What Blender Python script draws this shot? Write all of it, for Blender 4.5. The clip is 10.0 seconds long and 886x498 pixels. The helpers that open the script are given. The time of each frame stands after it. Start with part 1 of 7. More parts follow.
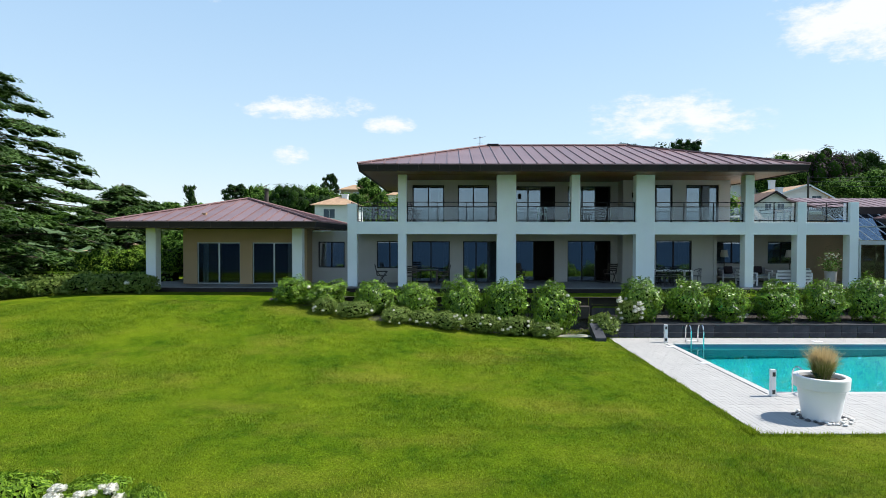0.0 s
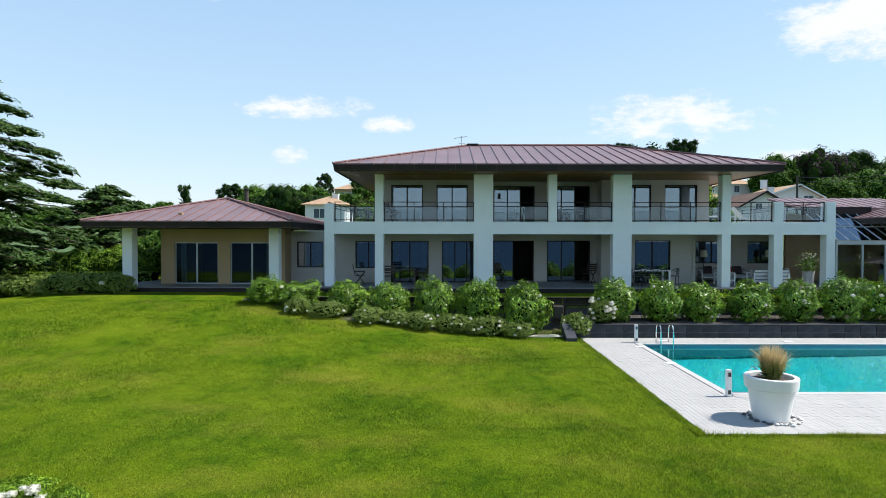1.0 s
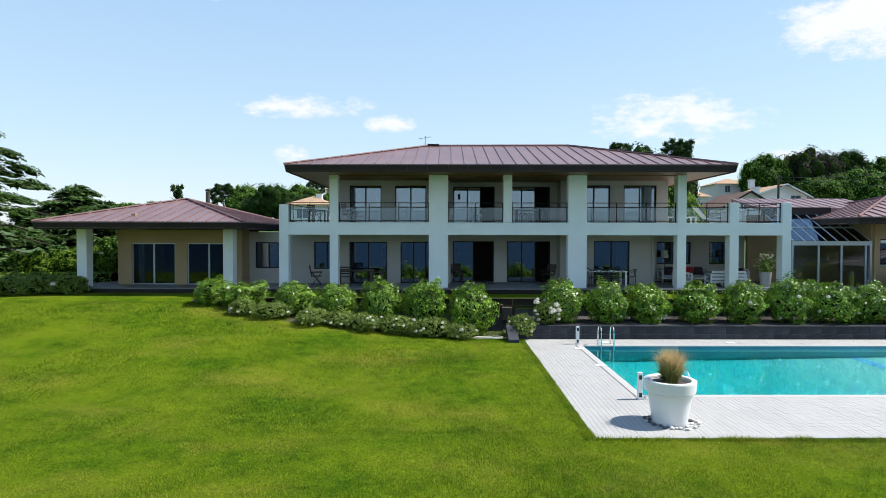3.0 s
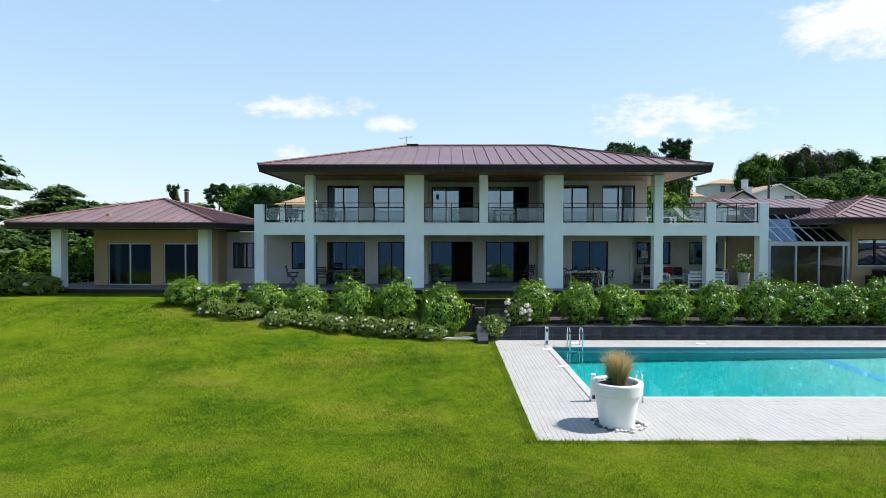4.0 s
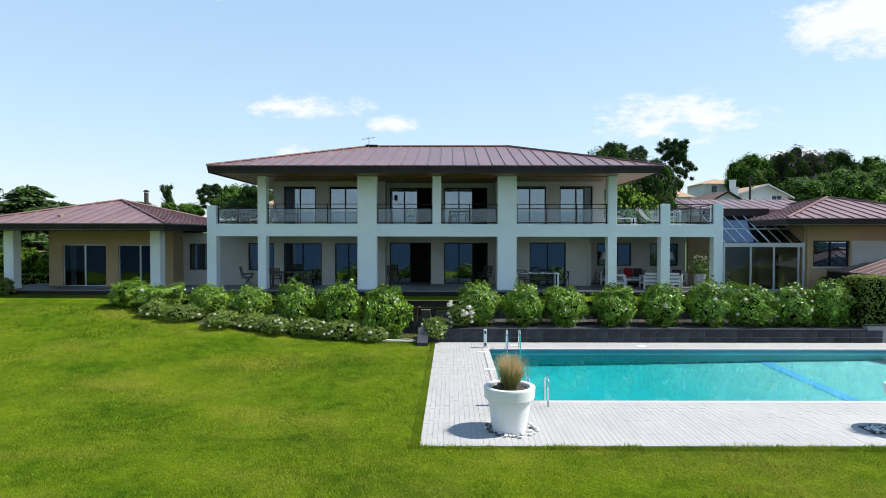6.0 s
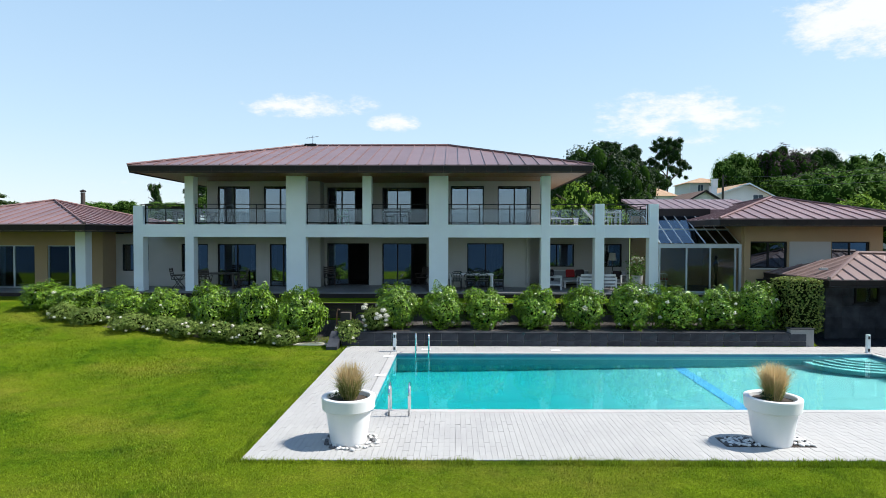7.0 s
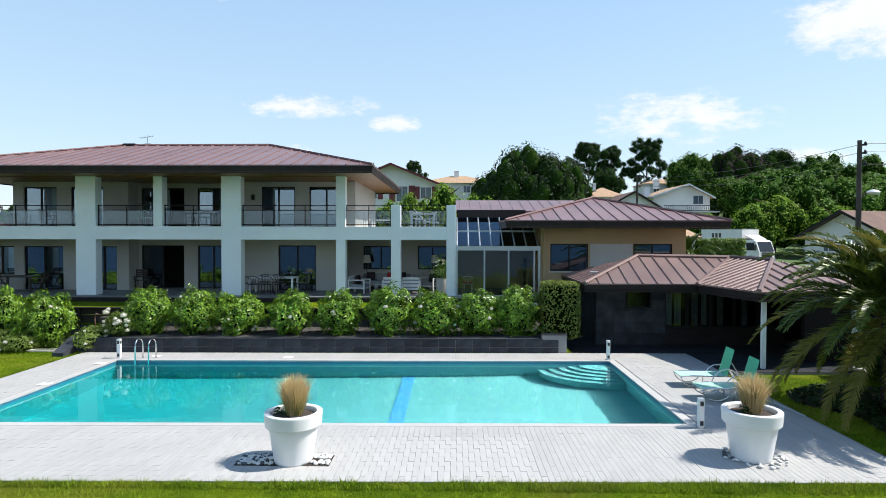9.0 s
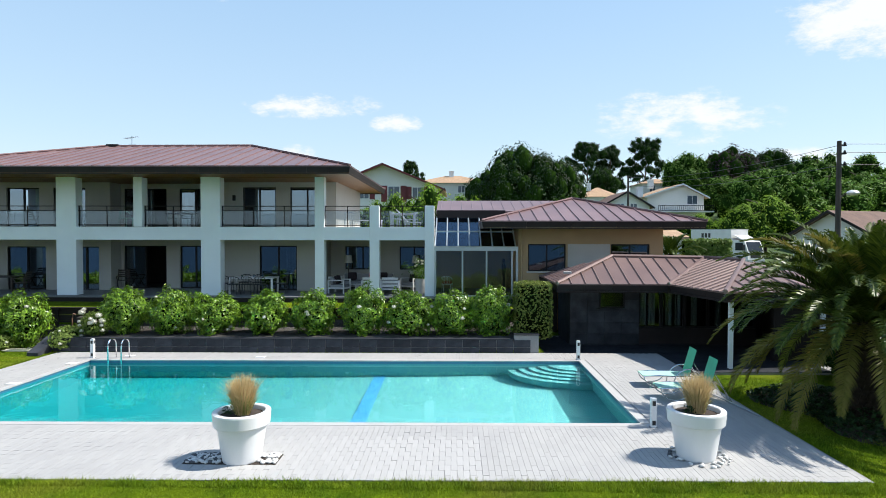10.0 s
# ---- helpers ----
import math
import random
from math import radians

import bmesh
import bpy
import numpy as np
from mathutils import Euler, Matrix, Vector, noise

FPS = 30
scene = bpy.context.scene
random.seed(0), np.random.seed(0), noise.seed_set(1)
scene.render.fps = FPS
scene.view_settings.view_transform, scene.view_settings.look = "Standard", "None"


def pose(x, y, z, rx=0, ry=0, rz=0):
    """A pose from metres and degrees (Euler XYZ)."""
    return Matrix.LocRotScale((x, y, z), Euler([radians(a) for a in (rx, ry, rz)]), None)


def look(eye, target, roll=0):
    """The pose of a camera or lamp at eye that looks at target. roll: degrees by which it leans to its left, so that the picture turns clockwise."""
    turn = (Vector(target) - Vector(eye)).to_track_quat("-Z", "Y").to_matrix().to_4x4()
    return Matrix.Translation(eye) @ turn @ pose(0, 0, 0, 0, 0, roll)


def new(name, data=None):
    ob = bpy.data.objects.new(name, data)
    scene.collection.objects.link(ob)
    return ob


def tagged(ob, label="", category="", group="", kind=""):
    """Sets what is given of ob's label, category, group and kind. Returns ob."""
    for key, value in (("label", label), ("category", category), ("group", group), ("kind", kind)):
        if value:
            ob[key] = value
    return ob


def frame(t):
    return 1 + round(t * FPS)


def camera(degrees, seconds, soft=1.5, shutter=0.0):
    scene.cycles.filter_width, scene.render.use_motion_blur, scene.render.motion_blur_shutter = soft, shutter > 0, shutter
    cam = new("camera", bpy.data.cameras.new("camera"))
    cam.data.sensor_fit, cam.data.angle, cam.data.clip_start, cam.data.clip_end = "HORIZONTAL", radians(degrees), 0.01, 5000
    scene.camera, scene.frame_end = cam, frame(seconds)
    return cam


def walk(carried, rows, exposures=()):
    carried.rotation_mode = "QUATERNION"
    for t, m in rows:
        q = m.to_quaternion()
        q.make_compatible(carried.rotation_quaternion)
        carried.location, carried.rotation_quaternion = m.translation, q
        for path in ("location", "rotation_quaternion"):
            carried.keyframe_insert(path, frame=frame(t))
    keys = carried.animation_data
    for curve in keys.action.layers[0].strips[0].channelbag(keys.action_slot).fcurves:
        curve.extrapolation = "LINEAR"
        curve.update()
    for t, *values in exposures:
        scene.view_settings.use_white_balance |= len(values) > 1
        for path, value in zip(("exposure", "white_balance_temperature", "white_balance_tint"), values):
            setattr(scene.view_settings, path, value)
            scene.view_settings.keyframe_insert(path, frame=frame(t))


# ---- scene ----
cam = camera(73.7, 10.0, soft=0.65)
PATH = [
    (0, (0.188, -0.012, 3.773), (0.169, 1.988, 3.732), 0.1),
    (0.5, (0.661, 0.006, 3.793), (0.645, 2.005, 3.75), 0.1),
    (1, (1.221, 0.019, 3.785), (1.205, 2.018, 3.743), 0.1),
    (1.5, (1.757, 0.024, 3.797), (1.739, 2.024, 3.754), 0.1),
    (2, (2.327, 0.061, 3.8), (2.309, 2.061, 3.758), 0.1),
    (2.5, (2.839, 0.072, 3.828), (2.82, 2.072, 3.784), 0.1),
    (4, (4.521, 0.222, 3.866), (4.499, 2.222, 3.822), 0.1),
    (4.5, (5.076, 0.283, 3.863), (5.053, 2.282, 3.82), 0.1),
    (5, (5.667, 0.293, 3.902), (5.642, 2.292, 3.857), 0.1),
    (6.3, (7.145, 0.419, 3.954), (7.116, 2.418, 3.91), 0.1),
    (6.5, (7.49, 0.479, 3.982), (7.463, 2.478, 3.935), 0.1),
    (7, (9.978, 0.93, 4.022), (9.945, 2.93, 3.974), 0.1),
    (7.5, (13.833, 1.387, 4.056), (13.791, 3.386, 4.008), 0.1),
    (7.7, (15.56, 1.60, 4.066), (15.52, 3.60, 4.02), 0.1),
    (7.9, (17.16, 1.784, 4.075), (17.124, 3.784, 4.03), 0.1),
    (8, (17.862, 1.883, 4.079), (17.827, 3.883, 4.035), 0.1),
    (8.1, (18.17, 1.876, 4.079), (18.135, 3.876, 4.035), 0.1),
    (8.5, (18.587, 1.848, 4.078), (18.551, 3.847, 4.034), 0.1),
    (9, (19.108, 1.818, 4.088), (19.071, 3.818, 4.043), 0.1),
    (9.5, (19.59, 1.777, 4.098), (19.552, 3.776, 4.054), 0.1),
    (10, (20.113, 1.724, 4.12), (20.072, 3.723, 4.074), 0.1),
]
walk(cam, [(t, look(eye, target, roll)) for t, eye, target, roll in PATH])

# ---- world and sun ----
SUN = Vector((0.615, 0.055, 0.787)).normalized()
scene.view_settings.exposure = 0.58
world = bpy.data.worlds.new("sky")
scene.world = world
world.use_nodes = True
wn, wl = world.node_tree.nodes, world.node_tree.links
wn.clear()
w_out = wn.new("ShaderNodeOutputWorld")
w_bg = wn.new("ShaderNodeBackground")
w_sky = wn.new("ShaderNodeTexSky")
w_sky.sky_type = "NISHITA"
w_sky.sun_disc = False
w_sky.sun_elevation = math.asin(SUN.z)
w_sky.sun_rotation = math.atan2(SUN.x, SUN.y)
w_sky.air_density, w_sky.dust_density, w_sky.ozone_density = 1.0, 0.6, 1.5
w_bg.inputs["Strength"].default_value = 0.138
w_tc = wn.new("ShaderNodeTexCoord")


def wmath(op, a, b=None, c=None):
    n = wn.new("ShaderNodeMath")
    n.operation = op
    for k, v in enumerate((a, b, c)):
        if v is None:
            continue
        if isinstance(v, (int, float)):
            n.inputs[k].default_value = v
        else:
            wl.new(v, n.inputs[k])
    return n.outputs[0]


w_noise = wn.new("ShaderNodeTexNoise")
w_map = wn.new("ShaderNodeMapping")
w_map.inputs["Scale"].default_value = (1.0, 1.0, 2.4)
wl.new(w_tc.outputs["Generated"], w_map.inputs[0])
wl.new(w_map.outputs[0], w_noise.inputs["Vector"])
w_noise.inputs["Scale"].default_value = 15.0
w_noise.inputs["Detail"].default_value = 9.0
w_noise.inputs["Roughness"].default_value = 0.68
w_sep = wn.new("ShaderNodeSeparateXYZ")
wl.new(w_tc.outputs["Generated"], w_sep.inputs[0])
cover = None
# small fair-weather clouds: bearing (x/y), height (z/y), half widths, strength
for bx, bz, rx, rz, k in ((0.70, 0.36, 0.21, 0.085, 1.25), (0.38, 0.20, 0.20, 0.058, 0.95), (-0.245, 0.218, 0.14, 0.027, 1.0),
                          (-0.10, 0.188, 0.055, 0.021, 0.85), (-0.27, 0.135, 0.045, 0.024, 0.7), (-0.40, 0.40, 0.03, 0.012, 0.35),
                          (0.60, 0.135, 0.12, 0.02, 0.6), (-0.55, 0.085, 0.12, 0.015, 0.35)):
    u = wmath("DIVIDE", w_sep.outputs[0], w_sep.outputs[1])
    v = wmath("DIVIDE", w_sep.outputs[2], w_sep.outputs[1])
    du = wmath("POWER", wmath("DIVIDE", wmath("ABSOLUTE", wmath("SUBTRACT", u, bx)), rx), 2.0)
    dv = wmath("POWER", wmath("DIVIDE", wmath("ABSOLUTE", wmath("SUBTRACT", v, bz)), rz), 2.0)
    blob = wmath("MULTIPLY", wmath("MAXIMUM", wmath("SUBTRACT", 1.0, wmath("ADD", du, dv)), 0.0), k)
    blob = wmath("MULTIPLY", blob, wmath("GREATER_THAN", w_sep.outputs[1], 0.05))
    cover = blob if cover is None else wmath("MAXIMUM", cover, blob)
w_ramp = wn.new("ShaderNodeMapRange")
w_ramp.interpolation_type = "SMOOTHSTEP"
w_ramp.inputs["From Min"].default_value = 0.30
w_ramp.inputs["From Max"].default_value = 1.25
w_ramp.inputs["To Max"].default_value = 0.95
ragged = wmath("MULTIPLY", wmath("MULTIPLY", wmath("SUBTRACT", w_noise.outputs["Fac"], 0.5), 3.4), wmath("MINIMUM", wmath("MULTIPLY", cover, 3.0), 1.0))
wl.new(wmath("ADD", cover, ragged), w_ramp.inputs["Value"])
w_mix = wn.new("ShaderNodeMix")
w_mix.data_type = "RGBA"
w_mix.inputs["B"].default_value = (4.9, 5.0, 5.1, 1)
wl.new(w_ramp.outputs[0], w_mix.inputs["Factor"])
w_grad = wn.new("ShaderNodeValToRGB")
w_grad.color_ramp.elements[0].position, w_grad.color_ramp.elements[0].color = 0.0, (3.9, 4.4, 4.8, 1)
w_grad.color_ramp.elements[1].position, w_grad.color_ramp.elements[1].color = 0.95, (0.55, 1.25, 2.7, 1)
e_high = w_grad.color_ramp.elements.new(0.44)
e_high.color = (2.05, 3.3, 4.8, 1)
e_mid = w_grad.color_ramp.elements.new(0.16)
e_mid.color = (3.0, 4.05, 4.9, 1)
wl.new(w_sep.outputs[2], w_grad.inputs[0])
w_haze = wn.new("ShaderNodeMix")
w_haze.data_type = "RGBA"
w_haze.inputs["Factor"].default_value = 0.75
wl.new(w_sky.outputs[0], w_haze.inputs["A"])
wl.new(w_grad.outputs[0], w_haze.inputs["B"])
wl.new(w_haze.outputs["Result"], w_mix.inputs["A"])
wl.new(w_mix.outputs["Result"], w_bg.inputs["Color"])
wl.new(w_bg.outputs[0], w_out.inputs[0])

sun_data = bpy.data.lights.new("sun", "SUN")
sun_data.energy, sun_data.angle, sun_data.color = 5.0, radians(0.55), (1.0, 0.955, 0.89)
sun = new("sun", sun_data)
sun.matrix_world = look(SUN * 60, (0, 0, 0))


# ---- materials ----
def mat(name, c, c2=None, rough=0.6, scale=1.5, fine=30.0, bump=0.15, metal=0.0, spec=0.5, rand=0.0, island=0.0, grain=0.12, stretch=(1, 1, 1), depth=0.02):
    """A weathered surface: a coarse stain between two colours, a fine grain, and a fine relief."""
    m = bpy.data.materials.new(name)
    m.use_nodes = True
    n, l = m.node_tree.nodes, m.node_tree.links
    bsdf = n["Principled BSDF"]
    c2 = c2 or tuple(v * 0.8 for v in c)
    tc = n.new("ShaderNodeTexCoord")
    mp = n.new("ShaderNodeMapping")
    mp.inputs["Scale"].default_value = stretch
    l.new(tc.outputs["Object"], mp.inputs[0])
    n1, n2 = n.new("ShaderNodeTexNoise"), n.new("ShaderNodeTexNoise")
    for q, sc, dt in ((n1, scale, 5.0), (n2, fine, 3.0)):
        q.inputs["Scale"].default_value, q.inputs["Detail"].default_value = sc, dt
        l.new(mp.outputs[0], q.inputs["Vector"])
    ramp = n.new("ShaderNodeMapRange")
    ramp.inputs["From Min"].default_value, ramp.inputs["From Max"].default_value = 0.33, 0.67
    l.new(n1.outputs["Fac"], ramp.inputs["Value"])
    mix = n.new("ShaderNodeMix")
    mix.data_type = "RGBA"
    mix.inputs["A"].default_value, mix.inputs["B"].default_value = (*c, 1), (*c2, 1)
    l.new(ramp.outputs[0], mix.inputs["Factor"])
    hsv = n.new("ShaderNodeHueSaturation")
    l.new(mix.outputs["Result"], hsv.inputs["Color"])
    val = n.new("ShaderNodeMath")
    val.operation = "MULTIPLY_ADD"
    l.new(n2.outputs["Fac"], val.inputs[0])
    val.inputs[1].default_value, val.inputs[2].default_value = 2 * grain, 1 - grain
    last = val.outputs[0]
    for amount, kind in ((rand, "obj"), (island, "isl")):
        if amount:
            src = n.new("ShaderNodeObjectInfo").outputs["Random"] if kind == "obj" else n.new("ShaderNodeNewGeometry").outputs["Random Per Island"]
            q = n.new("ShaderNodeMath")
            q.operation = "MULTIPLY_ADD"
            l.new(src, q.inputs[0])
            q.inputs[1].default_value, q.inputs[2].default_value = 2 * amount, 1 - amount
            p = n.new("ShaderNodeMath")
            p.operation = "MULTIPLY"
            l.new(last, p.inputs[0])
            l.new(q.outputs[0], p.inputs[1])
            last = p.outputs[0]
    l.new(last, hsv.inputs["Value"])
    l.new(hsv.outputs[0], bsdf.inputs["Base Color"])
    bsdf.inputs["Roughness"].default_value = rough
    bsdf.inputs["Metallic"].default_value = metal
    bsdf.inputs["Specular IOR Level"].default_value = spec
    if bump:
        b = n.new("ShaderNodeBump")
        b.inputs["Strength"].default_value, b.inputs["Distance"].default_value = bump, depth
        l.new(n2.outputs["Fac"], b.inputs["Height"])
        l.new(b.outputs[0], bsdf.inputs["Normal"])
    return m


def leaf_mat(name, c, c2, through_light=0.35, rough=0.5, spread=0.35, gloss=0.16):
    """Foliage: colours scattered leaf by leaf, some light passing through."""
    m = bpy.data.materials.new(name)
    m.use_nodes = True
    n, l = m.node_tree.nodes, m.node_tree.links
    bsdf, out = n["Principled BSDF"], n["Material Output"]
    geo = n.new("ShaderNodeNewGeometry")
    mix = n.new("ShaderNodeMix")
    mix.data_type = "RGBA"
    mix.inputs["A"].default_value, mix.inputs["B"].default_value = (*c, 1), (*c2, 1)
    l.new(geo.outputs["Random Per Island"], mix.inputs["Factor"])
    tc, ns = n.new("ShaderNodeTexCoord"), n.new("ShaderNodeTexNoise")
    ns.inputs["Scale"].default_value = 0.9
    l.new(tc.outputs["Object"], ns.inputs["Vector"])
    hsv = n.new("ShaderNodeHueSaturation")
    q = n.new("ShaderNodeMath")
    q.operation = "MULTIPLY_ADD"
    l.new(ns.outputs["Fac"], q.inputs[0])
    q.inputs[1].default_value, q.inputs[2].default_value = 2 * spread, 1 - spread
    l.new(q.outputs[0], hsv.inputs["Value"])
    l.new(mix.outputs["Result"], hsv.inputs["Color"])
    l.new(hsv.outputs[0], bsdf.inputs["Base Color"])
    bsdf.inputs["Roughness"].default_value = rough
    bsdf.inputs["Specular IOR Level"].default_value = gloss
    tr = n.new("ShaderNodeBsdfTranslucent")
    l.new(hsv.outputs[0], tr.inputs["Color"])
    ms = n.new("ShaderNodeMixShader")
    ms.inputs[0].default_value = through_light
    l.new(bsdf.outputs[0], ms.inputs[1])
    l.new(tr.outputs[0], ms.inputs[2])
    l.new(ms.outputs[0], out.inputs[0])
    return m


def glass_mat(name, tint, gloss=1.0, rough=0.01, ior=1.5):
    """A thin pane: clear with a tint, mirror-like by Fresnel."""
    m = bpy.data.materials.new(name)
    m.use_nodes = True
    n, l = m.node_tree.nodes, m.node_tree.links
    out = n["Material Output"]
    n.remove(n["Principled BSDF"])
    tp, gl, fr, ms = n.new("ShaderNodeBsdfTransparent"), n.new("ShaderNodeBsdfGlossy"), n.new("ShaderNodeFresnel"), n.new("ShaderNodeMixShader")
    tp.inputs["Color"].default_value = (*tint, 1)
    gl.inputs["Roughness"].default_value = rough
    gl.inputs["Color"].default_value = (0.68, 0.85, 1.0, 1)
    fr.inputs["IOR"].default_value = ior
    q = n.new("ShaderNodeMath")
    q.operation = "MULTIPLY"
    q.use_clamp = True
    q.inputs[1].default_value = gloss
    l.new(fr.outputs[0], q.inputs[0])
    l.new(q.outputs[0], ms.inputs[0])
    l.new(tp.outputs[0], ms.inputs[1])
    l.new(gl.outputs[0], ms.inputs[2])
    l.new(ms.outputs[0], out.inputs[0])
    return m


M_WHITE = mat("white_render", (0.77, 0.82, 0.83), (0.70, 0.745, 0.755), rough=0.85, scale=0.6, fine=60, bump=0.12, grain=0.05, depth=0.01)
M_CREAM = mat("cream_render", (0.475, 0.460, 0.425), (0.43, 0.415, 0.385), rough=0.88, scale=0.7, fine=60, bump=0.12, grain=0.05, depth=0.01)
M_BEIGE = mat("beige_render", (0.42, 0.30, 0.17), (0.37, 0.265, 0.155), rough=0.88, scale=0.7, fine=60, bump=0.12, grain=0.06, depth=0.01)
M_ROOF = mat("mauve_metal_roof", (0.255, 0.156, 0.150), (0.205, 0.124, 0.122), rough=0.38, scale=0.7, fine=14, bump=0.05, grain=0.08, rand=0.07, spec=0.6, metal=0.25)
M_ROOF_OLD = mat("weathered_brown_mauve_roof", (0.215, 0.142, 0.124), (0.165, 0.105, 0.094), rough=0.42, scale=0.7, fine=14, bump=0.05, grain=0.10, rand=0.08, spec=0.5, metal=0.2)
M_CAP = mat("mauve_ridge_flashing", (0.20, 0.125, 0.122), (0.165, 0.10, 0.10), rough=0.7, scale=0.7, fine=14, bump=0.05, grain=0.08, spec=0.2)
M_FASCIA = mat("dark_zinc_fascia", (0.028, 0.021, 0.020), (0.019, 0.015, 0.015), rough=0.6, spec=0.25, scale=1.0, fine=20, bump=0.05, rand=0.08, metal=0.2)
M_SOFFIT = mat("varnished_wood_soffit", (0.22, 0.105, 0.038), (0.15, 0.07, 0.026), rough=0.45, scale=1.2, fine=10, stretch=(1, 14, 1), bump=0.15, grain=0.25)
M_FRAME = mat("anthracite_aluminium", (0.016, 0.015, 0.016), (0.012, 0.012, 0.013), rough=0.5, spec=0.25, bump=0.02, grain=0.05, metal=0.3)
M_GREYALU = mat("grey_aluminium", (0.42, 0.47, 0.50), (0.36, 0.41, 0.44), rough=0.35, bump=0.02, grain=0.05, metal=0.5)
M_PANE = glass_mat("window_glass", (0.30, 0.33, 0.35), gloss=6.2)
M_CONS = glass_mat("conservatory_glass", (0.74, 0.79, 0.79), gloss=2.0)
M_PLAIN = glass_mat("plain_window_glass", (0.55, 0.60, 0.60), gloss=1.0)
M_CLEAR = glass_mat("railing_glass", (0.80, 0.84, 0.86), gloss=1.4)
# near-black lining that paints the rooms' dimness into its colour
M_ROOM = mat("painted_room_dimness", (0.020, 0.019, 0.018), (0.014, 0.013, 0.013), rough=0.9, bump=0.05)
M_CURTAIN = mat("curtain_cloth", (0.55, 0.56, 0.54), (0.44, 0.45, 0.45), rough=0.95, bump=0.1)
M_TERR = mat("grey_terrace_tile", (0.17, 0.17, 0.175), (0.135, 0.135, 0.14), rough=0.6, scale=1.2, fine=25, bump=0.1)
M_STONE = mat("dark_slate_tile", (0.016, 0.019, 0.025), (0.046, 0.050, 0.060), rough=0.65, spec=0.25, scale=2.2, fine=35, bump=0.35, grain=0.25, rand=0.28, depth=0.01)
M_DECK = mat("pale_deck_paver", (0.385, 0.378, 0.364), (0.348, 0.342, 0.332), rough=0.75, scale=0.9, fine=45, bump=0.2, grain=0.08, island=0.035, rand=0.035, depth=0.006)
M_JOINT = mat("deck_joint", (0.29, 0.285, 0.275), (0.25, 0.245, 0.24), rough=0.95)
M_COPING = mat("pool_coping", (0.425, 0.418, 0.402), (0.388, 0.382, 0.37), rough=0.7, fine=50, bump=0.15)
M_POOL = mat("turquoise_pool_liner", (0.115, 0.385, 0.400), (0.100, 0.355, 0.370), rough=0.6, scale=0.5, fine=8, bump=0.02, grain=0.04)
M_LANE = mat("blue_pool_line", (0.05, 0.30, 0.56), (0.045, 0.27, 0.52), rough=0.6, bump=0.02)
M_WATERLINE = mat("waterline_tile_blue", (0.05, 0.18, 0.28), (0.04, 0.14, 0.24), rough=0.3, bump=0.05)
M_STEEL = mat("polished_steel", (0.75, 0.76, 0.77), (0.68, 0.69, 0.7), rough=0.18, metal=1.0, bump=0.0, grain=0.03)
M_POT = mat("white_planter_plastic", (0.74, 0.74, 0.74), (0.70, 0.70, 0.70), rough=0.35, bump=0.03, grain=0.02)
M_SOIL = mat("planting_soil", (0.055, 0.040, 0.030), (0.035, 0.026, 0.02), rough=1.0, fine=40, bump=0.8, grain=0.35)
M_MULCH = mat("slate_chip_mulch", (0.115, 0.108, 0.10), (0.045, 0.04, 0.037), rough=0.95, spec=0.1, fine=28, bump=1.0, grain=0.5, depth=0.05)
M_PEBBLE = mat("white_pebble", (0.68, 0.67, 0.64), (0.52, 0.51, 0.50), rough=0.7, bump=0.1, rand=0.2)
M_PEBDARK = mat("dark_pebble", (0.10, 0.10, 0.105), (0.07, 0.07, 0.075), rough=0.7, bump=0.1)
M_TIMBER = mat("dark_fence_timber", (0.028, 0.022, 0.018), (0.018, 0.014, 0.012), rough=0.8, stretch=(1, 1, 8), bump=0.3, grain=0.3, rand=0.2)
M_BARK = mat("tree_bark", (0.10, 0.075, 0.055), (0.06, 0.045, 0.035), rough=0.95, fine=14, bump=0.9, grain=0.4, depth=0.05)
M_PALMBARK = mat("dark_palm_bark", (0.045, 0.034, 0.026), (0.022, 0.017, 0.013), rough=0.95, spec=0.1, fine=14, bump=0.9, grain=0.4, depth=0.05)
M_SOFA = mat("white_lacquer_frame", (0.74, 0.74, 0.73), (0.68, 0.68, 0.68), rough=0.5, bump=0.05)
M_CUSHG = mat("grey_cushion", (0.34, 0.35, 0.37), (0.29, 0.30, 0.32), rough=0.95, fine=80, bump=0.2)
M_CUSHR = mat("red_cushion", (0.42, 0.025, 0.03), (0.34, 0.02, 0.025), rough=0.9, fine=80, bump=0.2)
M_CUSHD = mat("dark_cushion", (0.045, 0.03, 0.035), (0.03, 0.02, 0.025), rough=0.9, fine=80, bump=0.2)
M_DARKWOOD = mat("dark_stained_wood", (0.045, 0.030, 0.022), (0.03, 0.02, 0.015), rough=0.5, bump=0.1)
M_SHADE = mat("lamp_shade_cloth", (0.62, 0.60, 0.55), (0.56, 0.54, 0.49), rough=0.95, bump=0.1)
M_GREEN = mat("green_sling_fabric", (0.10, 0.48, 0.28), (0.085, 0.42, 0.25), rough=0.7, fine=90, bump=0.1)
M_PALEGREEN = mat("pale_green_pad", (0.36, 0.60, 0.48), (0.32, 0.55, 0.44), rough=0.8, fine=90, bump=0.1)
M_TILE = mat("terracotta_roof_tile", (0.42, 0.28, 0.17), (0.31, 0.20, 0.12), rough=0.9, scale=1.2, fine=9, stretch=(3, 1, 1), bump=0.6, grain=0.3)
M_TILE_B = mat("brown_roof_tile", (0.150, 0.088, 0.064), (0.100, 0.060, 0.046), rough=0.9, scale=1.2, fine=9, bump=0.6, grain=0.3)
M_RED = mat("oxblood_shutter", (0.16, 0.02, 0.025), (0.12, 0.018, 0.02), rough=0.6)
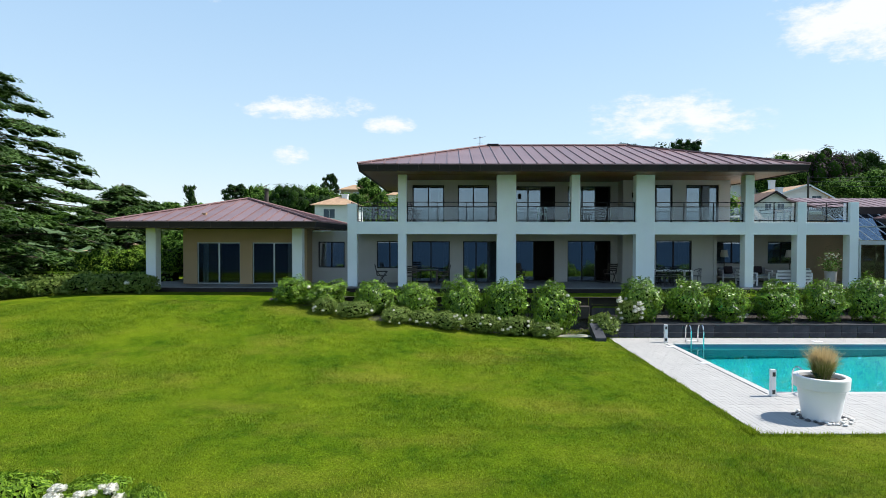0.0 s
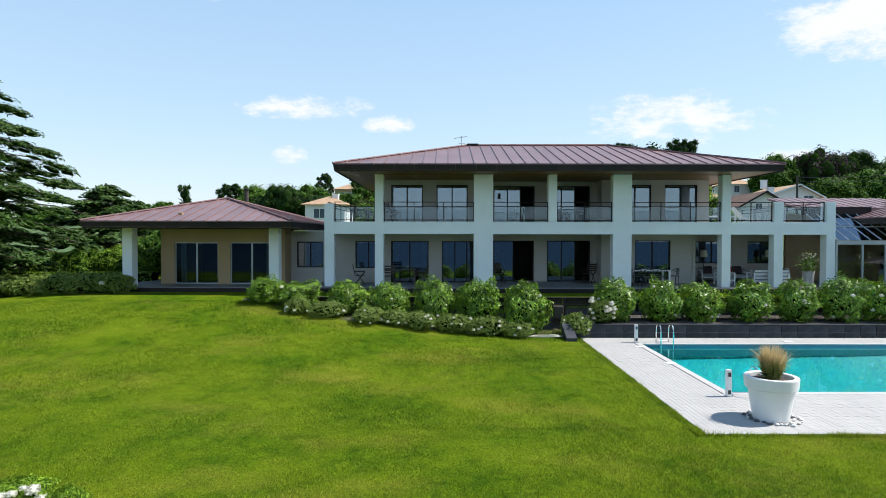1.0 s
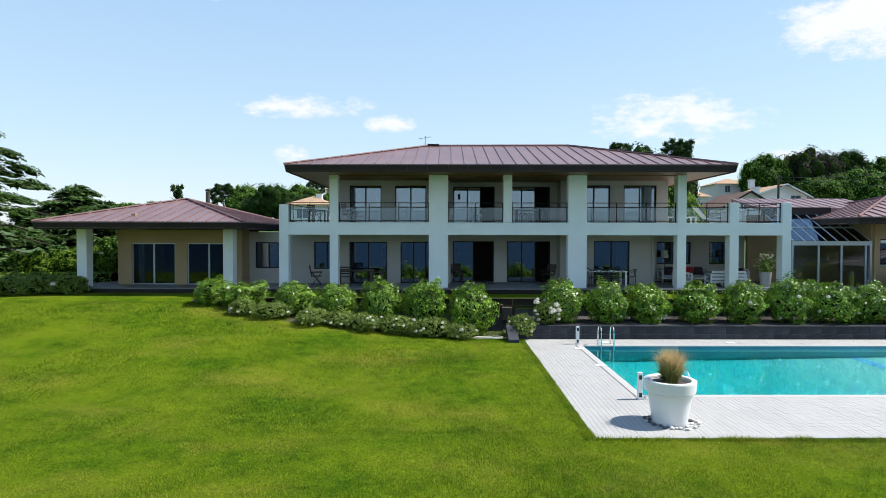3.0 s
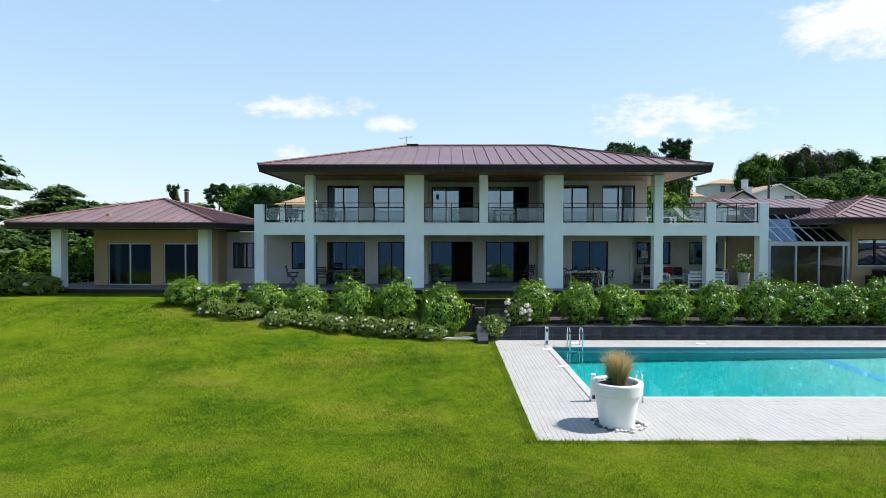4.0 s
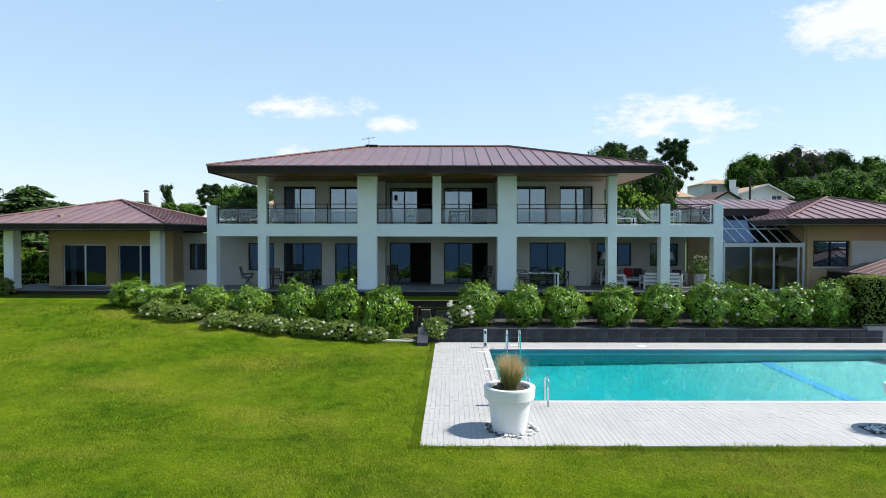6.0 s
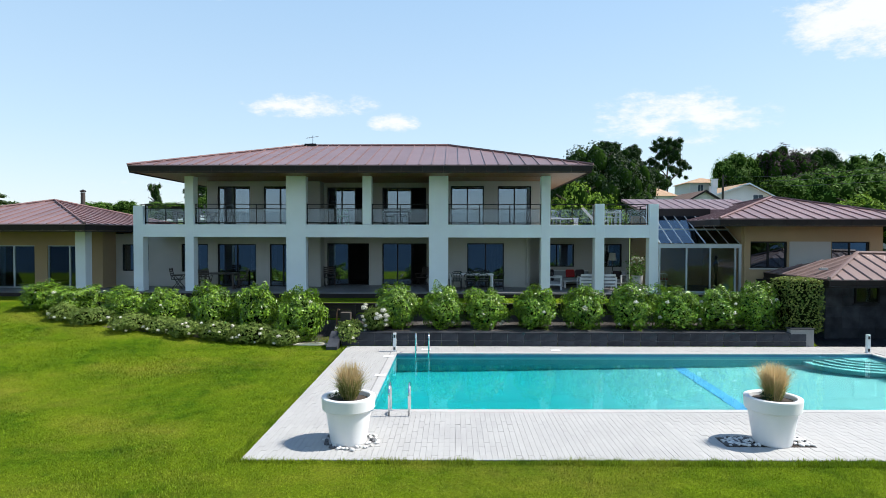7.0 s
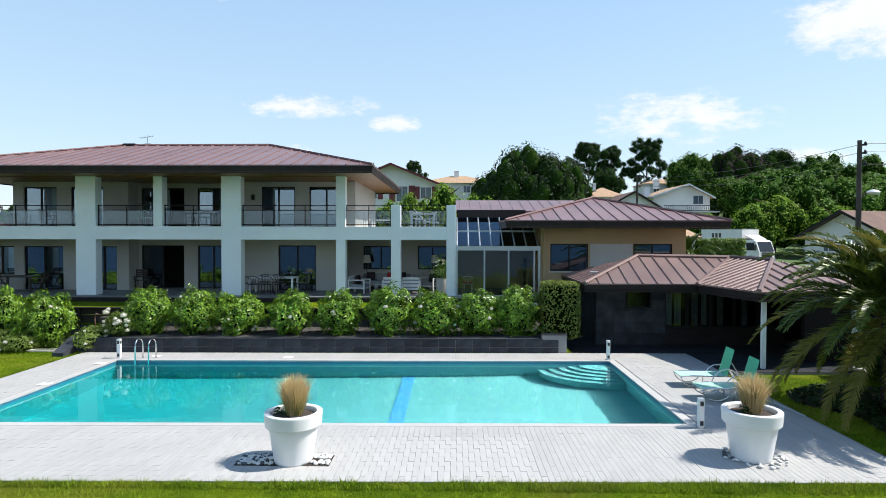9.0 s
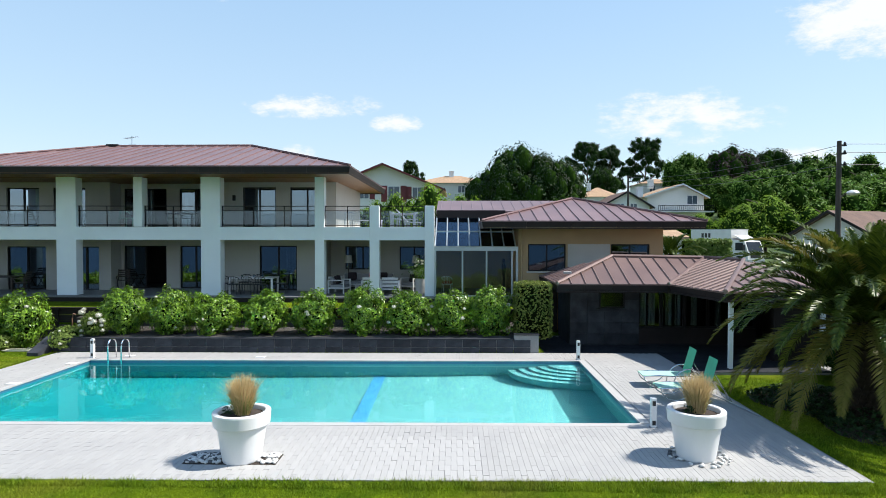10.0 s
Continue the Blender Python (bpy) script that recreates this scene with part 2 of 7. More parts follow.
M_CONCRETE = mat("weathered_pole_timber", (0.075, 0.062, 0.052), (0.05, 0.042, 0.036), rough=0.9)
M_TRUCK = mat("white_truck_paint", (0.72, 0.72, 0.71), (0.64, 0.64, 0.63), rough=0.35, bump=0.02)
M_RUBBER = mat("black_rubber", (0.02, 0.02, 0.02), rough=0.9)
M_INK = mat("dark_print", (0.05, 0.045, 0.045), rough=0.6)
M_PLASTIC_BLACK = mat("black_plastic", (0.02, 0.02, 0.022), rough=0.4)
M_SEA = mat("hazy_sea", (0.030, 0.055, 0.085), (0.024, 0.045, 0.072), rough=1.0, scale=0.02, fine=0.3, bump=0.0, spec=0.0)
L_HEDGE = leaf_mat("laurel_leaf", (0.022, 0.075, 0.005), (0.245, 0.415, 0.030), 0.16, rough=0.32, gloss=0.4)
L_LOW = leaf_mat("low_shrub_leaf", (0.075, 0.130, 0.020), (0.235, 0.310, 0.075))
L_BOX = leaf_mat("clipped_shrub_leaf", (0.070, 0.115, 0.022), (0.260, 0.300, 0.070))
L_CEDAR = leaf_mat("cedar_needle", (0.016, 0.046, 0.010), (0.092, 0.165, 0.036), 0.12)
L_DARK = leaf_mat("dark_tree_leaf", (0.010, 0.026, 0.008), (0.028, 0.060, 0.016), 0.12)
L_MID = leaf_mat("broad_tree_leaf", (0.040, 0.108, 0.014), (0.165, 0.295, 0.038), 0.2)
L_LIGHT = leaf_mat("bright_shrub_leaf", (0.105, 0.215, 0.015), (0.280, 0.430, 0.042))
L_LIME = leaf_mat("lime_shrub_leaf", (0.060, 0.140, 0.010), (0.270, 0.420, 0.035), 0.35)
L_PURPLE = leaf_mat("copper_beech_leaf", (0.022, 0.014, 0.018), (0.048, 0.028, 0.034), 0.2)
L_PALM = leaf_mat("palm_leaflet", (0.020, 0.042, 0.006), (0.105, 0.140, 0.020), 0.15, rough=0.34)
L_PALMDRY = leaf_mat("yellowing_palm_leaflet", (0.13, 0.13, 0.02), (0.20, 0.17, 0.04), 0.3, rough=0.5)
L_STRAW = leaf_mat("dry_feather_grass", (0.46, 0.34, 0.16), (0.68, 0.54, 0.31), 0.45)
L_STRAWG = leaf_mat("green_feather_grass", (0.16, 0.20, 0.05), (0.30, 0.30, 0.09), 0.35)
L_FLOWER = leaf_mat("white_flower_petal", (0.50, 0.47, 0.35), (0.80, 0.79, 0.72), 0.25)


def lawn_mat(name, low, mid, high, straw, blade=False):
    """Mown turf: broad worn patches, tufts a hand wide and fine grain, the same over soil and blades."""
    m = bpy.data.materials.new(name)
    m.use_nodes = True
    n, l = m.node_tree.nodes, m.node_tree.links
    bsdf, out = n["Principled BSDF"], n["Material Output"]
    tc = n.new("ShaderNodeTexCoord")

    def field(scale, detail, lo, hi, stretch=(1, 1, 1), rough=0.6):
        mp = n.new("ShaderNodeMapping")
        mp.inputs["Scale"].default_value = stretch
        l.new(tc.outputs["Object"], mp.inputs[0])
        q = n.new("ShaderNodeTexNoise")
        q.inputs["Scale"].default_value, q.inputs["Detail"].default_value, q.inputs["Roughness"].default_value = scale, detail, rough
        l.new(mp.outputs[0], q.inputs["Vector"])
        r = n.new("ShaderNodeMapRange")
        r.inputs["From Min"].default_value, r.inputs["From Max"].default_value = lo, hi
        l.new(q.outputs["Fac"], r.inputs["Value"])
        return r.outputs[0]

    def blend(fac, ca, cb):
        q = n.new("ShaderNodeMix")
        q.data_type = "RGBA"
        for key, c in (("A", ca), ("B", cb)):
            if isinstance(c, tuple):
                q.inputs[key].default_value = (*c, 1)
            else:
                l.new(c, q.inputs[key])
        l.new(fac, q.inputs["Factor"])
        return q.outputs["Result"]

    def scaled(v, k):
        q = n.new("ShaderNodeMath")
        q.operation = "MULTIPLY"
        q.inputs[1].default_value = k
        l.new(v, q.inputs[0])
        return q.outputs[0]

    tufts = field(2.6, 6.0, 0.36, 0.62, (1, 0.8, 1), 0.72)
    broad = field(0.42, 4.0, 0.38, 0.64)
    worn = scaled(field(0.27, 6.0, 0.50, 0.70, (1, 1.6, 1), 0.65), 0.6)
    col = blend(tufts, low, mid)
    col = blend(scaled(broad, 0.75), col, high)
    col = blend(worn, col, straw)
    fine = n.new("ShaderNodeNewGeometry").outputs["Random Per Island"] if blade else field(26.0, 3.0, 0.25, 0.75)
    k = n.new("ShaderNodeMath")
    k.operation = "MULTIPLY_ADD"
    l.new(fine, k.inputs[0])
    k.inputs[1].default_value, k.inputs[2].default_value = (0.9, 0.55) if blade else (0.8, 0.5)
    hsv = n.new("ShaderNodeHueSaturation")
    l.new(k.outputs[0], hsv.inputs["Value"])
    l.new(col, hsv.inputs["Color"])
    l.new(hsv.outputs[0], bsdf.inputs["Base Color"])
    bsdf.inputs["Roughness"].default_value = 0.6 if blade else 0.95
    bsdf.inputs["Specular IOR Level"].default_value = 0.12 if blade else 0.02
    if blade:
        tr, ms = n.new("ShaderNodeBsdfTranslucent"), n.new("ShaderNodeMixShader")
        l.new(hsv.outputs[0], tr.inputs["Color"])
        ms.inputs[0].default_value = 0.32
        l.new(bsdf.outputs[0], ms.inputs[1])
        l.new(tr.outputs[0], ms.inputs[2])
        l.new(ms.outputs[0], out.inputs[0])
    else:
        bp = n.new("ShaderNodeBump")
        bp.inputs["Strength"].default_value, bp.inputs["Distance"].default_value = 0.9, 0.06
        l.new(field(9.0, 8.0, 0.2, 0.8, (1, 1, 1), 0.75), bp.inputs["Height"])
        l.new(bp.outputs[0], bsdf.inputs["Normal"])
    return m


M_LAWN = lawn_mat("mown_lawn", (0.042, 0.098, 0.004), (0.098, 0.166, 0.006), (0.158, 0.214, 0.010), (0.222, 0.206, 0.030))
L_GRASS = lawn_mat("grass_blade", (0.058, 0.132, 0.005), (0.140, 0.224, 0.009), (0.220, 0.290, 0.015), (0.290, 0.268, 0.042), blade=True)
M_FIELD = mat("hillside_green", (0.045, 0.095, 0.020), (0.075, 0.120, 0.030), rough=0.95, scale=0.08, fine=2.0, bump=1.0, grain=0.35, depth=0.3)


# ---- helpers of the build ----
def box(bm, x0, y0, z0, x1, y1, z1, bevel=0.0):
    v = [bm.verts.new((x, y, z)) for z in (z0, z1) for y in (y0, y1) for x in (x0, x1)]
    faces = [bm.faces.new([v[k] for k in q]) for q in ((0, 2, 3, 1), (4, 5, 7, 6), (0, 1, 5, 4), (2, 6, 7, 3), (0, 4, 6, 2), (1, 3, 7, 5))]
    if bevel:
        bmesh.ops.bevel(bm, geom=list({e for q in faces for e in q.edges}), offset=bevel, segments=2, affect="EDGES", profile=0.6)
    return bm


def boxes(*items, bevel=0.0):
    bm = bmesh.new()
    for q in items:
        box(bm, *q)
    if bevel:
        bmesh.ops.bevel(bm, geom=list(bm.edges), offset=bevel, segments=2, affect="EDGES", profile=0.6)
    return bm


def cells(bm, xs, zs, is_solid, y0, y1):
    """One connected slab along x from a grid of cells, some of them left open."""
    verts = {}

    def vert(i, j, y):
        if (i, j, y) not in verts:
            verts[i, j, y] = bm.verts.new((xs[i], y, zs[j]))
        return verts[i, j, y]
    nx, nz = len(xs) - 1, len(zs) - 1
    full = {(i, j) for i in range(nx) for j in range(nz) if is_solid((xs[i] + xs[i + 1]) / 2, (zs[j] + zs[j + 1]) / 2)}
    for i, j in full:
        q = ((i, j), (i + 1, j), (i + 1, j + 1), (i, j + 1))
        bm.faces.new([vert(*p, y0) for p in q])
        bm.faces.new([vert(*p, y1) for p in q[::-1]])
        for k, (di, dj) in enumerate(((0, -1), (1, 0), (0, 1), (-1, 0))):
            if (i + di, j + dj) not in full:
                a, b = q[k], q[(k + 1) % 4]
                bm.faces.new((vert(*b, y0), vert(*a, y0), vert(*a, y1), vert(*b, y1)))
    return bm


def prism(bm, pts, dz):
    """A slab from a flat or sloping outline, dz thick downwards."""
    top = [bm.verts.new(p) for p in pts]
    bot = [bm.verts.new((p[0], p[1], p[2] - dz)) for p in pts]
    bm.faces.new(top)
    bm.faces.new(bot[::-1])
    for k in range(len(pts)):
        j = (k + 1) % len(pts)
        bm.faces.new((top[j], top[k], bot[k], bot[j]))
    return bm


def lathe(bm, profile, seg=32, at=(0, 0, 0)):
    rings = []
    for r, z in profile:
        rings.append([bm.verts.new((at[0] + r * math.cos(2 * math.pi * k / seg), at[1] + r * math.sin(2 * math.pi * k / seg), at[2] + z)) for k in range(seg)])
    for a, b in zip(rings, rings[1:]):
        for k in range(seg):
            bm.faces.new((a[k], a[(k + 1) % seg], b[(k + 1) % seg], b[k]))
    bm.faces.new(rings[0][::-1])
    bm.faces.new(rings[-1])
    return bm


def tube(bm, path, r, seg=8, r_end=None):
    """A round bar along a path."""
    rings = []
    for k, p in enumerate(path):
        p = Vector(p)
        d = (Vector(path[min(k + 1, len(path) - 1)]) - Vector(path[max(k - 1, 0)])).normalized()
        rr = r if r_end is None else r + (r_end - r) * k / (len(path) - 1)
        up = Vector((0, 0, 1)) if abs(d.z) < 0.95 else Vector((0, 1, 0))
        a = d.cross(up).normalized()
        b = a.cross(d).normalized()
        rings.append([bm.verts.new(p + rr * (math.cos(2 * math.pi * q / seg) * a + math.sin(2 * math.pi * q / seg) * b)) for q in range(seg)])
    for a, b in zip(rings, rings[1:]):
        for k in range(seg):
            bm.faces.new((a[k], a[(k + 1) % seg], b[(k + 1) % seg], b[k]))
    bm.faces.new(rings[0][::-1])
    bm.faces.new(rings[-1])
    return bm


def mesh_of(name, bm, material, smooth=False):
    bmesh.ops.recalc_face_normals(bm, faces=bm.faces)
    me = bpy.data.meshes.new(name)
    bm.to_mesh(me)
    bm.free()
    me.materials.append(material)
    if smooth:
        me.shade_smooth()
    return me


BASE = {}


def thing(name, at, label, category, group="", kind=""):
    """An Empty at a thing's base. Its parts are given in the world's coordinates."""
    ob = new(name)
    ob.location = at
    ob.empty_display_size = 0.2
    BASE[ob] = Vector(at)
    return tagged(ob, label, category, group, kind)


def part(name, bm, material, parent, label="", smooth=False, kind=""):
    me = bm if isinstance(bm, bpy.types.Mesh) else mesh_of(name, bm, material, smooth)
    ob = new(name, me)
    ob.parent = parent
    if parent in BASE:
        ob.matrix_parent_inverse = Matrix.Translation(-BASE[parent])
    return tagged(ob, label, "", "", kind)


def solid(name, bm, material, label, category, group="", kind="", smooth=False):
    return tagged(new(name, mesh_of(name, bm, material, smooth)), label, category, group, kind)


def smooth01(a, b, v):
    q = min(max((v - a) / (b - a), 0.0), 1.0)
    return q * q * (3 - 2 * q)


def raw_mesh(name, verts, faces, material):
    me = bpy.data.meshes.new(name)
    me.from_pydata(verts, [], faces)
    me.materials.append(material)
    return me


def leaves(rng, centres, normals, size, aspect=0.45, droop=0.0):
    """Folded leaves (two quads each) at the given places, facing roughly outwards."""
    verts, faces = [], []
    for c, nrm in zip(centres, normals):
        n = Vector(nrm) + Vector((rng.gauss(0, 0.45), rng.gauss(0, 0.45), rng.gauss(0.25, 0.45)))
        n.normalize()
        t = n.orthogonal()
        t.rotate(Matrix.Rotation(rng.random() * 6.283, 3, n))
        t.z -= droop
        t.normalize()
        b = n.cross(t)
        s = size * rng.uniform(0.6, 1.35)
        c = Vector(c)
        k = len(verts)
        w = s * aspect
        verts += [c - t * s * 0.5, c + b * w * 0.5 + n * w * 0.18, c + t * s * 0.5, c - b * w * 0.5 + n * w * 0.18]
        faces += [(k, k + 1, k + 2), (k, k + 2, k + 3)]
    return verts, faces


# ---- terrain ----
PX0, PX1, PY0, PY1 = 8.07, 24.21, 14.38, 20.85
DX0, DX1, DY0, DY1 = 6.19, 27.16, 11.34, 22.15
SKEW = 0.0165


def skew(x):
    """How far the pool's deck has drifted from the villa's line."""
    return SKEW * (min(max(x, DX0), 33.0) - DX0)


def skew_parts(owner, shift=0.0):
    """Lays all parts of the deck, the pool or its wall along the askew line."""
    done = set()
    for ob in owner.children_recursive + [owner]:
        if ob.type != "MESH":
            continue
        if ob.name.split(".")[0] in ("paver", "slate_tile"):
            ob.location.y += skew(ob.location.x + (BASE[owner].x if owner in BASE else 0.0)) + shift
            ob.rotation_euler.z = SKEW
        elif ob.data.name not in done:
            done.add(ob.data.name)
            for v in ob.data.vertices:
                v.co.y += skew(v.co.x) + shift


def ground_z(x, y):
    left = 1.25 * smooth01(5.5, -8.0, x) * smooth01(14.0, 26.0, y)
    left -= 0.75 * smooth01(-14.0, -26.0, x) * smooth01(10, 24, y)
    z = left - 0.02
    if DX0 + 0.03 < x < DX1 - 0.03 and y > DY0 + 0.03 and y < 22.1:
        return -0.22
    if (x > 22.98 and 22.0 < y < 25.8 and x < 32.9) or (DX1 - 0.05 < x < 32.9 and 19.4 < y < 25.8):
        return -0.22
    if y > 22.2 and x > 5.9:
        z = 0.48
    if y > 24.3:
        k = smooth01(24.3, 24.7, y) if x > -7 else 1.0
        if x < 22.9:
            z = max(z, z + (1.22 - z) * k) if x > -14 else z
        else:
            z = 0.0
    if y > 36:
        z = max(z, 0) + (1.25 - max(z, 0)) * smooth01(36, 39, y)
    if x > 30:
        z += 0.3 * smooth01(30, 40, x) * smooth01(18, 40, y)
    rise = smooth01(50, 140, y) * (6.5 + 4.0 * smooth01(-10, 60, x) - 3.0 * smooth01(-30, -120, x))
    rise += 6.0 * smooth01(135, 400, y)
    z += rise
    z -= 13.0 * smooth01(-5, -55, y) + 14.0 * smooth01(-55, -260, y)
    return z


def axis(stops):
    out = []
    for (a, b, step) in stops:
        n = max(1, round((b - a) / step))
        out += [a + (b - a) * k / n for k in range(n)]
    out.append(stops[-1][1])
    return out


gx = axis([(-1200, -200, 100), (-200, -40, 16), (-40, -16, 2.0), (-16, 5.9, 0.73), (5.9, 6.2, 0.3), (6.2, 6.25, 0.05), (6.25, 7.0, 0.75), (7.0, 25.4, 0.92), (25.4, 27.05, 0.8), (27.05, 27.13, 0.04), (27.13, 40, 1.0), (40, 200, 16), (200, 1200, 100)])
gy = axis([(-1500, -300, 120), (-300, -30, 15), (-30, 0, 3), (0, 11.35, 0.95), (11.35, 11.40, 0.05), (11.40, 13.0, 0.78), (13.0, 21.6, 0.86), (21.6, 22.15, 0.55), (22.15, 22.25, 0.1), (22.25, 24.3, 0.68), (24.3, 24.7, 0.2), (24.7, 40, 1.5), (40, 200, 10), (200, 1500, 130)])
gv = [(x, y + skew(x) * smooth01(5.0, 10.5, y) * smooth01(24.2, 22.4, y), ground_z(x, y) + (0.02 * noise.noise((x * 0.35, y * 0.35, 0)) if y < 21 and not (5.8 < x < 27.5 and y > 11) else 0)) for y in gy for x in gx]
gf, gm = [], []
for j in range(len(gy) - 1):
    for i in range(len(gx) - 1):
        mx, my = (gx[i] + gx[i + 1]) / 2, (gy[j] + gy[j + 1]) / 2
        if 7.0 < mx < 25.4 and 13.0 < my < 21.6:
            continue
        k = j * len(gx) + i
        gf.append((k, k + 1, k + len(gx) + 1, k + len(gx)))
        gm.append(2 if 22.2 + 1.9 * smooth01(-1.5, -6.5, mx) < my < 24.5 and -7 < mx < 23 else (1 if my > 38 or my < -10 or abs(mx) > 60 else 0))
gme = raw_mesh("ground", gv, gf, M_LAWN)
gme.materials.append(M_FIELD)
gme.materials.append(M_MULCH)
gme.polygons.foreach_set("material_index", gm)
gme.shade_smooth()
tagged(new("ground", gme), "mown green lawn rising to a wooded hillside", "lawn", kind="structure")
bm = bmesh.new()
box(bm, -4500, -4800, -34, 4500, -190, -21.5)
solid("water", bm, M_SEA, "hazy blue sea far below the garden", "sea", kind="structure")

# ---- pool and deck ----
deck = tagged(new("pavement", mesh_of("pavement", boxes((DX0, DY0, -0.25, PX0 - 0.18, DY1, -0.012), (PX1 + 0.18, DY0, -0.25, DX1, DY1, -0.012), (PX0 - 0.18, DY0, -0.25, PX1 + 0.18, PY0 - 0.18, -0.012), (PX0 - 0.18, PY1 + 0.18, -0.25, PX1 + 0.18, DY1, -0.012), (23.05, DY1, -0.25, 33.0, 25.9, -0.012), (DX1, 19.3, -0.25, 33.0, DY1, -0.012)), M_JOINT)), "pale grey paved deck round the swimming pool", "deck", kind="structure")

pool = thing("swimming_pool", ((PX0 + PX1) / 2, (PY0 + PY1) / 2, -1.5), "rectangular turquoise swimming pool with a blue floor line", "swimming pool")
D = -1.45
bm = boxes((PX0 - 0.18, PY0 - 0.18, D - 0.15, PX1 + 0.18, PY1 + 0.18, D), (PX0 - 0.18, PY0, D, PX0, PY1, -0.16), (PX1, PY0, D, PX1 + 0.18, PY1, -0.16), (PX0 - 0.18, PY0 - 0.18, D, PX1 + 0.18, PY0, -0.16), (PX0 - 0.18, PY1, D, PX1 + 0.18, PY1 + 0.18, -0.16))
for v in bm.verts:
    if v.co.z < D + 0.01:
        v.co.z -= 0.75 * smooth01(PX1, PX0, v.co.x)
part("basin", bm, M_POOL, pool)
part("waterline", boxes((PX0 - 0.18, PY0, -0.158, PX0, PY1, -0.035), (PX1, PY0, -0.158, PX1 + 0.18, PY1, -0.035), (PX0 - 0.18, PY0 - 0.18, -0.158, PX1 + 0.18, PY0, -0.035), (PX0 - 0.18, PY1, -0.158, PX1 + 0.18, PY1 + 0.18, -0.035)), M_WATERLINE, pool, "dark blue waterline band")
part("coping", boxes((PX0 - 0.18, PY0, -0.034, PX0 + 0.02, PY1, 0.004), (PX1 - 0.02, PY0, -0.034, PX1 + 0.18, PY1, 0.004), (PX0 - 0.18, PY0 - 0.18, -0.034, PX1 + 0.18, PY0 + 0.02, 0.004), (PX0 - 0.18, PY1 - 0.02, -0.034, PX1 + 0.18, PY1 + 0.18, 0.004)), M_COPING, pool, "pale stone coping")
part("floor_line", boxes((17.46, PY0 + 0.01, D - 0.32, 17.84, PY1 - 0.01, D - 0.285)), M_LANE, pool, "blue line across the pool floor")
for k in range(5):
    r = 2.35 - 0.33 * k
    bm = bmesh.new()
    zs = -0.24 - 0.15 * (4 - k)
    outline = [(PX1 - 0.004, PY1 - 0.004, zs)] + [(PX1 - 0.004 - r * math.cos(a * math.pi / 36), PY1 - 0.004 - 0.8 * r * math.sin(a * math.pi / 36), zs) for a in range(19)]
    prism(bm, outline, zs - D - 0.01)
    part("step", bm, M_POOL, pool)
wm = bpy.data.materials.new("pool_water")
wm.use_nodes = True
wnn, wll = wm.node_tree.nodes, wm.node_tree.links
wb = wnn["Principled BSDF"]
wb.inputs["Roughness"].default_value = 0.03
wb.inputs["IOR"].default_value = 1.33
wb.inputs["Transmission Weight"].default_value = 1.0
wt, wo, wv = wnn.new("ShaderNodeTexNoise"), wnn.new("ShaderNodeTexCoord"), wnn.new("ShaderNodeBump")
wt.inputs["Scale"].default_value, wt.inputs["Detail"].default_value = 1.6, 3.0
wv.inputs["Strength"].default_value, wv.inputs["Distance"].default_value = 0.10, 0.04
wll.new(wo.outputs["Object"], wt.inputs["Vector"])
wll.new(wt.outputs["Fac"], wv.inputs["Height"])
wll.new(wv.outputs[0], wb.inputs["Normal"])
# light lost with depth, painted as a surface tint, strongest at the deep end
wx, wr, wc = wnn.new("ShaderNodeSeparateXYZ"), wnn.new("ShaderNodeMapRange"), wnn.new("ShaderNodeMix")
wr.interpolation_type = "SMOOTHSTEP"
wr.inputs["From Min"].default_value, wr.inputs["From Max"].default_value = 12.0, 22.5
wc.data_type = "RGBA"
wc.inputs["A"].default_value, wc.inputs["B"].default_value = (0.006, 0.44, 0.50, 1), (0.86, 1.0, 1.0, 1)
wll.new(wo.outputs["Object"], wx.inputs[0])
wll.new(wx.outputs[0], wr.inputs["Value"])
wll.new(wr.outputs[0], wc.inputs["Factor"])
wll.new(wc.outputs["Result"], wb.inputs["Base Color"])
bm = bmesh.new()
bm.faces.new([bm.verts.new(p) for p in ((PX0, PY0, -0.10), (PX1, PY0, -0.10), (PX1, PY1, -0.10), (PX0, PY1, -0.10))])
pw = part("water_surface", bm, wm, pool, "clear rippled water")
pw.visible_shadow = False

# retaining wall of slate tiles behind the pool
rwall = thing("retaining_wall", (14.5, 22.3, 0), "low dark slate retaining wall behind the pool", "retaining wall", kind="structure")
part("core", boxes((5.95, 22.075, -0.1, 22.2, 22.32, 0.455), (22.2, 22.075, -0.1, 23.05, 22.32, 0.62), (22.82, 22.32, -0.1, 23.05, 24.6, 0.62)), M_JOINT, rwall)
part("coping", boxes((5.93, 22.03, 0.457, 22.2, 22.36, 0.492), (22.19, 22.03, 0.622, 23.07, 22.36, 0.657), (22.8, 22.362, 0.622, 23.07, 24.6, 0.657)), M_STONE, rwall)
bm = bmesh.new()
prism(bm, [(5.55, 21.35, 0.10), (5.93, 21.35, 0.10), (5.93, 22.34, 0.50), (5.55, 22.34, 0.50)], 0.34)
part("sloping_end", bm, M_STONE, rwall, "sloping slate end block")

# ---- the villa ----
FL, UF = 1.45, 4.46
villa = thing("villa", (7.3, 31.5, FL), "white two-storey villa with a mauve metal hipped roof and balconies", "house")


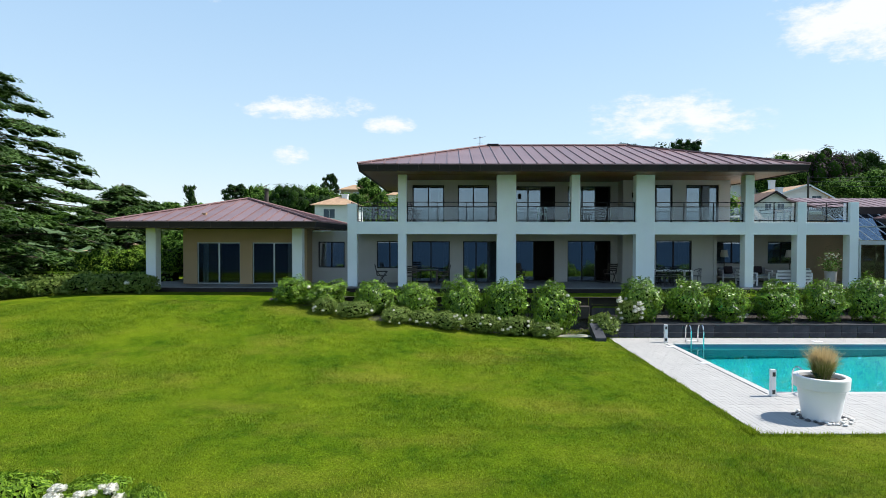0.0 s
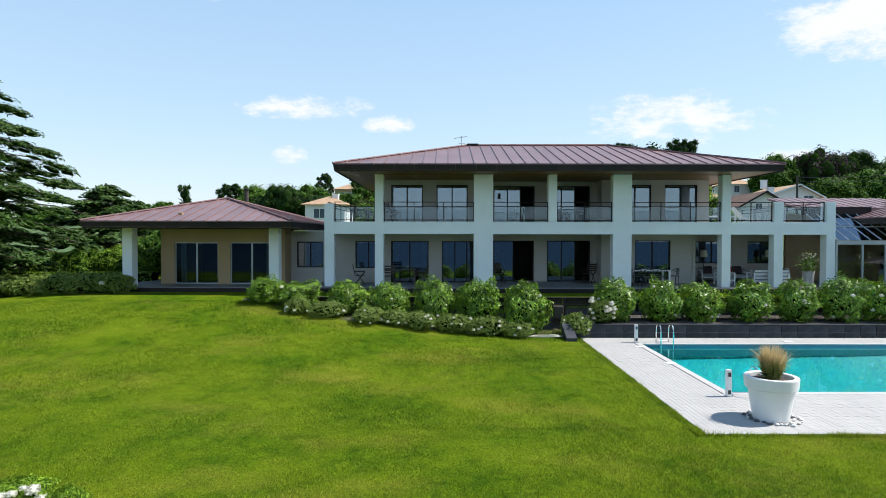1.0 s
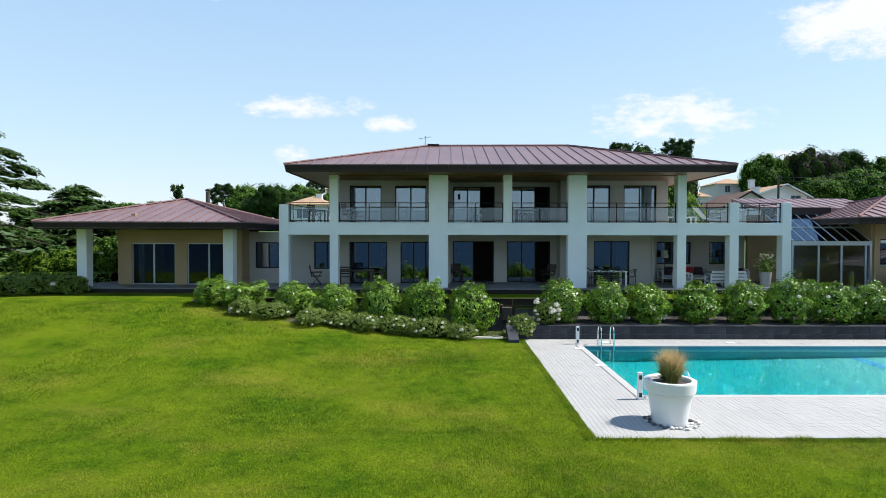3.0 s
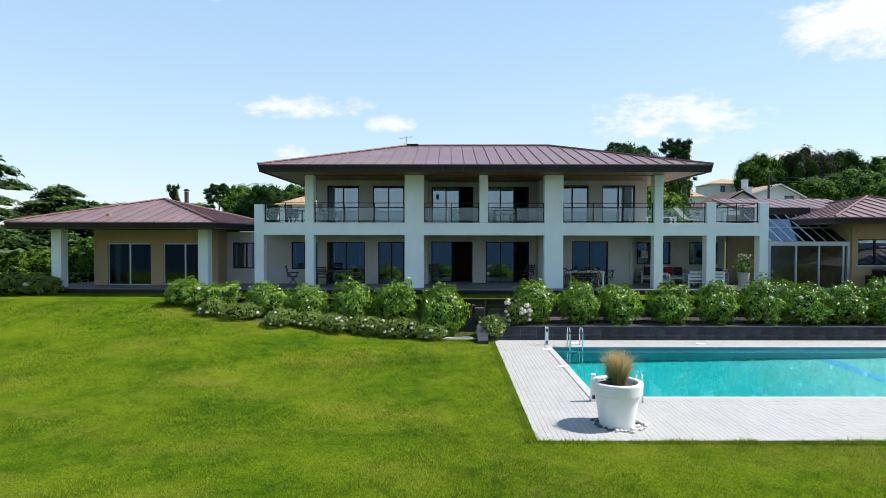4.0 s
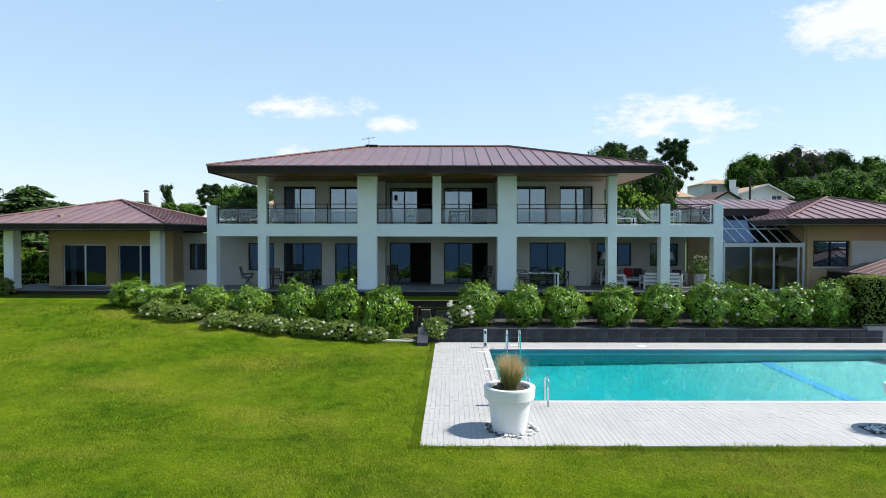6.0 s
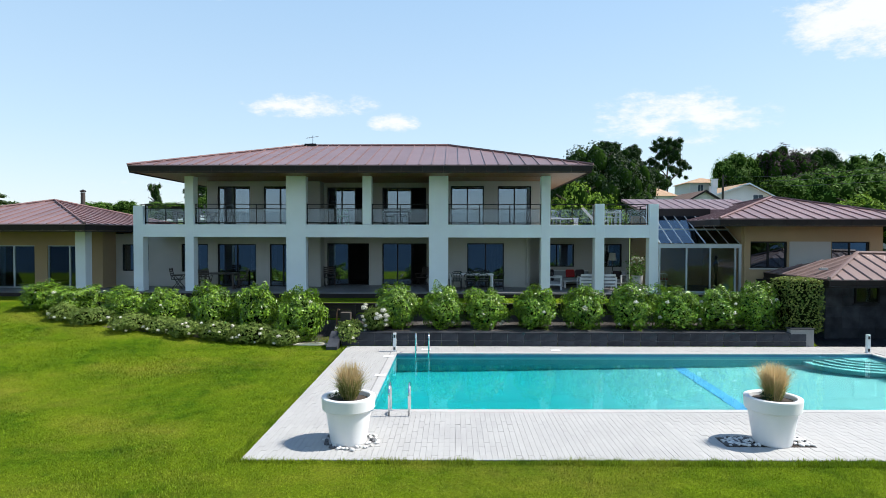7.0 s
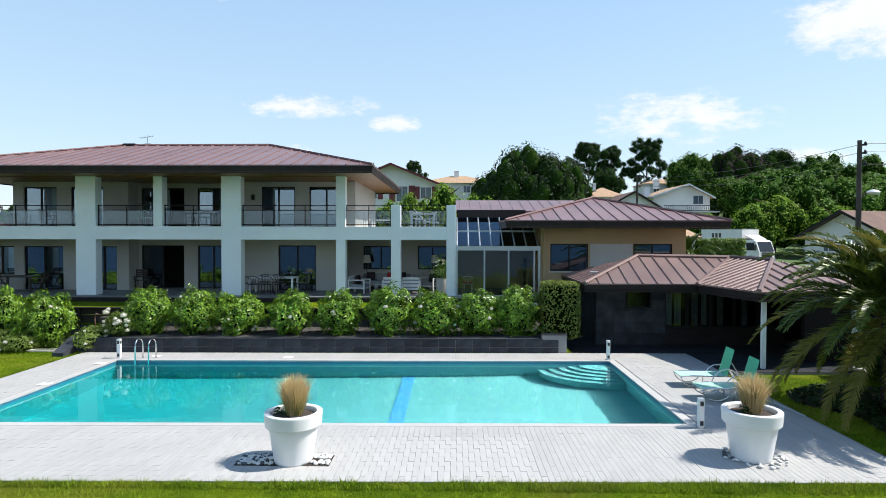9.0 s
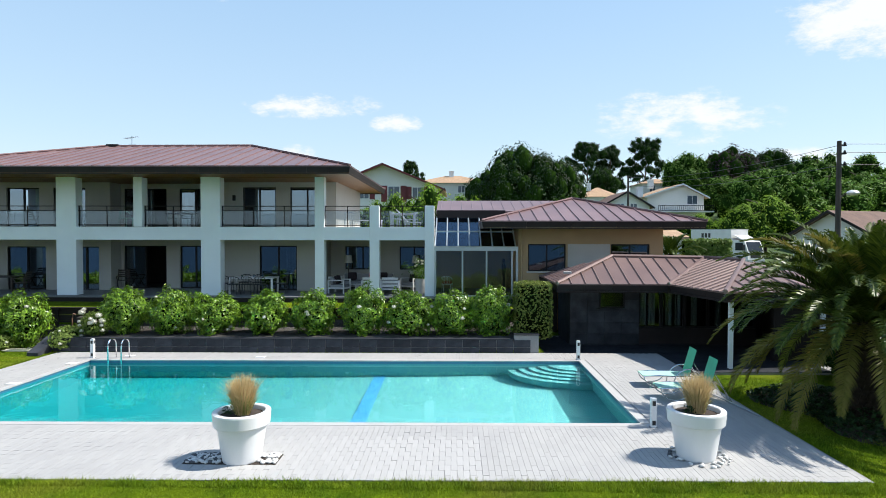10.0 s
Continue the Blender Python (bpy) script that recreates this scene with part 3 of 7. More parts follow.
def wall_with(bm, x0, x1, z0, z1, y0, y1, holes):
    """A wall along x with real openings (xa, xb, za, zb)."""
    xs = sorted({x0, x1, *[h[0] for h in holes], *[h[1] for h in holes]})
    zs = sorted({z0, z1, *[h[2] for h in holes], *[h[3] for h in holes]})
    return cells(bm, xs, zs, lambda x, z: not any(h[0] < x < h[1] and h[2] < z < h[3] for h in holes), y0, y1)


def window(parent, name, xa, xb, za, zb, y, panes=2, frame_mat=M_FRAME, bar=0.055, lining=0.10, ajar=None, glass=M_PANE):
    """A framed opening; its panes lie in the frame. ajar: pane left open, slid behind its neighbour."""
    w = (xb - xa - 2 * bar) / panes
    cuts = [(xa, xa + bar)] + [(xa + bar + w * k - 0.03, xa + bar + w * k + 0.03) for k in range(1, panes)] + [(xb - bar, xb)]
    xs = sorted(q for c in cuts for q in c)
    bm = cells(bmesh.new(), xs, [za, za + bar, zb - bar, zb], lambda x, z: z < za + bar or z > zb - bar or any(c[0] < x < c[1] for c in cuts), y, y + 0.09)
    fr = part(name, bm, frame_mat, parent)
    for k in range(panes):
        x = xa + bar + w * k
        yy = y + 0.04 + 0.012 * k
        if ajar == k:
            continue
        tilt = 0.004 * ((k * 7 + int(abs(xa) * 10)) % 3 - 1)
        bmp = bmesh.new()
        v = [bmp.verts.new(p) for p in ((x, yy, za + bar), (x + w, yy + tilt, za + bar), (x + w, yy + tilt + 0.003, zb - bar), (x, yy + 0.003, zb - bar))]
        bmp.faces.new(v)
        v2 = [bmp.verts.new((q.co.x, q.co.y + 0.008, q.co.z)) for q in v]
        bmp.faces.new(v2[::-1])
        pane = part("pane", bmp, glass, fr)
        pane.visible_shadow = False
    return fr


def curtain(parent, x0, x1, z0, z1, y):
    bm = bmesh.new()
    n = max(6, int((x1 - x0) / 0.035))
    rows = [[bm.verts.new((x0 + (x1 - x0) * k / n, y + 0.035 * math.sin(k * 1.5 + x0), z)) for k in range(n + 1)] for z in (z0, z1)]
    for k in range(n):
        bm.faces.new((rows[0][k], rows[0][k + 1], rows[1][k + 1], rows[1][k]))
    return part("curtain", bm, M_CURTAIN, parent, "pale hanging curtain")


def hip_roof(parent, x0, x1, y0, y1, ze, zr, pitch_len=None, pan=0.56, fascia=0.32, soffit_mat=M_SOFFIT, skip=()):
    """A hipped standing-seam roof on a rectangle, with its pans, hip caps, fascia panels and soffit."""
    mid = (y0 + y1) / 2
    h = mid - y0
    ra, rb = x0 + h, x1 - h
    if ra > rb:
        ra = rb = (x0 + x1) / 2
    bm = boxes((x0 + 0.05, y0 + 0.05, ze - fascia + 0.05, x1 - 0.05, y1 - 0.05, ze - fascia + 0.09))
    roof = part("roof", bm, soffit_mat, parent, "varnished wooden soffit under the eaves")

    def plane(a, b, ta, tb, name):
        # a, b: eave ends; ta, tb: top ends
        a, b, ta, tb = (Vector(q) for q in (a, b, ta, tb))
        along = (b - a)
        length = along.length
        e = along / length
        inward = Vector((-e.y, e.x, 0))
        run = (ta - a).dot(inward)
        sa, sb = (ta - a).dot(e), (tb - a).dot(e)
        n = round(length / pan)

        def height(s):
            f = 1.0
            if s < sa:
                f = s / sa
            if s > sb:
                f = min(f, (length - s) / (length - sb))
            return max(f, 0.0)

        def at(s, f, up=0.0):
            return (a.x + e.x * s + inward.x * run * f, a.y + e.y * s + inward.y * run * f, ze + (zr - ze) * f + up)
        for k in range(n):
            s0, s1 = length * k / n, length * (k + 1) / n
            cuts = [s0] + [q for q in (sa, sb) if s0 + 0.01 < q < s1 - 0.01] + [s1]
            bmq = bmesh.new()
            top = [at(q, height(q)) for q in cuts][::-1]
            pts = [at(s0, 0), at(s1, 0)] + [p for q, p in zip(cuts[::-1], top) if height(q) > 0.004]
            prism(bmq, pts, 0.03)
            if k and height(s0) > 0.03:
                f = height(s0)
                w = 0.014
                lo, hi = at(s0, 0.0, 0.045), at(s0, f, 0.045)
                ring = []
                for p in (lo, hi):
                    for dx, dz in ((-w, -0.05), (w, -0.05), (w, 0), (-w, 0)):
                        ring.append(bmq.verts.new((p[0] + e.x * dx, p[1] + e.y * dx, p[2] + dz)))
                for q in ((0, 1, 5, 4), (1, 2, 6, 5), (2, 3, 7, 6), (3, 0, 4, 7), (3, 2, 1, 0), (4, 5, 6, 7)):
                    bmq.faces.new([ring[j] for j in q])
            part("roof_panel", bmq, M_ROOF, roof)
        # fascia: panels leaning inwards at the foot
        nf = max(2, round(length / 0.9))
        for k in range(nf):
            s0, s1 = length * k / nf + 0.004, length * (k + 1) / nf - 0.004
            bmq = bmesh.new()
            c = []
            for s in (s0, s1):
                for d, z in ((0.0, ze + 0.012), (0.06, ze - fascia), (0.10, ze - fascia), (0.05, ze + 0.012)):
                    t = s
                    if k == 0 and s == s0:
                        t = d
                    if k == nf - 1 and s == s1:
                        t = length - d
                    c.append(bmq.verts.new((a.x + e.x * t + inward.x * d, a.y + e.y * t + inward.y * d, z)))
            for q in ((0, 1, 5, 4), (1, 2, 6, 5), (2, 3, 7, 6), (3, 0, 4, 7), (3, 2, 1, 0), (4, 5, 6, 7)):
                bmq.faces.new([c[j] for j in q])
            part("fascia_panel", bmq, M_FASCIA, roof)

    c00, c10, c11, c01 = (x0, y0, ze), (x1, y0, ze), (x1, y1, ze), (x0, y1, ze)
    rA, rB = (ra, mid, zr), (rb, mid, zr)
    plane(c00, c10, rA, rB, "front")
    plane(c10, c11, rB, rB, "right")
    plane(c11, c01, rB, rA, "back")
    plane(c01, c00, rA, rA, "left")
    for p, q in ((c00, rA), (c10, rB), (c11, rB), (c01, rA)) + (((rA, rB),) if rb - ra > 0.1 else ()):
        bmq = bmesh.new()
        tube(bmq, [Vector(p) + Vector((0, 0, 0.03)), Vector(q) + Vector((0, 0, 0.045))], 0.055, 6)
        part("hip_cap", bmq, M_CAP, roof)
    return roof


# piers, slab and floors
Y0 = 27.565
for xa, xb, za, zb in ((-4.54, -4.10, FL, 5.32), (-2.18, -1.78, FL, 6.675), (2.44, 3.33, FL, 6.675), (5.90, 6.30, 4.484, 6.675), (8.90, 9.77, FL, 6.675), (13.95, 14.36, FL, 6.675), (16.36, 16.78, FL, 5.42), (18.78, 19.19, FL, 5.42)):
    part("pier", boxes((xa, Y0, za, xb, Y0 + 0.48, zb), bevel=0.012), M_WHITE, villa)
part("balcony_edge", boxes((-4.54, Y0 + 0.004, 3.90, 19.19, Y0 + 0.44, 4.48), bevel=0.012), M_WHITE, villa, "white band along the balcony floor")
part("upper_floor", boxes((-4.52, Y0 + 0.44, 4.05, 19.17, 37.4, 4.44)), M_CREAM, villa)
part("terrace_floor", boxes((-8.0, 27.05, 1.16, 22.95, 37.2, FL), (-14.6, 27.05, 1.16, -8.0, 36.0, FL - 0.01)), M_TERR, villa, "grey tiled terrace")
part("terrace_edge", boxes((-14.62, 27.0, 1.0, 22.97, 27.048, 1.40)), M_FASCIA, villa, "dark edge board of the terrace")

# outer walls of the main block
g_holes = [(-3.47, -2.15, 2.17, 3.55), (-1.67, 0.25, FL, 3.55), (0.92, 2.86, FL, 3.55)]
part("wall", wall_with(bmesh.new(), -8.0, 3.45, FL, 4.05, 30.0, 30.28, [(-6.45, -5.10, 2.20, 3.52)] + g_holes), M_CREAM, villa)
part("wall", wall_with(bmesh.new(), 3.25, 9.2, FL, 4.05, 30.9, 31.18, [(3.58, 5.72, FL, 3.58), (6.40, 8.65, FL, 3.58)]), M_CREAM, villa)
part("wall", boxes((3.25, 30.28, FL, 3.45, 30.9, 4.05)), M_CREAM, villa)
part("wall", boxes((9.0, 30.28, FL, 9.2, 30.9, 4.05)), M_CREAM, villa)
part("wall", wall_with(bmesh.new(), 9.0, 13.75, FL, 4.05, 30.0, 30.28, [(10.69, 12.50, FL, 3.61)]), M_CREAM, villa)
part("wall", boxes((13.47, 30.28, FL, 13.75, 31.8, 4.05)), M_CREAM, villa)
part("wall", wall_with(bmesh.new(), 13.47, 19.15, FL, 4.05, 31.8, 32.08, [(14.50, 16.30, 2.37, 3.55), (17.28, 18.77, 2.37, 3.55)]), M_CREAM, villa)
part("wall", wall_with(bmesh.new(), -2.17, 3.45, UF, 6.72, 30.0, 30.28, [(-1.65, -0.04, UF, 6.40), (0.65, 2.23, UF, 6.40)]), M_CREAM, villa)
part("wall", wall_with(bmesh.new(), 3.25, 9.2, UF, 6.72, 30.9, 31.18, [(3.60, 5.75, UF, 6.42), (6.40, 8.62, UF, 6.42)]), M_CREAM, villa)
part("wall", boxes((3.25, 30.28, UF, 3.45, 30.9, 6.72)), M_CREAM, villa)
part("wall", boxes((9.0, 30.28, UF, 9.2, 30.9, 6.72)), M_CREAM, villa)
part("wall", wall_with(bmesh.new(), 9.0, 14.40, UF, 6.72, 30.0, 30.28, [(9.89, 11.50, UF, 6.42), (12.18, 13.82, UF, 6.42)]), M_CREAM, villa)
part("wall", boxes((-2.17, 30.28, UF, -1.9, 36.9, 6.72)), M_CREAM, villa)
part("wall", boxes((14.12, 30.28, UF, 14.40, 36.9, 6.72)), M_CREAM, villa)
part("wall", boxes((-2.17, 36.9, UF, 14.40, 37.2, 6.72)), M_CREAM, villa)
part("wall", boxes((-8.0, 36.9, FL, 19.15, 37.2, 4.05)), M_CREAM, villa)
part("wall", boxes((18.9, 32.08, FL, 19.15, 36.9, 4.05)), M_CREAM, villa)
part("wall", boxes((-8.0, 30.28, FL, -7.75, 36.9, 4.05)), M_CREAM, villa)
# rooms behind the glass, lined near-black: indoor dimness put into the colour
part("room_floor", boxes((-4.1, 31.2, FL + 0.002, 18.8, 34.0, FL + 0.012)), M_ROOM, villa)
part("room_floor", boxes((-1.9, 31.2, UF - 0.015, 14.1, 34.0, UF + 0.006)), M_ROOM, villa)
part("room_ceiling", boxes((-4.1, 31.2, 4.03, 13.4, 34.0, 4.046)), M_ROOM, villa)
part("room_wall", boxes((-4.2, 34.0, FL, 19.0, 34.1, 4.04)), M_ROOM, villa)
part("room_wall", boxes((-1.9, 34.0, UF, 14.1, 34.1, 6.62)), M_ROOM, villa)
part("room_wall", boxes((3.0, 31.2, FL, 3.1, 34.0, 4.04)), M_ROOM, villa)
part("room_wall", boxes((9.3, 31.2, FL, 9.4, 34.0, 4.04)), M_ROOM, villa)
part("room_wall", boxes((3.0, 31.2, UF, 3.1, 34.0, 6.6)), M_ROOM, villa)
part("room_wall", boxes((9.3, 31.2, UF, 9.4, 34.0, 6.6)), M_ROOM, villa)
part("ceiling_board", boxes((-2.1, 27.62, 6.655, 14.3, 36.8, 6.675)), M_SOFFIT, villa)

window(villa, "window", -3.47, -2.15, 2.17, 3.55, 30.08)
window(villa, "window", -6.45, -5.10, 2.20, 3.52, 30.08)
window(villa, "glass_door", -1.67, 0.25, FL, 3.55, 30.08)
window(villa, "glass_door", 0.92, 2.86, FL, 3.55, 30.08, 3)
window(villa, "glass_door", 3.58, 5.72, FL, 3.58, 30.98, 2, ajar=1)
window(villa, "glass_door", 6.40, 8.65, FL, 3.58, 30.98, 3, ajar=2)
window(villa, "glass_door", 10.69, 12.50, FL, 3.61, 30.08)
window(villa, "window", 14.50, 16.30, 2.37, 3.55, 31.88)
window(villa, "window", 17.28, 18.77, 2.37, 3.55, 31.88)
window(villa, "glass_door", -1.65, -0.04, UF, 6.40, 30.08)
window(villa, "glass_door", 0.65, 2.23, UF, 6.40, 30.08)
window(villa, "glass_door", 3.60, 5.75, UF, 6.42, 30.98, 3, ajar=2)
window(villa, "glass_door", 6.40, 8.62, UF, 6.42, 30.98, 3, ajar=2)
window(villa, "glass_door", 9.89, 11.50, UF, 6.42, 30.08)
window(villa, "glass_door", 12.18, 13.82, UF, 6.42, 30.08)
for xa, xb, za, zb, y in ((-1.5, -1.2, FL, 3.5, 30.3), (-0.1, 0.15, FL, 3.5, 30.3), (0.98, 1.2, FL, 3.5, 30.3), (11.9, 12.4, FL, 3.5, 30.3), (9.95, 10.2, UF, 6.35, 30.3), (13.5, 13.75, UF, 6.35, 30.3), (-0.35, -0.1, UF, 6.35, 30.3), (3.7, 3.95, FL, 3.5, 31.25), (6.5, 6.7, UF, 6.3, 31.25)):
    curtain(villa, xa, xb, za + 0.02, zb, y)
part("wall_pipe", tube(bmesh.new(), [(13.6, 29.96, FL), (13.6, 29.96, 4.03)], 0.045, 10), M_CREAM, villa)

hip_roof(villa, -3.79, 15.83, 25.75, 37.95, 6.95, 8.66)
# ridge chimney cap and roof details
part("chimney_cap", boxes((2.25, 31.7, 8.62, 2.85, 32.1, 8.76), bevel=0.02), M_FASCIA, villa)


def railing(parent, xa, xb, y, z):
    r = part("railing", boxes((xa, y, z + 0.90, xb, y + 0.05, z + 0.935), (xa, y + 0.005, z + 0.70, xb, y + 0.045, z + 0.73), (xa, y + 0.005, z + 0.06, xb, y + 0.045, z + 0.10), bevel=0.004), M_FRAME, parent, "dark metal balcony rail")
    n = max(2, round((xb - xa) / 1.6))
    for k in range(n + 1):
        x = xa + 0.02 + (xb - xa - 0.06) * k / n
        part("post", boxes((x, y + 0.008, z, x + 0.035, y + 0.042, z + 0.90)), M_FRAME, r)
    for k in range(n):
        x0, x1 = xa + 0.07 + (xb - xa - 0.06) * k / n, xa + (xb - xa - 0.06) * (k + 1) / n
        g = part("glass_panel", boxes((x0, y + 0.02, z + 0.11, x1, y + 0.028, z + 0.69)), M_CLEAR, r)
        g.visible_shadow = False
    return r


for xa, xb in ((-4.10, -2.18), (-1.78, 2.44), (3.33, 5.90), (6.30, 8.90), (9.77, 13.95), (14.36, 16.36), (16.78, 18.78)):
    railing(villa, xa, xb, Y0 + 0.16, 4.482)
for x, ya, yb in ((-4.45, 28.05, 36.0), (19.0, 28.05, 36.0)):
    bm = boxes((x, ya, 5.38, x + 0.05, yb, 5.415), (x, ya, 5.18, x + 0.05, yb, 5.21), (x, ya, 4.54, x + 0.05, yb, 4.58))
    for k in range(6):
        y = ya + (yb - ya - 0.04) * k / 5
        box(bm, x + 0.006, y, 4.45, x + 0.044, y + 0.035, 5.38)
    part("railing", bm, M_FRAME, villa)

# antenna on the ridge
ant = thing("roof_antenna", (2.0, 34.6, 8.0), "thin metal television antenna on the roof", "antenna")
part("mast", tube(bmesh.new(), [(2.0, 34.6, 7.85), (2.0, 34.6, 9.65)], 0.02, 6), M_GREYALU, ant)
bm = bmesh.new()
tube(bm, [(1.6, 34.6, 9.5), (2.35, 34.6, 9.62)], 0.012, 5)
for k in range(7):
    tube(bm, [(1.65 + k * 0.1, 34.4, 9.51 + 0.016 * k), (1.65 + k * 0.1, 34.8, 9.51 + 0.016 * k)], 0.008, 4)
tube(bm, [(1.85, 34.6, 9.2), (2.2, 34.6, 9.2)], 0.012, 5)
part("aerial", bm, M_GREYALU, ant)

# ---- west wing ----
wing = thing("west_wing", (-10.2, 30.5, FL), "beige single-storey wing with a mauve pyramid roof", "house")
part("wall", wall_with(bmesh.new(), -12.85, -6.75, FL, 4.14, 28.9, 29.18, [(-12.18, -10.05, FL, 3.48), (-9.45, -7.35, FL, 3.48)]), M_BEIGE, wing)
part("wall", boxes((-12.85, 29.18, FL, -12.57, 35.2, 4.14)), M_BEIGE, wing)
part("wall", boxes((-7.03, 29.18, FL, -6.75, 30.0, 4.14)), M_BEIGE, wing)
part("wall", boxes((-12.85, 35.2, FL, -8.0, 35.4, 4.14)), M_BEIGE, wing)
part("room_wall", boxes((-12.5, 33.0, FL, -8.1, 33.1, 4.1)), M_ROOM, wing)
window(wing, "glass_door", -12.18, -10.05, FL, 3.48, 28.98, frame_mat=M_GREYALU, bar=0.045, glass=M_PLAIN)
window(wing, "glass_door", -9.45, -7.35, FL, 3.48, 28.98, frame_mat=M_GREYALU, bar=0.045, glass=M_PLAIN)
curtain(wing, -12.05, -11.75, FL, 3.42, 29.3)
for xa in (-13.9, -7.08):
    part("column", boxes((xa, 27.35, FL - 0.005, xa + 0.46, 27.85, 4.16), bevel=0.012), M_WHITE, wing)
hip_roof(wing, -14.85, -5.60, 25.72, 35.5, 4.45, 5.72, soffit_mat=M_BEIGE)
part("chimney", tube(bmesh.new(), [(-9.75, 32.2, 5.3), (-9.75, 32.2, 6.25)], 0.11, 12), M_CONCRETE, wing, "grey round chimney pipe")
part("chimney_cap", lathe(bmesh.new(), [(0.15, 0), (0.15, 0.06), (0.03, 0.12)], 12, (-9.75, 32.2, 6.28)), M_FASCIA, wing)
part("roof_vent", boxes((-11.1, 26.9, 4.72, -10.9, 27.1, 4.86), bevel=0.02), M_TILE, wing)

# ---- conservatory between villa and guest house ----
cons = thing("conservatory", (21.0, 28.8, FL), "glazed conservatory with a sloping glass roof", "conservatory")
bars = [19.20, 20.40, 21.45, 22.56, 22.84]
part("glass_front_frame", boxes((19.20, 27.5, 3.45, 22.86, 27.62, 3.64), (19.20, 27.5, FL, 22.86, 27.6, FL + 0.06), *[(x, 27.51, FL + 0.06, x + 0.07, 27.59, 3.45) for x in bars[:-1]], (22.76, 27.50, FL, 22.86, 27.61, 3.45)), M_GREYALU, cons, "grey aluminium frame")
for xa, xb in zip(bars[:3], bars[1:4]):
    p = part("pane", boxes((xa + 0.07, 27.545, FL + 0.06, xb, 27.553, 3.45)), M_CONS, cons)
    p.visible_shadow = False
RZ0, RZ1, RY1 = 3.66, 4.95, 29.9
for k in range(8):
    x = 19.24 + 0.50 * k
    bm = bmesh.new()
    tube(bm, [(x, 27.45, RZ0), (x, RY1, RZ1)], 0.032, 4)
    part("rafter", bm, M_GREYALU, cons)
    if k < 7:
        bm = bmesh.new()
        prism(bm, [(x + 0.03, 27.45, RZ0), (x + 0.47, 27.45, RZ0), (x + 0.47, RY1, RZ1), (x + 0.03, RY1, RZ1)], 0.008)
        p = part("roof_pane", bm, M_CONS, cons)
        p.visible_shadow = False
part("cross_bar", boxes((19.2, 28.62, 4.27, 22.8, 28.68, 4.33)), M_GREYALU, cons)
part("back_wall", boxes((19.2, 31.6, FL, 23.0, 31.8, 5.0)), M_BEIGE, cons)
part("blind_box", boxes((19.25, 29.9, 4.92, 22.5, 30.4, 5.32), bevel=0.02), M_FASCIA, cons, "dark metal box over the glass roof")
bm = bmesh.new()
prism(bm, [(19.2, 30.4, 5.30), (25.5, 30.4, 5.30), (25.5, 33.5, 5.98), (19.2, 33.5, 5.98)], 0.12)
link = part("link_roof", bm, M_ROOF, cons, "mauve metal roof behind the glass")
for k in range(12):
    x = 19.4 + 0.52 * k
    part("seam", tube(bmesh.new(), [(x, 30.4, 5.31), (x, 33.5, 5.99)], 0.022, 4), M_ROOF, link)

# ---- guest house ----
guest = thing("guest_house", (26.0, 30.5, 0.0), "beige guest house with a mauve pyramid roof", "house")
part("wall", wall_with(bmesh.new(), 22.88, 29.15, 0.0, 4.50, 27.6, 27.88, [(23.30, 24.94, 2.56, 3.75), (26.89, 28.57, 2.56, 3.75)]), M_BEIGE, guest)
part("wall", boxes((22.88, 27.88, 0.0, 23.1, 34.5, 4.5)), M_BEIGE, guest)
part("wall", boxes((28.9, 27.88, 0.0, 29.15, 34.5, 4.5)), M_BEIGE, guest)
part("wall", boxes((23.1, 34.3, 0, 28.9, 34.5, 4.5)), M_BEIGE, guest)
part("wall_panel", boxes((25.02, 27.575, 2.3, 26.85, 27.598, 3.75)), M_CREAM, guest, "pale grey panel between the windows")
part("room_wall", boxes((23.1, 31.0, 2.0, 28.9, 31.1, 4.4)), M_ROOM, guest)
window(guest, "window", 23.30, 24.94, 2.56, 3.75, 27.66)
window(guest, "window", 26.89, 28.57, 2.56, 3.75, 27.66)
curtain(guest, 24.65, 24.85, 2.6, 3.7, 27.95)
part("downpipe", tube(bmesh.new(), [(23.02, 27.54, 0.0), (23.02, 27.54, 4.42)], 0.045, 10), M_BEIGE, guest)
part("sill", boxes((23.24, 27.5, 2.50, 25.0, 27.62, 2.555)), M_CREAM, guest)
hip_roof(guest, 21.2, 30.38, 26.0, 35.2, 4.72, 5.90, soffit_mat=M_BEIGE)

# ---- pool house ----
phouse = thing("pool_house", (27.5, 24.5, 0), "dark slate pool house with a mauve folded metal roof", "pool house")


def clip_strip(poly, a, e, s0, s1):
    """The part of a sloping outline between two lines across its eave."""
    def cut(pts, lim, sign):
        out = []
        for p, q in zip(pts, pts[1:] + pts[:1]):
            dp, dq = sign * ((p - a).dot(e) - lim), sign * ((q - a).dot(e) - lim)
            if dp >= 0:
                out.append(p)
            if (dp >= 0) != (dq >= 0):
                out.append(p.lerp(q, dp / (dp - dq)))
        return out
    pts = cut(poly, s0, 1)
    return cut(pts, s1, -1) if len(pts) > 2 else []


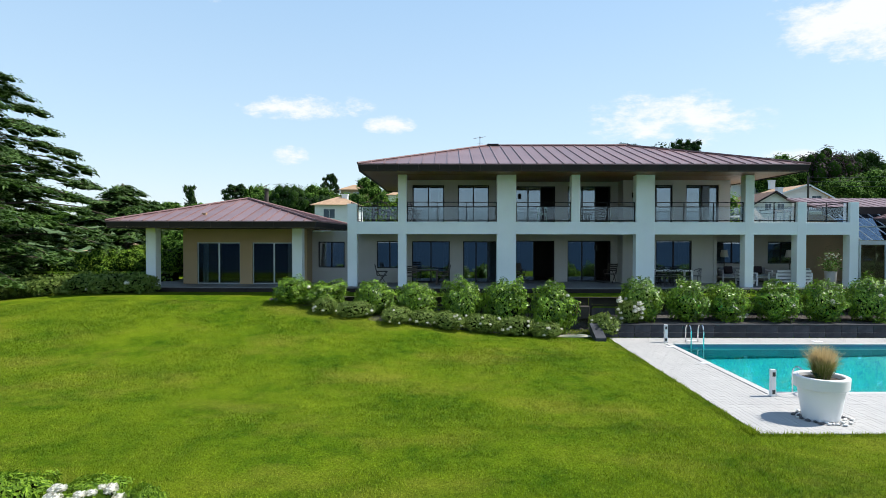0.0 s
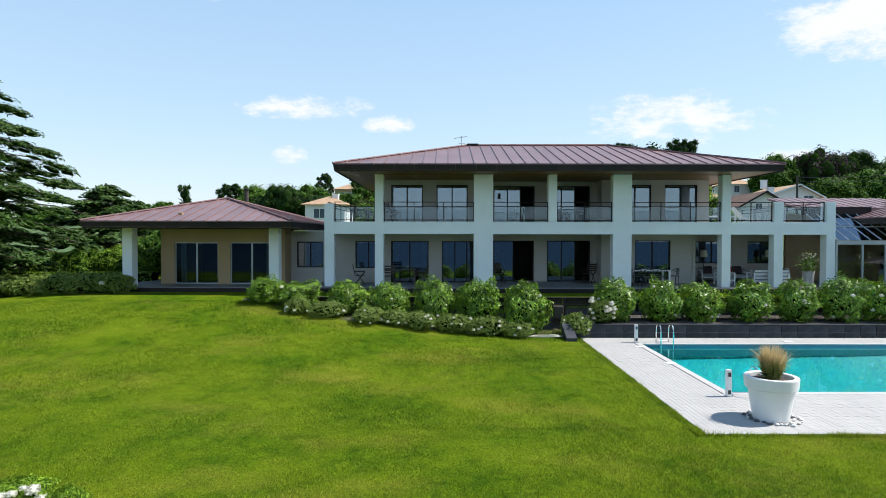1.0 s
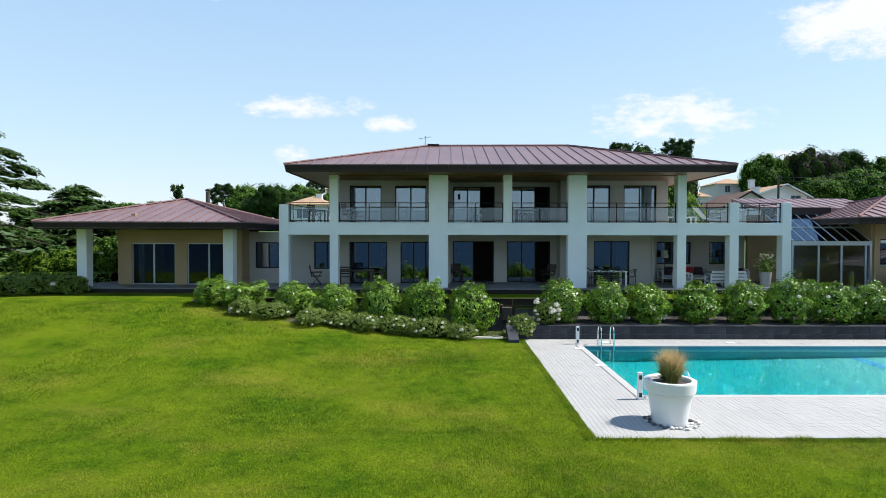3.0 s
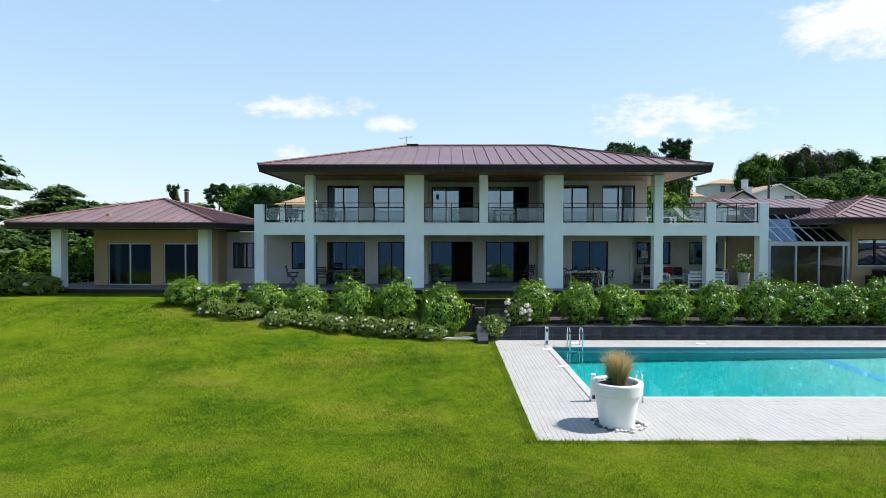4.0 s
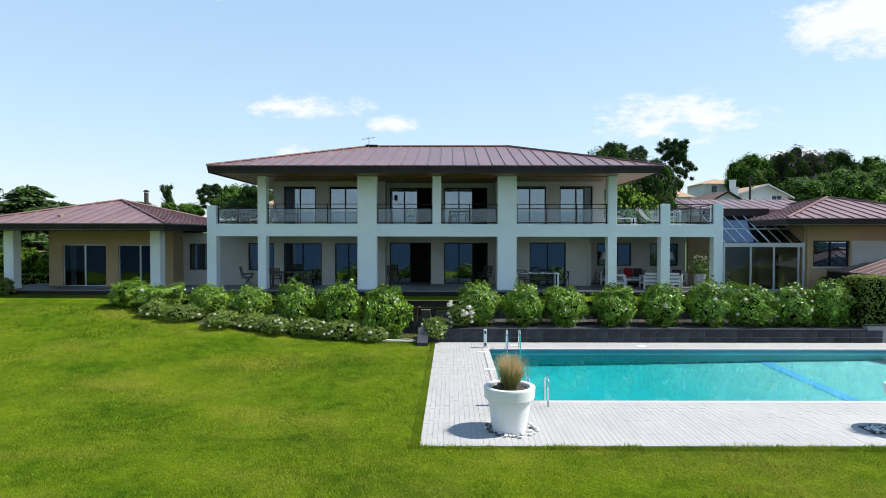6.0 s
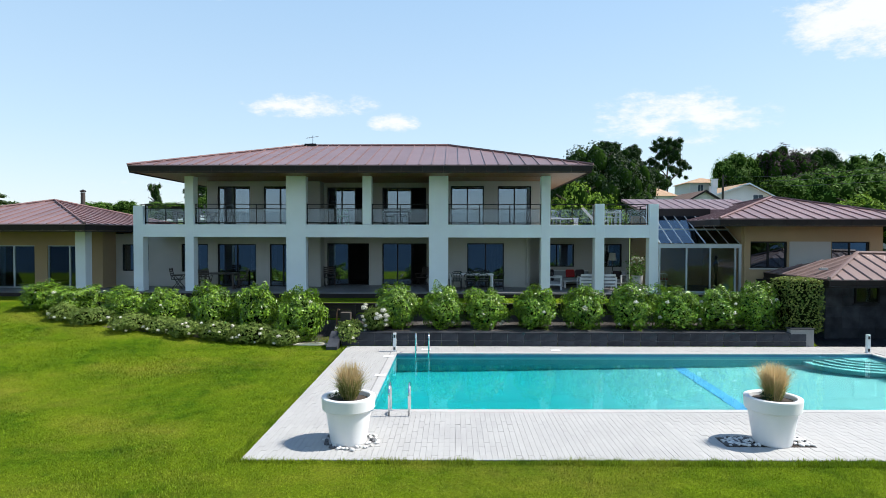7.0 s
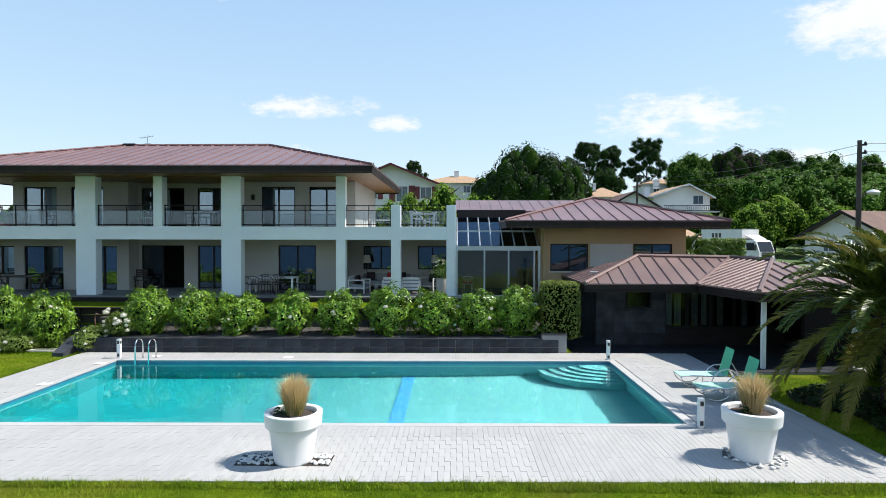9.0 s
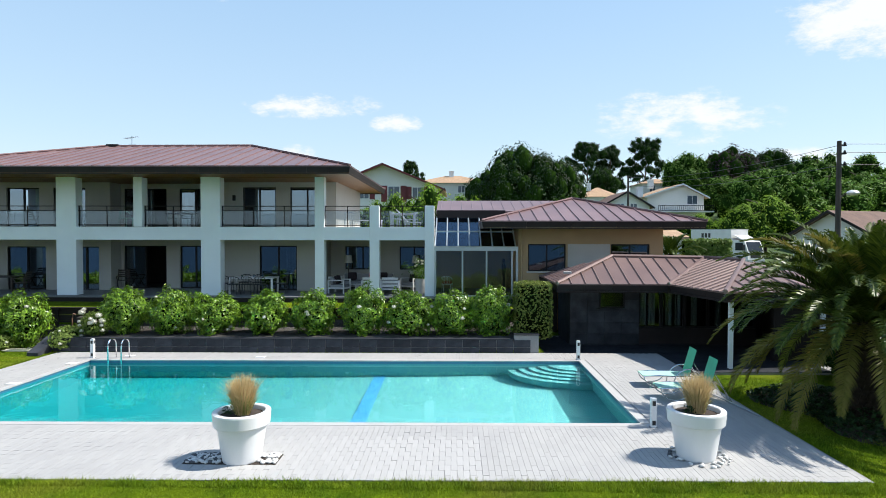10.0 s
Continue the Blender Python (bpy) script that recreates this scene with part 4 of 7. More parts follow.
def seamed_plane(roof, pts, pan=0.5):
    """Roof pans across an outline whose first edge is the eave, each with its standing seam."""
    poly = [Vector(p) for p in pts]
    a, b = poly[0], poly[1]
    e = (b - a)
    e.z = 0
    length = e.length
    e.normalize()
    ss = [(p - a).dot(e) for p in poly]
    lo, hi = min(ss), max(ss)
    n = round((hi - lo) / pan)
    for k in range(n):
        s0, s1 = lo + (hi - lo) * k / n, lo + (hi - lo) * (k + 1) / n
        q = clip_strip(poly, a, e, s0, s1)
        if len(q) < 3:
            continue
        bm = bmesh.new()
        prism(bm, [tuple(p) for p in q], 0.03)
        edge = [p for p in q if abs((p - a).dot(e) - s0) < 1e-3]
        if k and len(edge) >= 2:
            edge.sort(key=lambda p: p.z)
            if (edge[-1] - edge[0]).length > 0.1:
                tube(bm, [edge[0] + Vector((0, 0, 0.012)), edge[-1] + Vector((0, 0, 0.012))], 0.036, 4)
        part("roof_panel", bm, M_ROOF_OLD, roof)


EA, EB, EC, ED = (23.72, 22.70, 2.40), (27.63, 22.65, 2.40), (28.28, 19.70, 2.40), (33.6, 20.9, 2.40)
EP, EV, EW, EL, ER = (26.25, 24.97, 3.30), (29.86, 25.03, 3.24), (30.35, 22.90, 3.24), (23.72, 27.3, 2.40), (34.5, 25.5, 2.40)
bm = bmesh.new()
prism(bm, [(p[0], p[1], 2.16) for p in (EA, EB, EC, ED, ER, (33, 27.3, 0), EL)], 0.05)
proof = part("roof", bm, M_FASCIA, phouse, "dark boarded underside of the eaves")
seamed_plane(proof, [EA, EB, EV, EP])
seamed_plane(proof, [EL, EA, EP])
seamed_plane(proof, [EB, EC, EW, EV], 0.33)
seamed_plane(proof, [EC, ED, EW])
seamed_plane(proof, [(33, 27.3, 2.4), EL, EP, EV])
seamed_plane(proof, [ED, (32.9, 24.6, 2.4), EV, EW])
seamed_plane(proof, [(32.9, 24.6, 2.4), (33, 27.3, 2.4), EV])
for p, q in ((EA, EP), (EC, EW), (EP, EV), (EV, EW), (EB, EV)):
    bm = bmesh.new()
    w = 0.02 if (p, q) == (EB, EV) else 0.045
    tube(bm, [Vector(p) + Vector((0, 0, w)), Vector(q) + Vector((0, 0, w))], 0.07, 6)
    part("hip_cap", bm, M_ROOF_OLD, proof)
for p, q in ((EL, EA), (EA, EB), (EB, EC), (EC, ED)):
    p, q = Vector(p), Vector(q)
    d = (q - p).normalized()
    inn = Vector((-d.y, d.x, 0))
    n = max(1, round((q - p).length / 1.1))
    for k in range(n):
        s, t = p.lerp(q, k / n) + d * 0.003, p.lerp(q, (k + 1) / n) - d * 0.003
        bm = bmesh.new()
        c = [bm.verts.new(v) for v in (s + Vector((0, 0, 0.01)), t + Vector((0, 0, 0.01)), t + inn * 0.06 - Vector((0, 0, 0.30)), s + inn * 0.06 - Vector((0, 0, 0.30)))]
        c2 = [bm.verts.new(v.co + inn * 0.03) for v in c]
        bm.faces.new(c)
        bm.faces.new(c2[::-1])
        for j in range(4):
            bm.faces.new((c[j], c2[j], c2[(j + 1) % 4], c[(j + 1) % 4]))
        part("fascia_panel", bm, M_FASCIA, proof)
part("wall", boxes((24.45, 24.1, -0.01, 27.05, 26.6, 2.12)), M_STONE, phouse, "dark slate-clad wall")
for i in range(4):
    for j in range(5):
        part("slate_tile", boxes((24.47 + 0.645 * i, 24.075, 0.02 + 0.42 * j, 24.47 + 0.645 * i + 0.635, 24.098, 0.02 + 0.42 * j + 0.41)), M_STONE, phouse)
# back walls in dark zinc to deepen the shade under the roof
part("wall", boxes((27.05, 26.3, -0.01, 33.0, 26.5, 2.12)), M_FASCIA, phouse)
part("wall", boxes((23.3, 26.9, -0.01, 24.45, 27.1, 2.12)), M_FASCIA, phouse)
part("plinth", boxes((27.05, 24.25, -0.01, 31.5, 24.4, 0.62)), M_FASCIA, phouse)
for k in range(5):
    window(phouse, "window", 27.08 + 0.88 * k, 27.08 + 0.88 * k + 0.86, 0.63, 2.10, 24.28, 1, glass=M_PLAIN)
for xa in (27.15, 27.5, 28.15, 28.5, 29.1, 30.0):
    curtain(phouse, xa, xa + 0.26, 0.7, 2.05, 24.42)
window(phouse, "small_window", 25.55, 26.48, 1.40, 2.04, 23.99, 1, glass=M_PLAIN)
part("window_sill", boxes((25.48, 23.94, 1.345, 26.55, 24.07, 1.395), bevel=0.008), M_STONE, phouse)
part("post", boxes((28.62, 20.15, -0.01, 28.74, 20.27, 2.12)), M_WHITE, phouse, "white roof post")
part("post", boxes((31.9, 20.9, -0.01, 32.02, 21.02, 2.12)), M_WHITE, phouse)
# end walls added to shut light out from under the roof
part("wall", boxes((32.8, 21.0, -0.01, 33.0, 26.3, 2.12)), M_FASCIA, phouse)
part("wall", boxes((30.6, 21.3, -0.01, 32.8, 21.5, 2.12)), M_FASCIA, phouse)
for x, y, z in ((24.2, 24.0, 2.72), (28.75, 21.5, 2.67)):
    part("roof_vent", boxes((x, y, z - 0.04, x + 0.3, y + 0.12, z + 0.05), bevel=0.02), M_COPING, proof)

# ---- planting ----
# very dark green for crown interiors: their shade put into the colour
M_INNER = mat("tree_inner_shade", (0.013, 0.032, 0.005), (0.022, 0.048, 0.008), rough=1.0, spec=0.0, scale=3, fine=24, bump=1.0, grain=0.6, depth=0.1)
# near-black filling for bushes: the shade between leaves put into its colour
DARKCORE = mat("bush_inner_shade", (0.004, 0.007, 0.002), (0.008, 0.012, 0.003), rough=1.0, spec=0.0, bump=0.6, grain=0.4)


def blob(rng, rx, ry, rz, lump=0.16, sub=2):
    bm = bmesh.new()
    bmesh.ops.create_icosphere(bm, subdivisions=sub, radius=1)
    o = rng.random() * 50
    for v in bm.verts:
        f = 1 + lump * noise.noise(v.co * 2.1 + Vector((o, o, o))) * 2
        v.co = Vector((v.co.x * rx * f, v.co.y * ry * f, v.co.z * rz * f))
    return bm


def bush_meshes(seed, rx, ry, rz, n, size, leafmat, aspect=0.5, lump=0.2):
    rng = random.Random(seed)
    o = rng.random() * 50
    cs, ns = [], []
    for _ in range(n):
        d = Vector((rng.gauss(0, 1), rng.gauss(0, 1), rng.gauss(0.1, 1))).normalized()
        f = 1 + lump * 2 * noise.noise(d * 2.3 + Vector((o, 0, o))) + 0.10 * noise.noise(d * 7 + Vector((0, o, 0)))
        f *= 1.0 - abs(rng.gauss(0, 0.13)) + 0.07 * rng.random()
        cs.append((d.x * rx * f, d.y * ry * f, rz + d.z * rz * f))
        ns.append(d)
    v, fc = leaves(rng, cs, ns, size, aspect, 0.15)
    me = raw_mesh("foliage", v, fc, leafmat)
    # dark blob that paints the bush's inner shade behind the leaves
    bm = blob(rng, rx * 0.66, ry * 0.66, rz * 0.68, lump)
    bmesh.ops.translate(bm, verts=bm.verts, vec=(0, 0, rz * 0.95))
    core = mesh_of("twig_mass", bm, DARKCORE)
    return me, core


def bush(name, meshes, at, scale, rot, label, category, group, flowers=0, seed=0, fsize=0.065, radius=(0.8, 0.7, 0.8)):
    ob = new(name)
    ob.matrix_basis = pose(*at, 0, 0, rot) @ Matrix.Diagonal((*scale, 1))
    tagged(ob, label, category, group)
    for nm, me in zip(("foliage", "twig_mass"), meshes):
        p = new(nm, me)
        p.parent = ob
    rng = random.Random(seed)
    for _ in range(flowers):
        a, h = rng.uniform(math.pi * 1.05, math.pi * 1.95) - radians(rot), rng.uniform(0.15, 0.95)
        r = math.sqrt(max(0.05, 1 - (h * 1.6 - 0.8) ** 2)) * 1.04
        f = new("flower", FLOWER_ME)
        f.parent = ob
        f.matrix_basis = Matrix.Translation((radius[0] * r * math.cos(a), radius[1] * r * math.sin(a), radius[2] * 2 * h)) @ Matrix.Rotation(-radians(rot), 4, "Z") @ Matrix.Diagonal((1 / scale[0], 1 / scale[1], 1 / scale[2], 1)) @ Matrix.Scale(fsize * rng.uniform(0.7, 1.3), 4)
    return ob


rng = random.Random(5)
dirs = [Vector((rng.gauss(0, 1), rng.gauss(0, 1), rng.gauss(0.25, 0.9))).normalized() for _ in range(90)]
v, fc = leaves(rng, [(d.x, d.y, d.z * 0.75) for d in dirs], dirs, 0.50, 0.85)
k = len(v)
bm = blob(rng, 0.82, 0.82, 0.6, 0.12, 1)
bm.verts.ensure_lookup_table()
bm.verts.index_update()
v += [q.co.copy() for q in bm.verts]
fc += [tuple(k + q.index for q in f.verts) for f in bm.faces]
bm.free()
FLOWER_ME = raw_mesh("flower", v, fc, L_FLOWER)
HEDGE = [bush_meshes(20 + k, 0.92, 0.80, 0.82, 5600, 0.125, L_HEDGE, 0.42, 0.26) for k in range(4)]
LOW = [bush_meshes(40 + k, 0.85, 0.55, 0.36, 1900, 0.095, L_LOW, 0.6, 0.14) for k in range(3)]
for k, (x, top, y) in enumerate(((-6.15, 2.10, 24.0), (-4.75, 2.0, 23.8), (-2.75, 2.0, 23.6), (-1.15, 1.92, 23.5), (0.70, 2.05, 23.4), (2.42, 2.16, 23.3), (4.25, 2.0, 23.0),
                                 (7.84, 2.12, 23.4), (9.62, 2.05, 23.4), (11.25, 2.0, 23.5), (13.1, 2.06, 23.4), (14.95, 2.06, 23.4), (16.75, 2.18, 23.4), (18.4, 2.1, 23.4), (20.0, 2.05, 23.5), (21.4, 2.2, 23.5))):
    z = ground_z(x, y) - 0.05
    s = (top - z) / 1.70
    z0 = z
    bush("hedge_bush", HEDGE[k % 4], (x, y, z0), (0.86 + 0.06 * ((k * 3) % 4 - 1), 0.92, s), 67 * k, "rounded leafy green shrub in the bed below the terrace", "shrub", "shrubs of the terrace bed", flowers=(0, 1, 0, 2, 1, 0, 1, 3, 2, 4, 1, 2, 2, 3, 4, 3)[k], seed=k, radius=(0.92, 0.8, 0.82))
for k, (x, y, sx, sz) in enumerate(((-4.55, 22.75, 0.55, 1.0), (-3.4, 22.6, 1.0, 0.95), (-1.75, 22.45, 1.15, 0.95), (0.1, 22.35, 1.1, 0.95), (1.4, 22.25, 1.0, 1.0), (2.75, 22.2, 1.05, 1.05), (3.85, 22.15, 0.75, 0.85), (6.2, 22.75, 1.05, 1.25), (-0.8, 22.5, 0.8, 0.9))):
    bush("low_shrub", LOW[k % 3], (x, y, ground_z(x, 22.1) - 0.02), (sx, 1.0, sz * 0.95), 40 * k, "low clipped shrub with small white blossoms at the lawn edge", "shrub", "low shrubs at the lawn edge", flowers=(5, 3, 5, 6, 6, 8, 3, 5, 3)[k], seed=50 + k, fsize=0.05, radius=(0.85, 0.55, 0.36))
bush("hydrangea", LOW[1], (7.15, 22.75, 0.46), (0.6, 0.8, 1.2), 10, "white-flowered hydrangea above the slate wall", "shrub", "", flowers=14, seed=77, fsize=0.085, radius=(0.85, 0.55, 0.45))

# clipped block at the end of the bed
rng = random.Random(9)
cs, ns = [], []
for _ in range(3600):
    d = Vector((rng.uniform(-1, 1), rng.uniform(-1, 1), rng.uniform(-1, 1)))
    m = max(abs(d.x), abs(d.y), abs(d.z))
    nrm = Vector([1.0 * math.copysign(1, c) if abs(c) == m else 0.25 * c for c in d])
    d = d / m
    rr = d.length
    d = d * (1 - 0.16 * max(0, rr - 1.15)) * rng.uniform(0.93, 1.03)
    cs.append((22.95 + d.x * 0.66, 23.45 + d.y * 0.75, 1.42 + d.z * 1.0))
    ns.append(nrm)
v, fc = leaves(rng, cs, ns, 0.10, 0.6)
block = thing("clipped_shrub", (22.95, 23.45, 0.5), "dense box-clipped evergreen shrub beside the pool house", "shrub")
part("foliage", raw_mesh("foliage", v, fc, L_BOX), None, block)
# near-black block standing in for the shrub's inner shade
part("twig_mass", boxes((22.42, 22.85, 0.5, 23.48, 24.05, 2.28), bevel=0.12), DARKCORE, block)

# timber edge of the upper lawn behind the shrubs
fence = thing("timber_fence", (8.0, 24.55, 0.5), "low dark timber board fence behind the shrubs", "fence")
for k in range(19):
    x = -6.0 + 1.5 * k
    part("post", boxes((x, 24.42, 0.45, x + 0.10, 24.52, 1.25)), M_TIMBER, fence)
    for j in range(3):
        part("board", boxes((x + 0.01, 24.525, 0.5 + 0.25 * j, x + 1.49, 24.555, 0.74 + 0.25 * j)), M_TIMBER, fence)
part("top_rail", boxes((-6.0, 24.40, 1.252, 22.6, 24.57, 1.285)), M_TIMBER, fence)
mbox = thing("meter_box", (5.75, 24.2, 0.5), "small grey service box in the shrub bed", "box")
part("body", boxes((5.55, 24.1, 0.45, 5.95, 24.38, 0.95), bevel=0.02), M_CONCRETE, mbox)
hose = solid("garden_hose", tube(bmesh.new(), [(4.9 + 0.75 * math.cos(a * 0.42) * (1 - a * 0.012), 22.05 + 0.16 * math.sin(a * 0.42), ground_z(5, 22.05) + 0.06 + 0.002 * a) for a in range(34)], 0.018, 6), mat("pale_hose", (0.62, 0.58, 0.46), rough=0.5), "pale yellow garden hose lying coiled on the bed", "hose", smooth=True)
hose2 = solid("water_pipe", tube(bmesh.new(), [(5.4, 24.1, 0.45), (5.42, 24.05, 0.9), (5.47, 24.05, 1.1), (5.55, 24.05, 1.06)], 0.025, 7), mat("rusty_pipe", (0.25, 0.14, 0.09), rough=0.6), "bent standpipe in the shrub bed", "pipe", smooth=True)


# ---- planters ----
def planter(at, rot, wisps, green):
    x, y, z = at
    t = thing("planter", at, "large white rimmed pot with dry feather grass", "planter", "white planters by the pool")
    prof = [(0.335, 0.0), (0.345, 0.02), (0.44, 0.62), (0.44, 0.64), (0.495, 0.655), (0.505, 0.67), (0.520, 0.87), (0.515, 0.895), (0.50, 0.90), (0.425, 0.90), (0.41, 0.885), (0.40, 0.80)]
    part("pot", lathe(bmesh.new(), prof, 96, at), M_POT, t, smooth=False)
    part("soil", lathe(bmesh.new(), [(0.40, 0.78), (0.40, 0.815), (0.2, 0.835), (0.02, 0.84)], 24, at), M_SOIL, t, "dark soil")
    rng = random.Random(rot)
    for nm, n, mt, h, spread in (("dry_grass", wisps, L_STRAW, 0.76, 0.40), ("green_grass", green, L_STRAWG, 0.52, 0.62)):
        v, f = [], []
        for _ in range(n):
            a, r0 = rng.random() * 6.283, 0.13 * math.sqrt(rng.random())
            lean, hh = abs(rng.gauss(0, spread * 0.6)), h * rng.uniform(0.35, 1.05)
            p0 = Vector((x + 0.02 + r0 * math.cos(a), y + r0 * math.sin(a), z + 0.82))
            out = Vector((math.cos(a), math.sin(a), 0))
            side = Vector((-out.y, out.x, 0)).lerp(Vector((rng.gauss(0, 1), rng.gauss(0, 1), 0)), 0.5).normalized() * 0.0036
            pts = [p0, p0 + out * lean * 0.35 * hh + Vector((0, 0, hh * 0.55)), p0 + out * lean * hh + Vector((0, 0, hh * (1 - 0.25 * lean)))]
            k = len(v)
            v += [pts[0] - side, pts[0] + side, pts[1] + side * 1.1, pts[1] - side * 1.1, pts[2]]
            f += [(k, k + 1, k + 2, k + 3), (k + 3, k + 2, k + 4)]
        part(nm, raw_mesh(nm, v, f, mt), None, t)
    cs = [(x + rng.gauss(-0.2, 0.06), y + rng.gauss(-0.12, 0.05), z + 0.86 + 0.12 * rng.random()) for _ in range(70)]
    v, f = leaves(rng, cs, [(0, -0.5, 1)] * 70, 0.06, 0.4)
    part("small_plant", raw_mesh("small_plant", v, f, L_DARK), None, t, kind="stuff")
    return t


POTS = ((7.96, 12.32, 0.002), (16.20, 12.44, 0.002), (24.61, 12.76, 0.002))
for k, p in enumerate(POTS):
    planter(p, 11 + k, (2200, 3400, 3600)[k], (2400, 800, 160)[k])
PEB = []
for k in range(5):
    bm = blob(random.Random(100 + k), 0.055, 0.04, 0.028, 0.18, 1)
    PEB.append(mesh_of("pebble", bm, M_PEBBLE))
    PEB[-1].shade_smooth()
bm = blob(random.Random(120), 0.06, 0.045, 0.032, 0.18, 1)
PEBD = mesh_of("pebble", bm, M_PEBDARK)
for k, (px, py, pz) in enumerate(POTS):
    t = thing("pebble_bed", (px, py, 0.0), "white pebbles heaped round the foot of the pot", "pebbles", "pebble beds under the planters")
    if k == 1:
        part("tray", boxes((15.20, 12.16, -0.008, 16.90, 12.68, 0.004)), M_SOIL, t)
    rng = random.Random(60 + k)
    n = 0
    while n < (150 if k == 1 else 60):
        if k == 1:
            x, y = rng.uniform(15.24, 16.86), rng.uniform(12.20, 12.64)
        else:
            a, r = rng.random() * 6.283, rng.uniform(0.36, 0.56)
            x, y = px + r * math.cos(a) + 0.05, py + r * math.sin(a)
        if math.hypot(x - px, y - py) < 0.37:
            continue
        n += 1
        dark = rng.random() < (0.3 if x < px - 0.2 else 0.08)
        ob = new("pebble", PEBD if dark else rng.choice(PEB))
        ob.parent = t
        ob.matrix_basis = Matrix.Translation(-BASE[t]) @ pose(x, y, 0.022, rng.uniform(-15, 15), rng.uniform(-15, 15), rng.uniform(0, 360)) @ Matrix.Scale(rng.uniform(0.6, 1.15), 4)


# ---- pool fittings ----
def bollard(at, h):
    x, y, z = at
    t = thing("bollard", at, "white square post light beside the pool", "bollard light", "post lights round the pool")
    part("base_plate", boxes((x - 0.075, y - 0.075, 0.001, x + 0.075, y + 0.075, 0.012)), M_STEEL, t)
    part("post", boxes((x - 0.055, y - 0.055, 0.012, x + 0.055, y + 0.055, h), bevel=0.008), M_POT, t)
    part("lens", boxes((x - 0.035, y - 0.060, h - 0.16, x + 0.035, y - 0.055, h - 0.06)), M_PLASTIC_BLACK, t)
    part("lens", boxes((x + 0.055, y - 0.035, h - 0.16, x + 0.060, y + 0.035, h - 0.06)), M_PLASTIC_BLACK, t)
    part("socket", boxes((x - 0.035, y - 0.060, 0.06, x + 0.035, y - 0.055, 0.16)), M_PLASTIC_BLACK, t)


for p in ((7.98, 21.2, 0), (24.20, 21.32, 0), (7.90, 14.05, 0), (24.38, 14.44, 0)):
    bollard(p, 0.64)


def ladder(at, rot):
    """Two bent steel rails with treads below the water."""
    t = thing("pool_ladder", at, "bent stainless steel pool ladder", "pool ladder", "pool ladders")
    m = pose(*at, 0, 0, rot)
    rails = []
    for s in (-0.22, 0.22):
        pts = [(s, -0.42, 0.0), (s, -0.42, 0.45)] + [(s, -0.18 - 0.24 * math.cos(a * math.pi / 8), 0.45 + 0.22 * math.sin(a * math.pi / 8)) for a in range(1, 8)] + [(s, 0.06, 0.45), (s, 0.08, -0.9)]
        rails.append(part("rail", tube(bmesh.new(), [m @ Vector(p) for p in pts], 0.021, 10), M_STEEL, t, smooth=True))
    for z in (-0.3, -0.55, -0.8):
        bm = boxes((-0.20, 0.05, z - 0.015, 0.20, 0.13, z + 0.015))
        bm.transform(m)
        part("tread", bm, M_STEEL, t)


ladder((8.95, 20.87, 0.004), 180)
ladder((8.79, 14.34, 0.004), 0)
for x, y in ((7.75, 17.6), (7.7, 20.2), (13.4, 21.35), (8.9, 21.4)):
    solid("skimmer_lid", boxes((x, y, 0.004, x + 0.32, y + 0.24, 0.016), bevel=0.004), M_POT, "flat white skimmer lid set in the deck", "skimmer lid", "skimmer lids")


def lounger(at, rot):
    t = thing("sun_lounger", at, "green sling sun lounger with a bent tubular frame", "sun lounger", "sun loungers by the pool")
    m = pose(*at, 0, 0, rot)
    for s in (-0.31, 0.31):
        path = [(-0.86, s, 0.30), (-0.5, s, 0.33), (0.1, s, 0.32), (0.45, s, 0.32)]
        part("side_rail", tube(bmesh.new(), [m @ Vector(p) for p in path], 0.017, 8), M_STEEL, t, smooth=True)
        leg = [(-0.84, s, 0.30)] + [(-0.48 - 0.36 * math.cos(a * math.pi / 8), s, 0.30 - 0.28 * math.sin(a * math.pi / 8)) for a in range(1, 8)]
        part("leg", tube(bmesh.new(), [m @ Vector(p) for p in leg], 0.015, 8), M_STEEL, t, smooth=True)
        leg = [(0.35 - 0.42 * math.cos(a * math.pi / 10), s, 0.02 + 0.50 * math.sin(a * math.pi / 10)) for a in range(0, 11)]
        part("armrest", tube(bmesh.new(), [m @ Vector(p) for p in leg], 0.015, 8), M_STEEL, t, smooth=True)
    bm = bmesh.new()
    prism(bm, [(-0.86, -0.29, 0.325), (0.36, -0.29, 0.335), (0.36, 0.29, 0.335), (-0.86, 0.29, 0.325)], 0.025)
    bm.transform(m)
    part("seat", bm, M_PALEGREEN, t, "pale green seat sling")
    bm = bmesh.new()
    c = [(0.36, -0.29, 0.34), (0.55, -0.27, 1.04), (0.55, 0.27, 1.04), (0.36, 0.29, 0.34)]
    prism(bm, c, 0.045)
    bm.transform(m)
    part("backrest", bm, M_GREEN, t, "green backrest sling")
    part("rear_leg", tube(bmesh.new(), [m @ Vector(p) for p in ((0.46, -0.28, 0.72), (0.88, -0.28, 0.01), (0.88, 0.28, 0.01), (0.46, 0.28, 0.72))], 0.014, 8), M_STEEL, t)


lounger((26.10, 18.05, 0.0), -3)
lounger((26.10, 16.75, 0.0), -2)
solid("broom_pole", tube(bmesh.new(), [(26.72, 17.3, 0.03), (27.05, 15.2, 0.03)], 0.018, 8), M_GREYALU, "long aluminium pool pole lying on the deck", "pole")

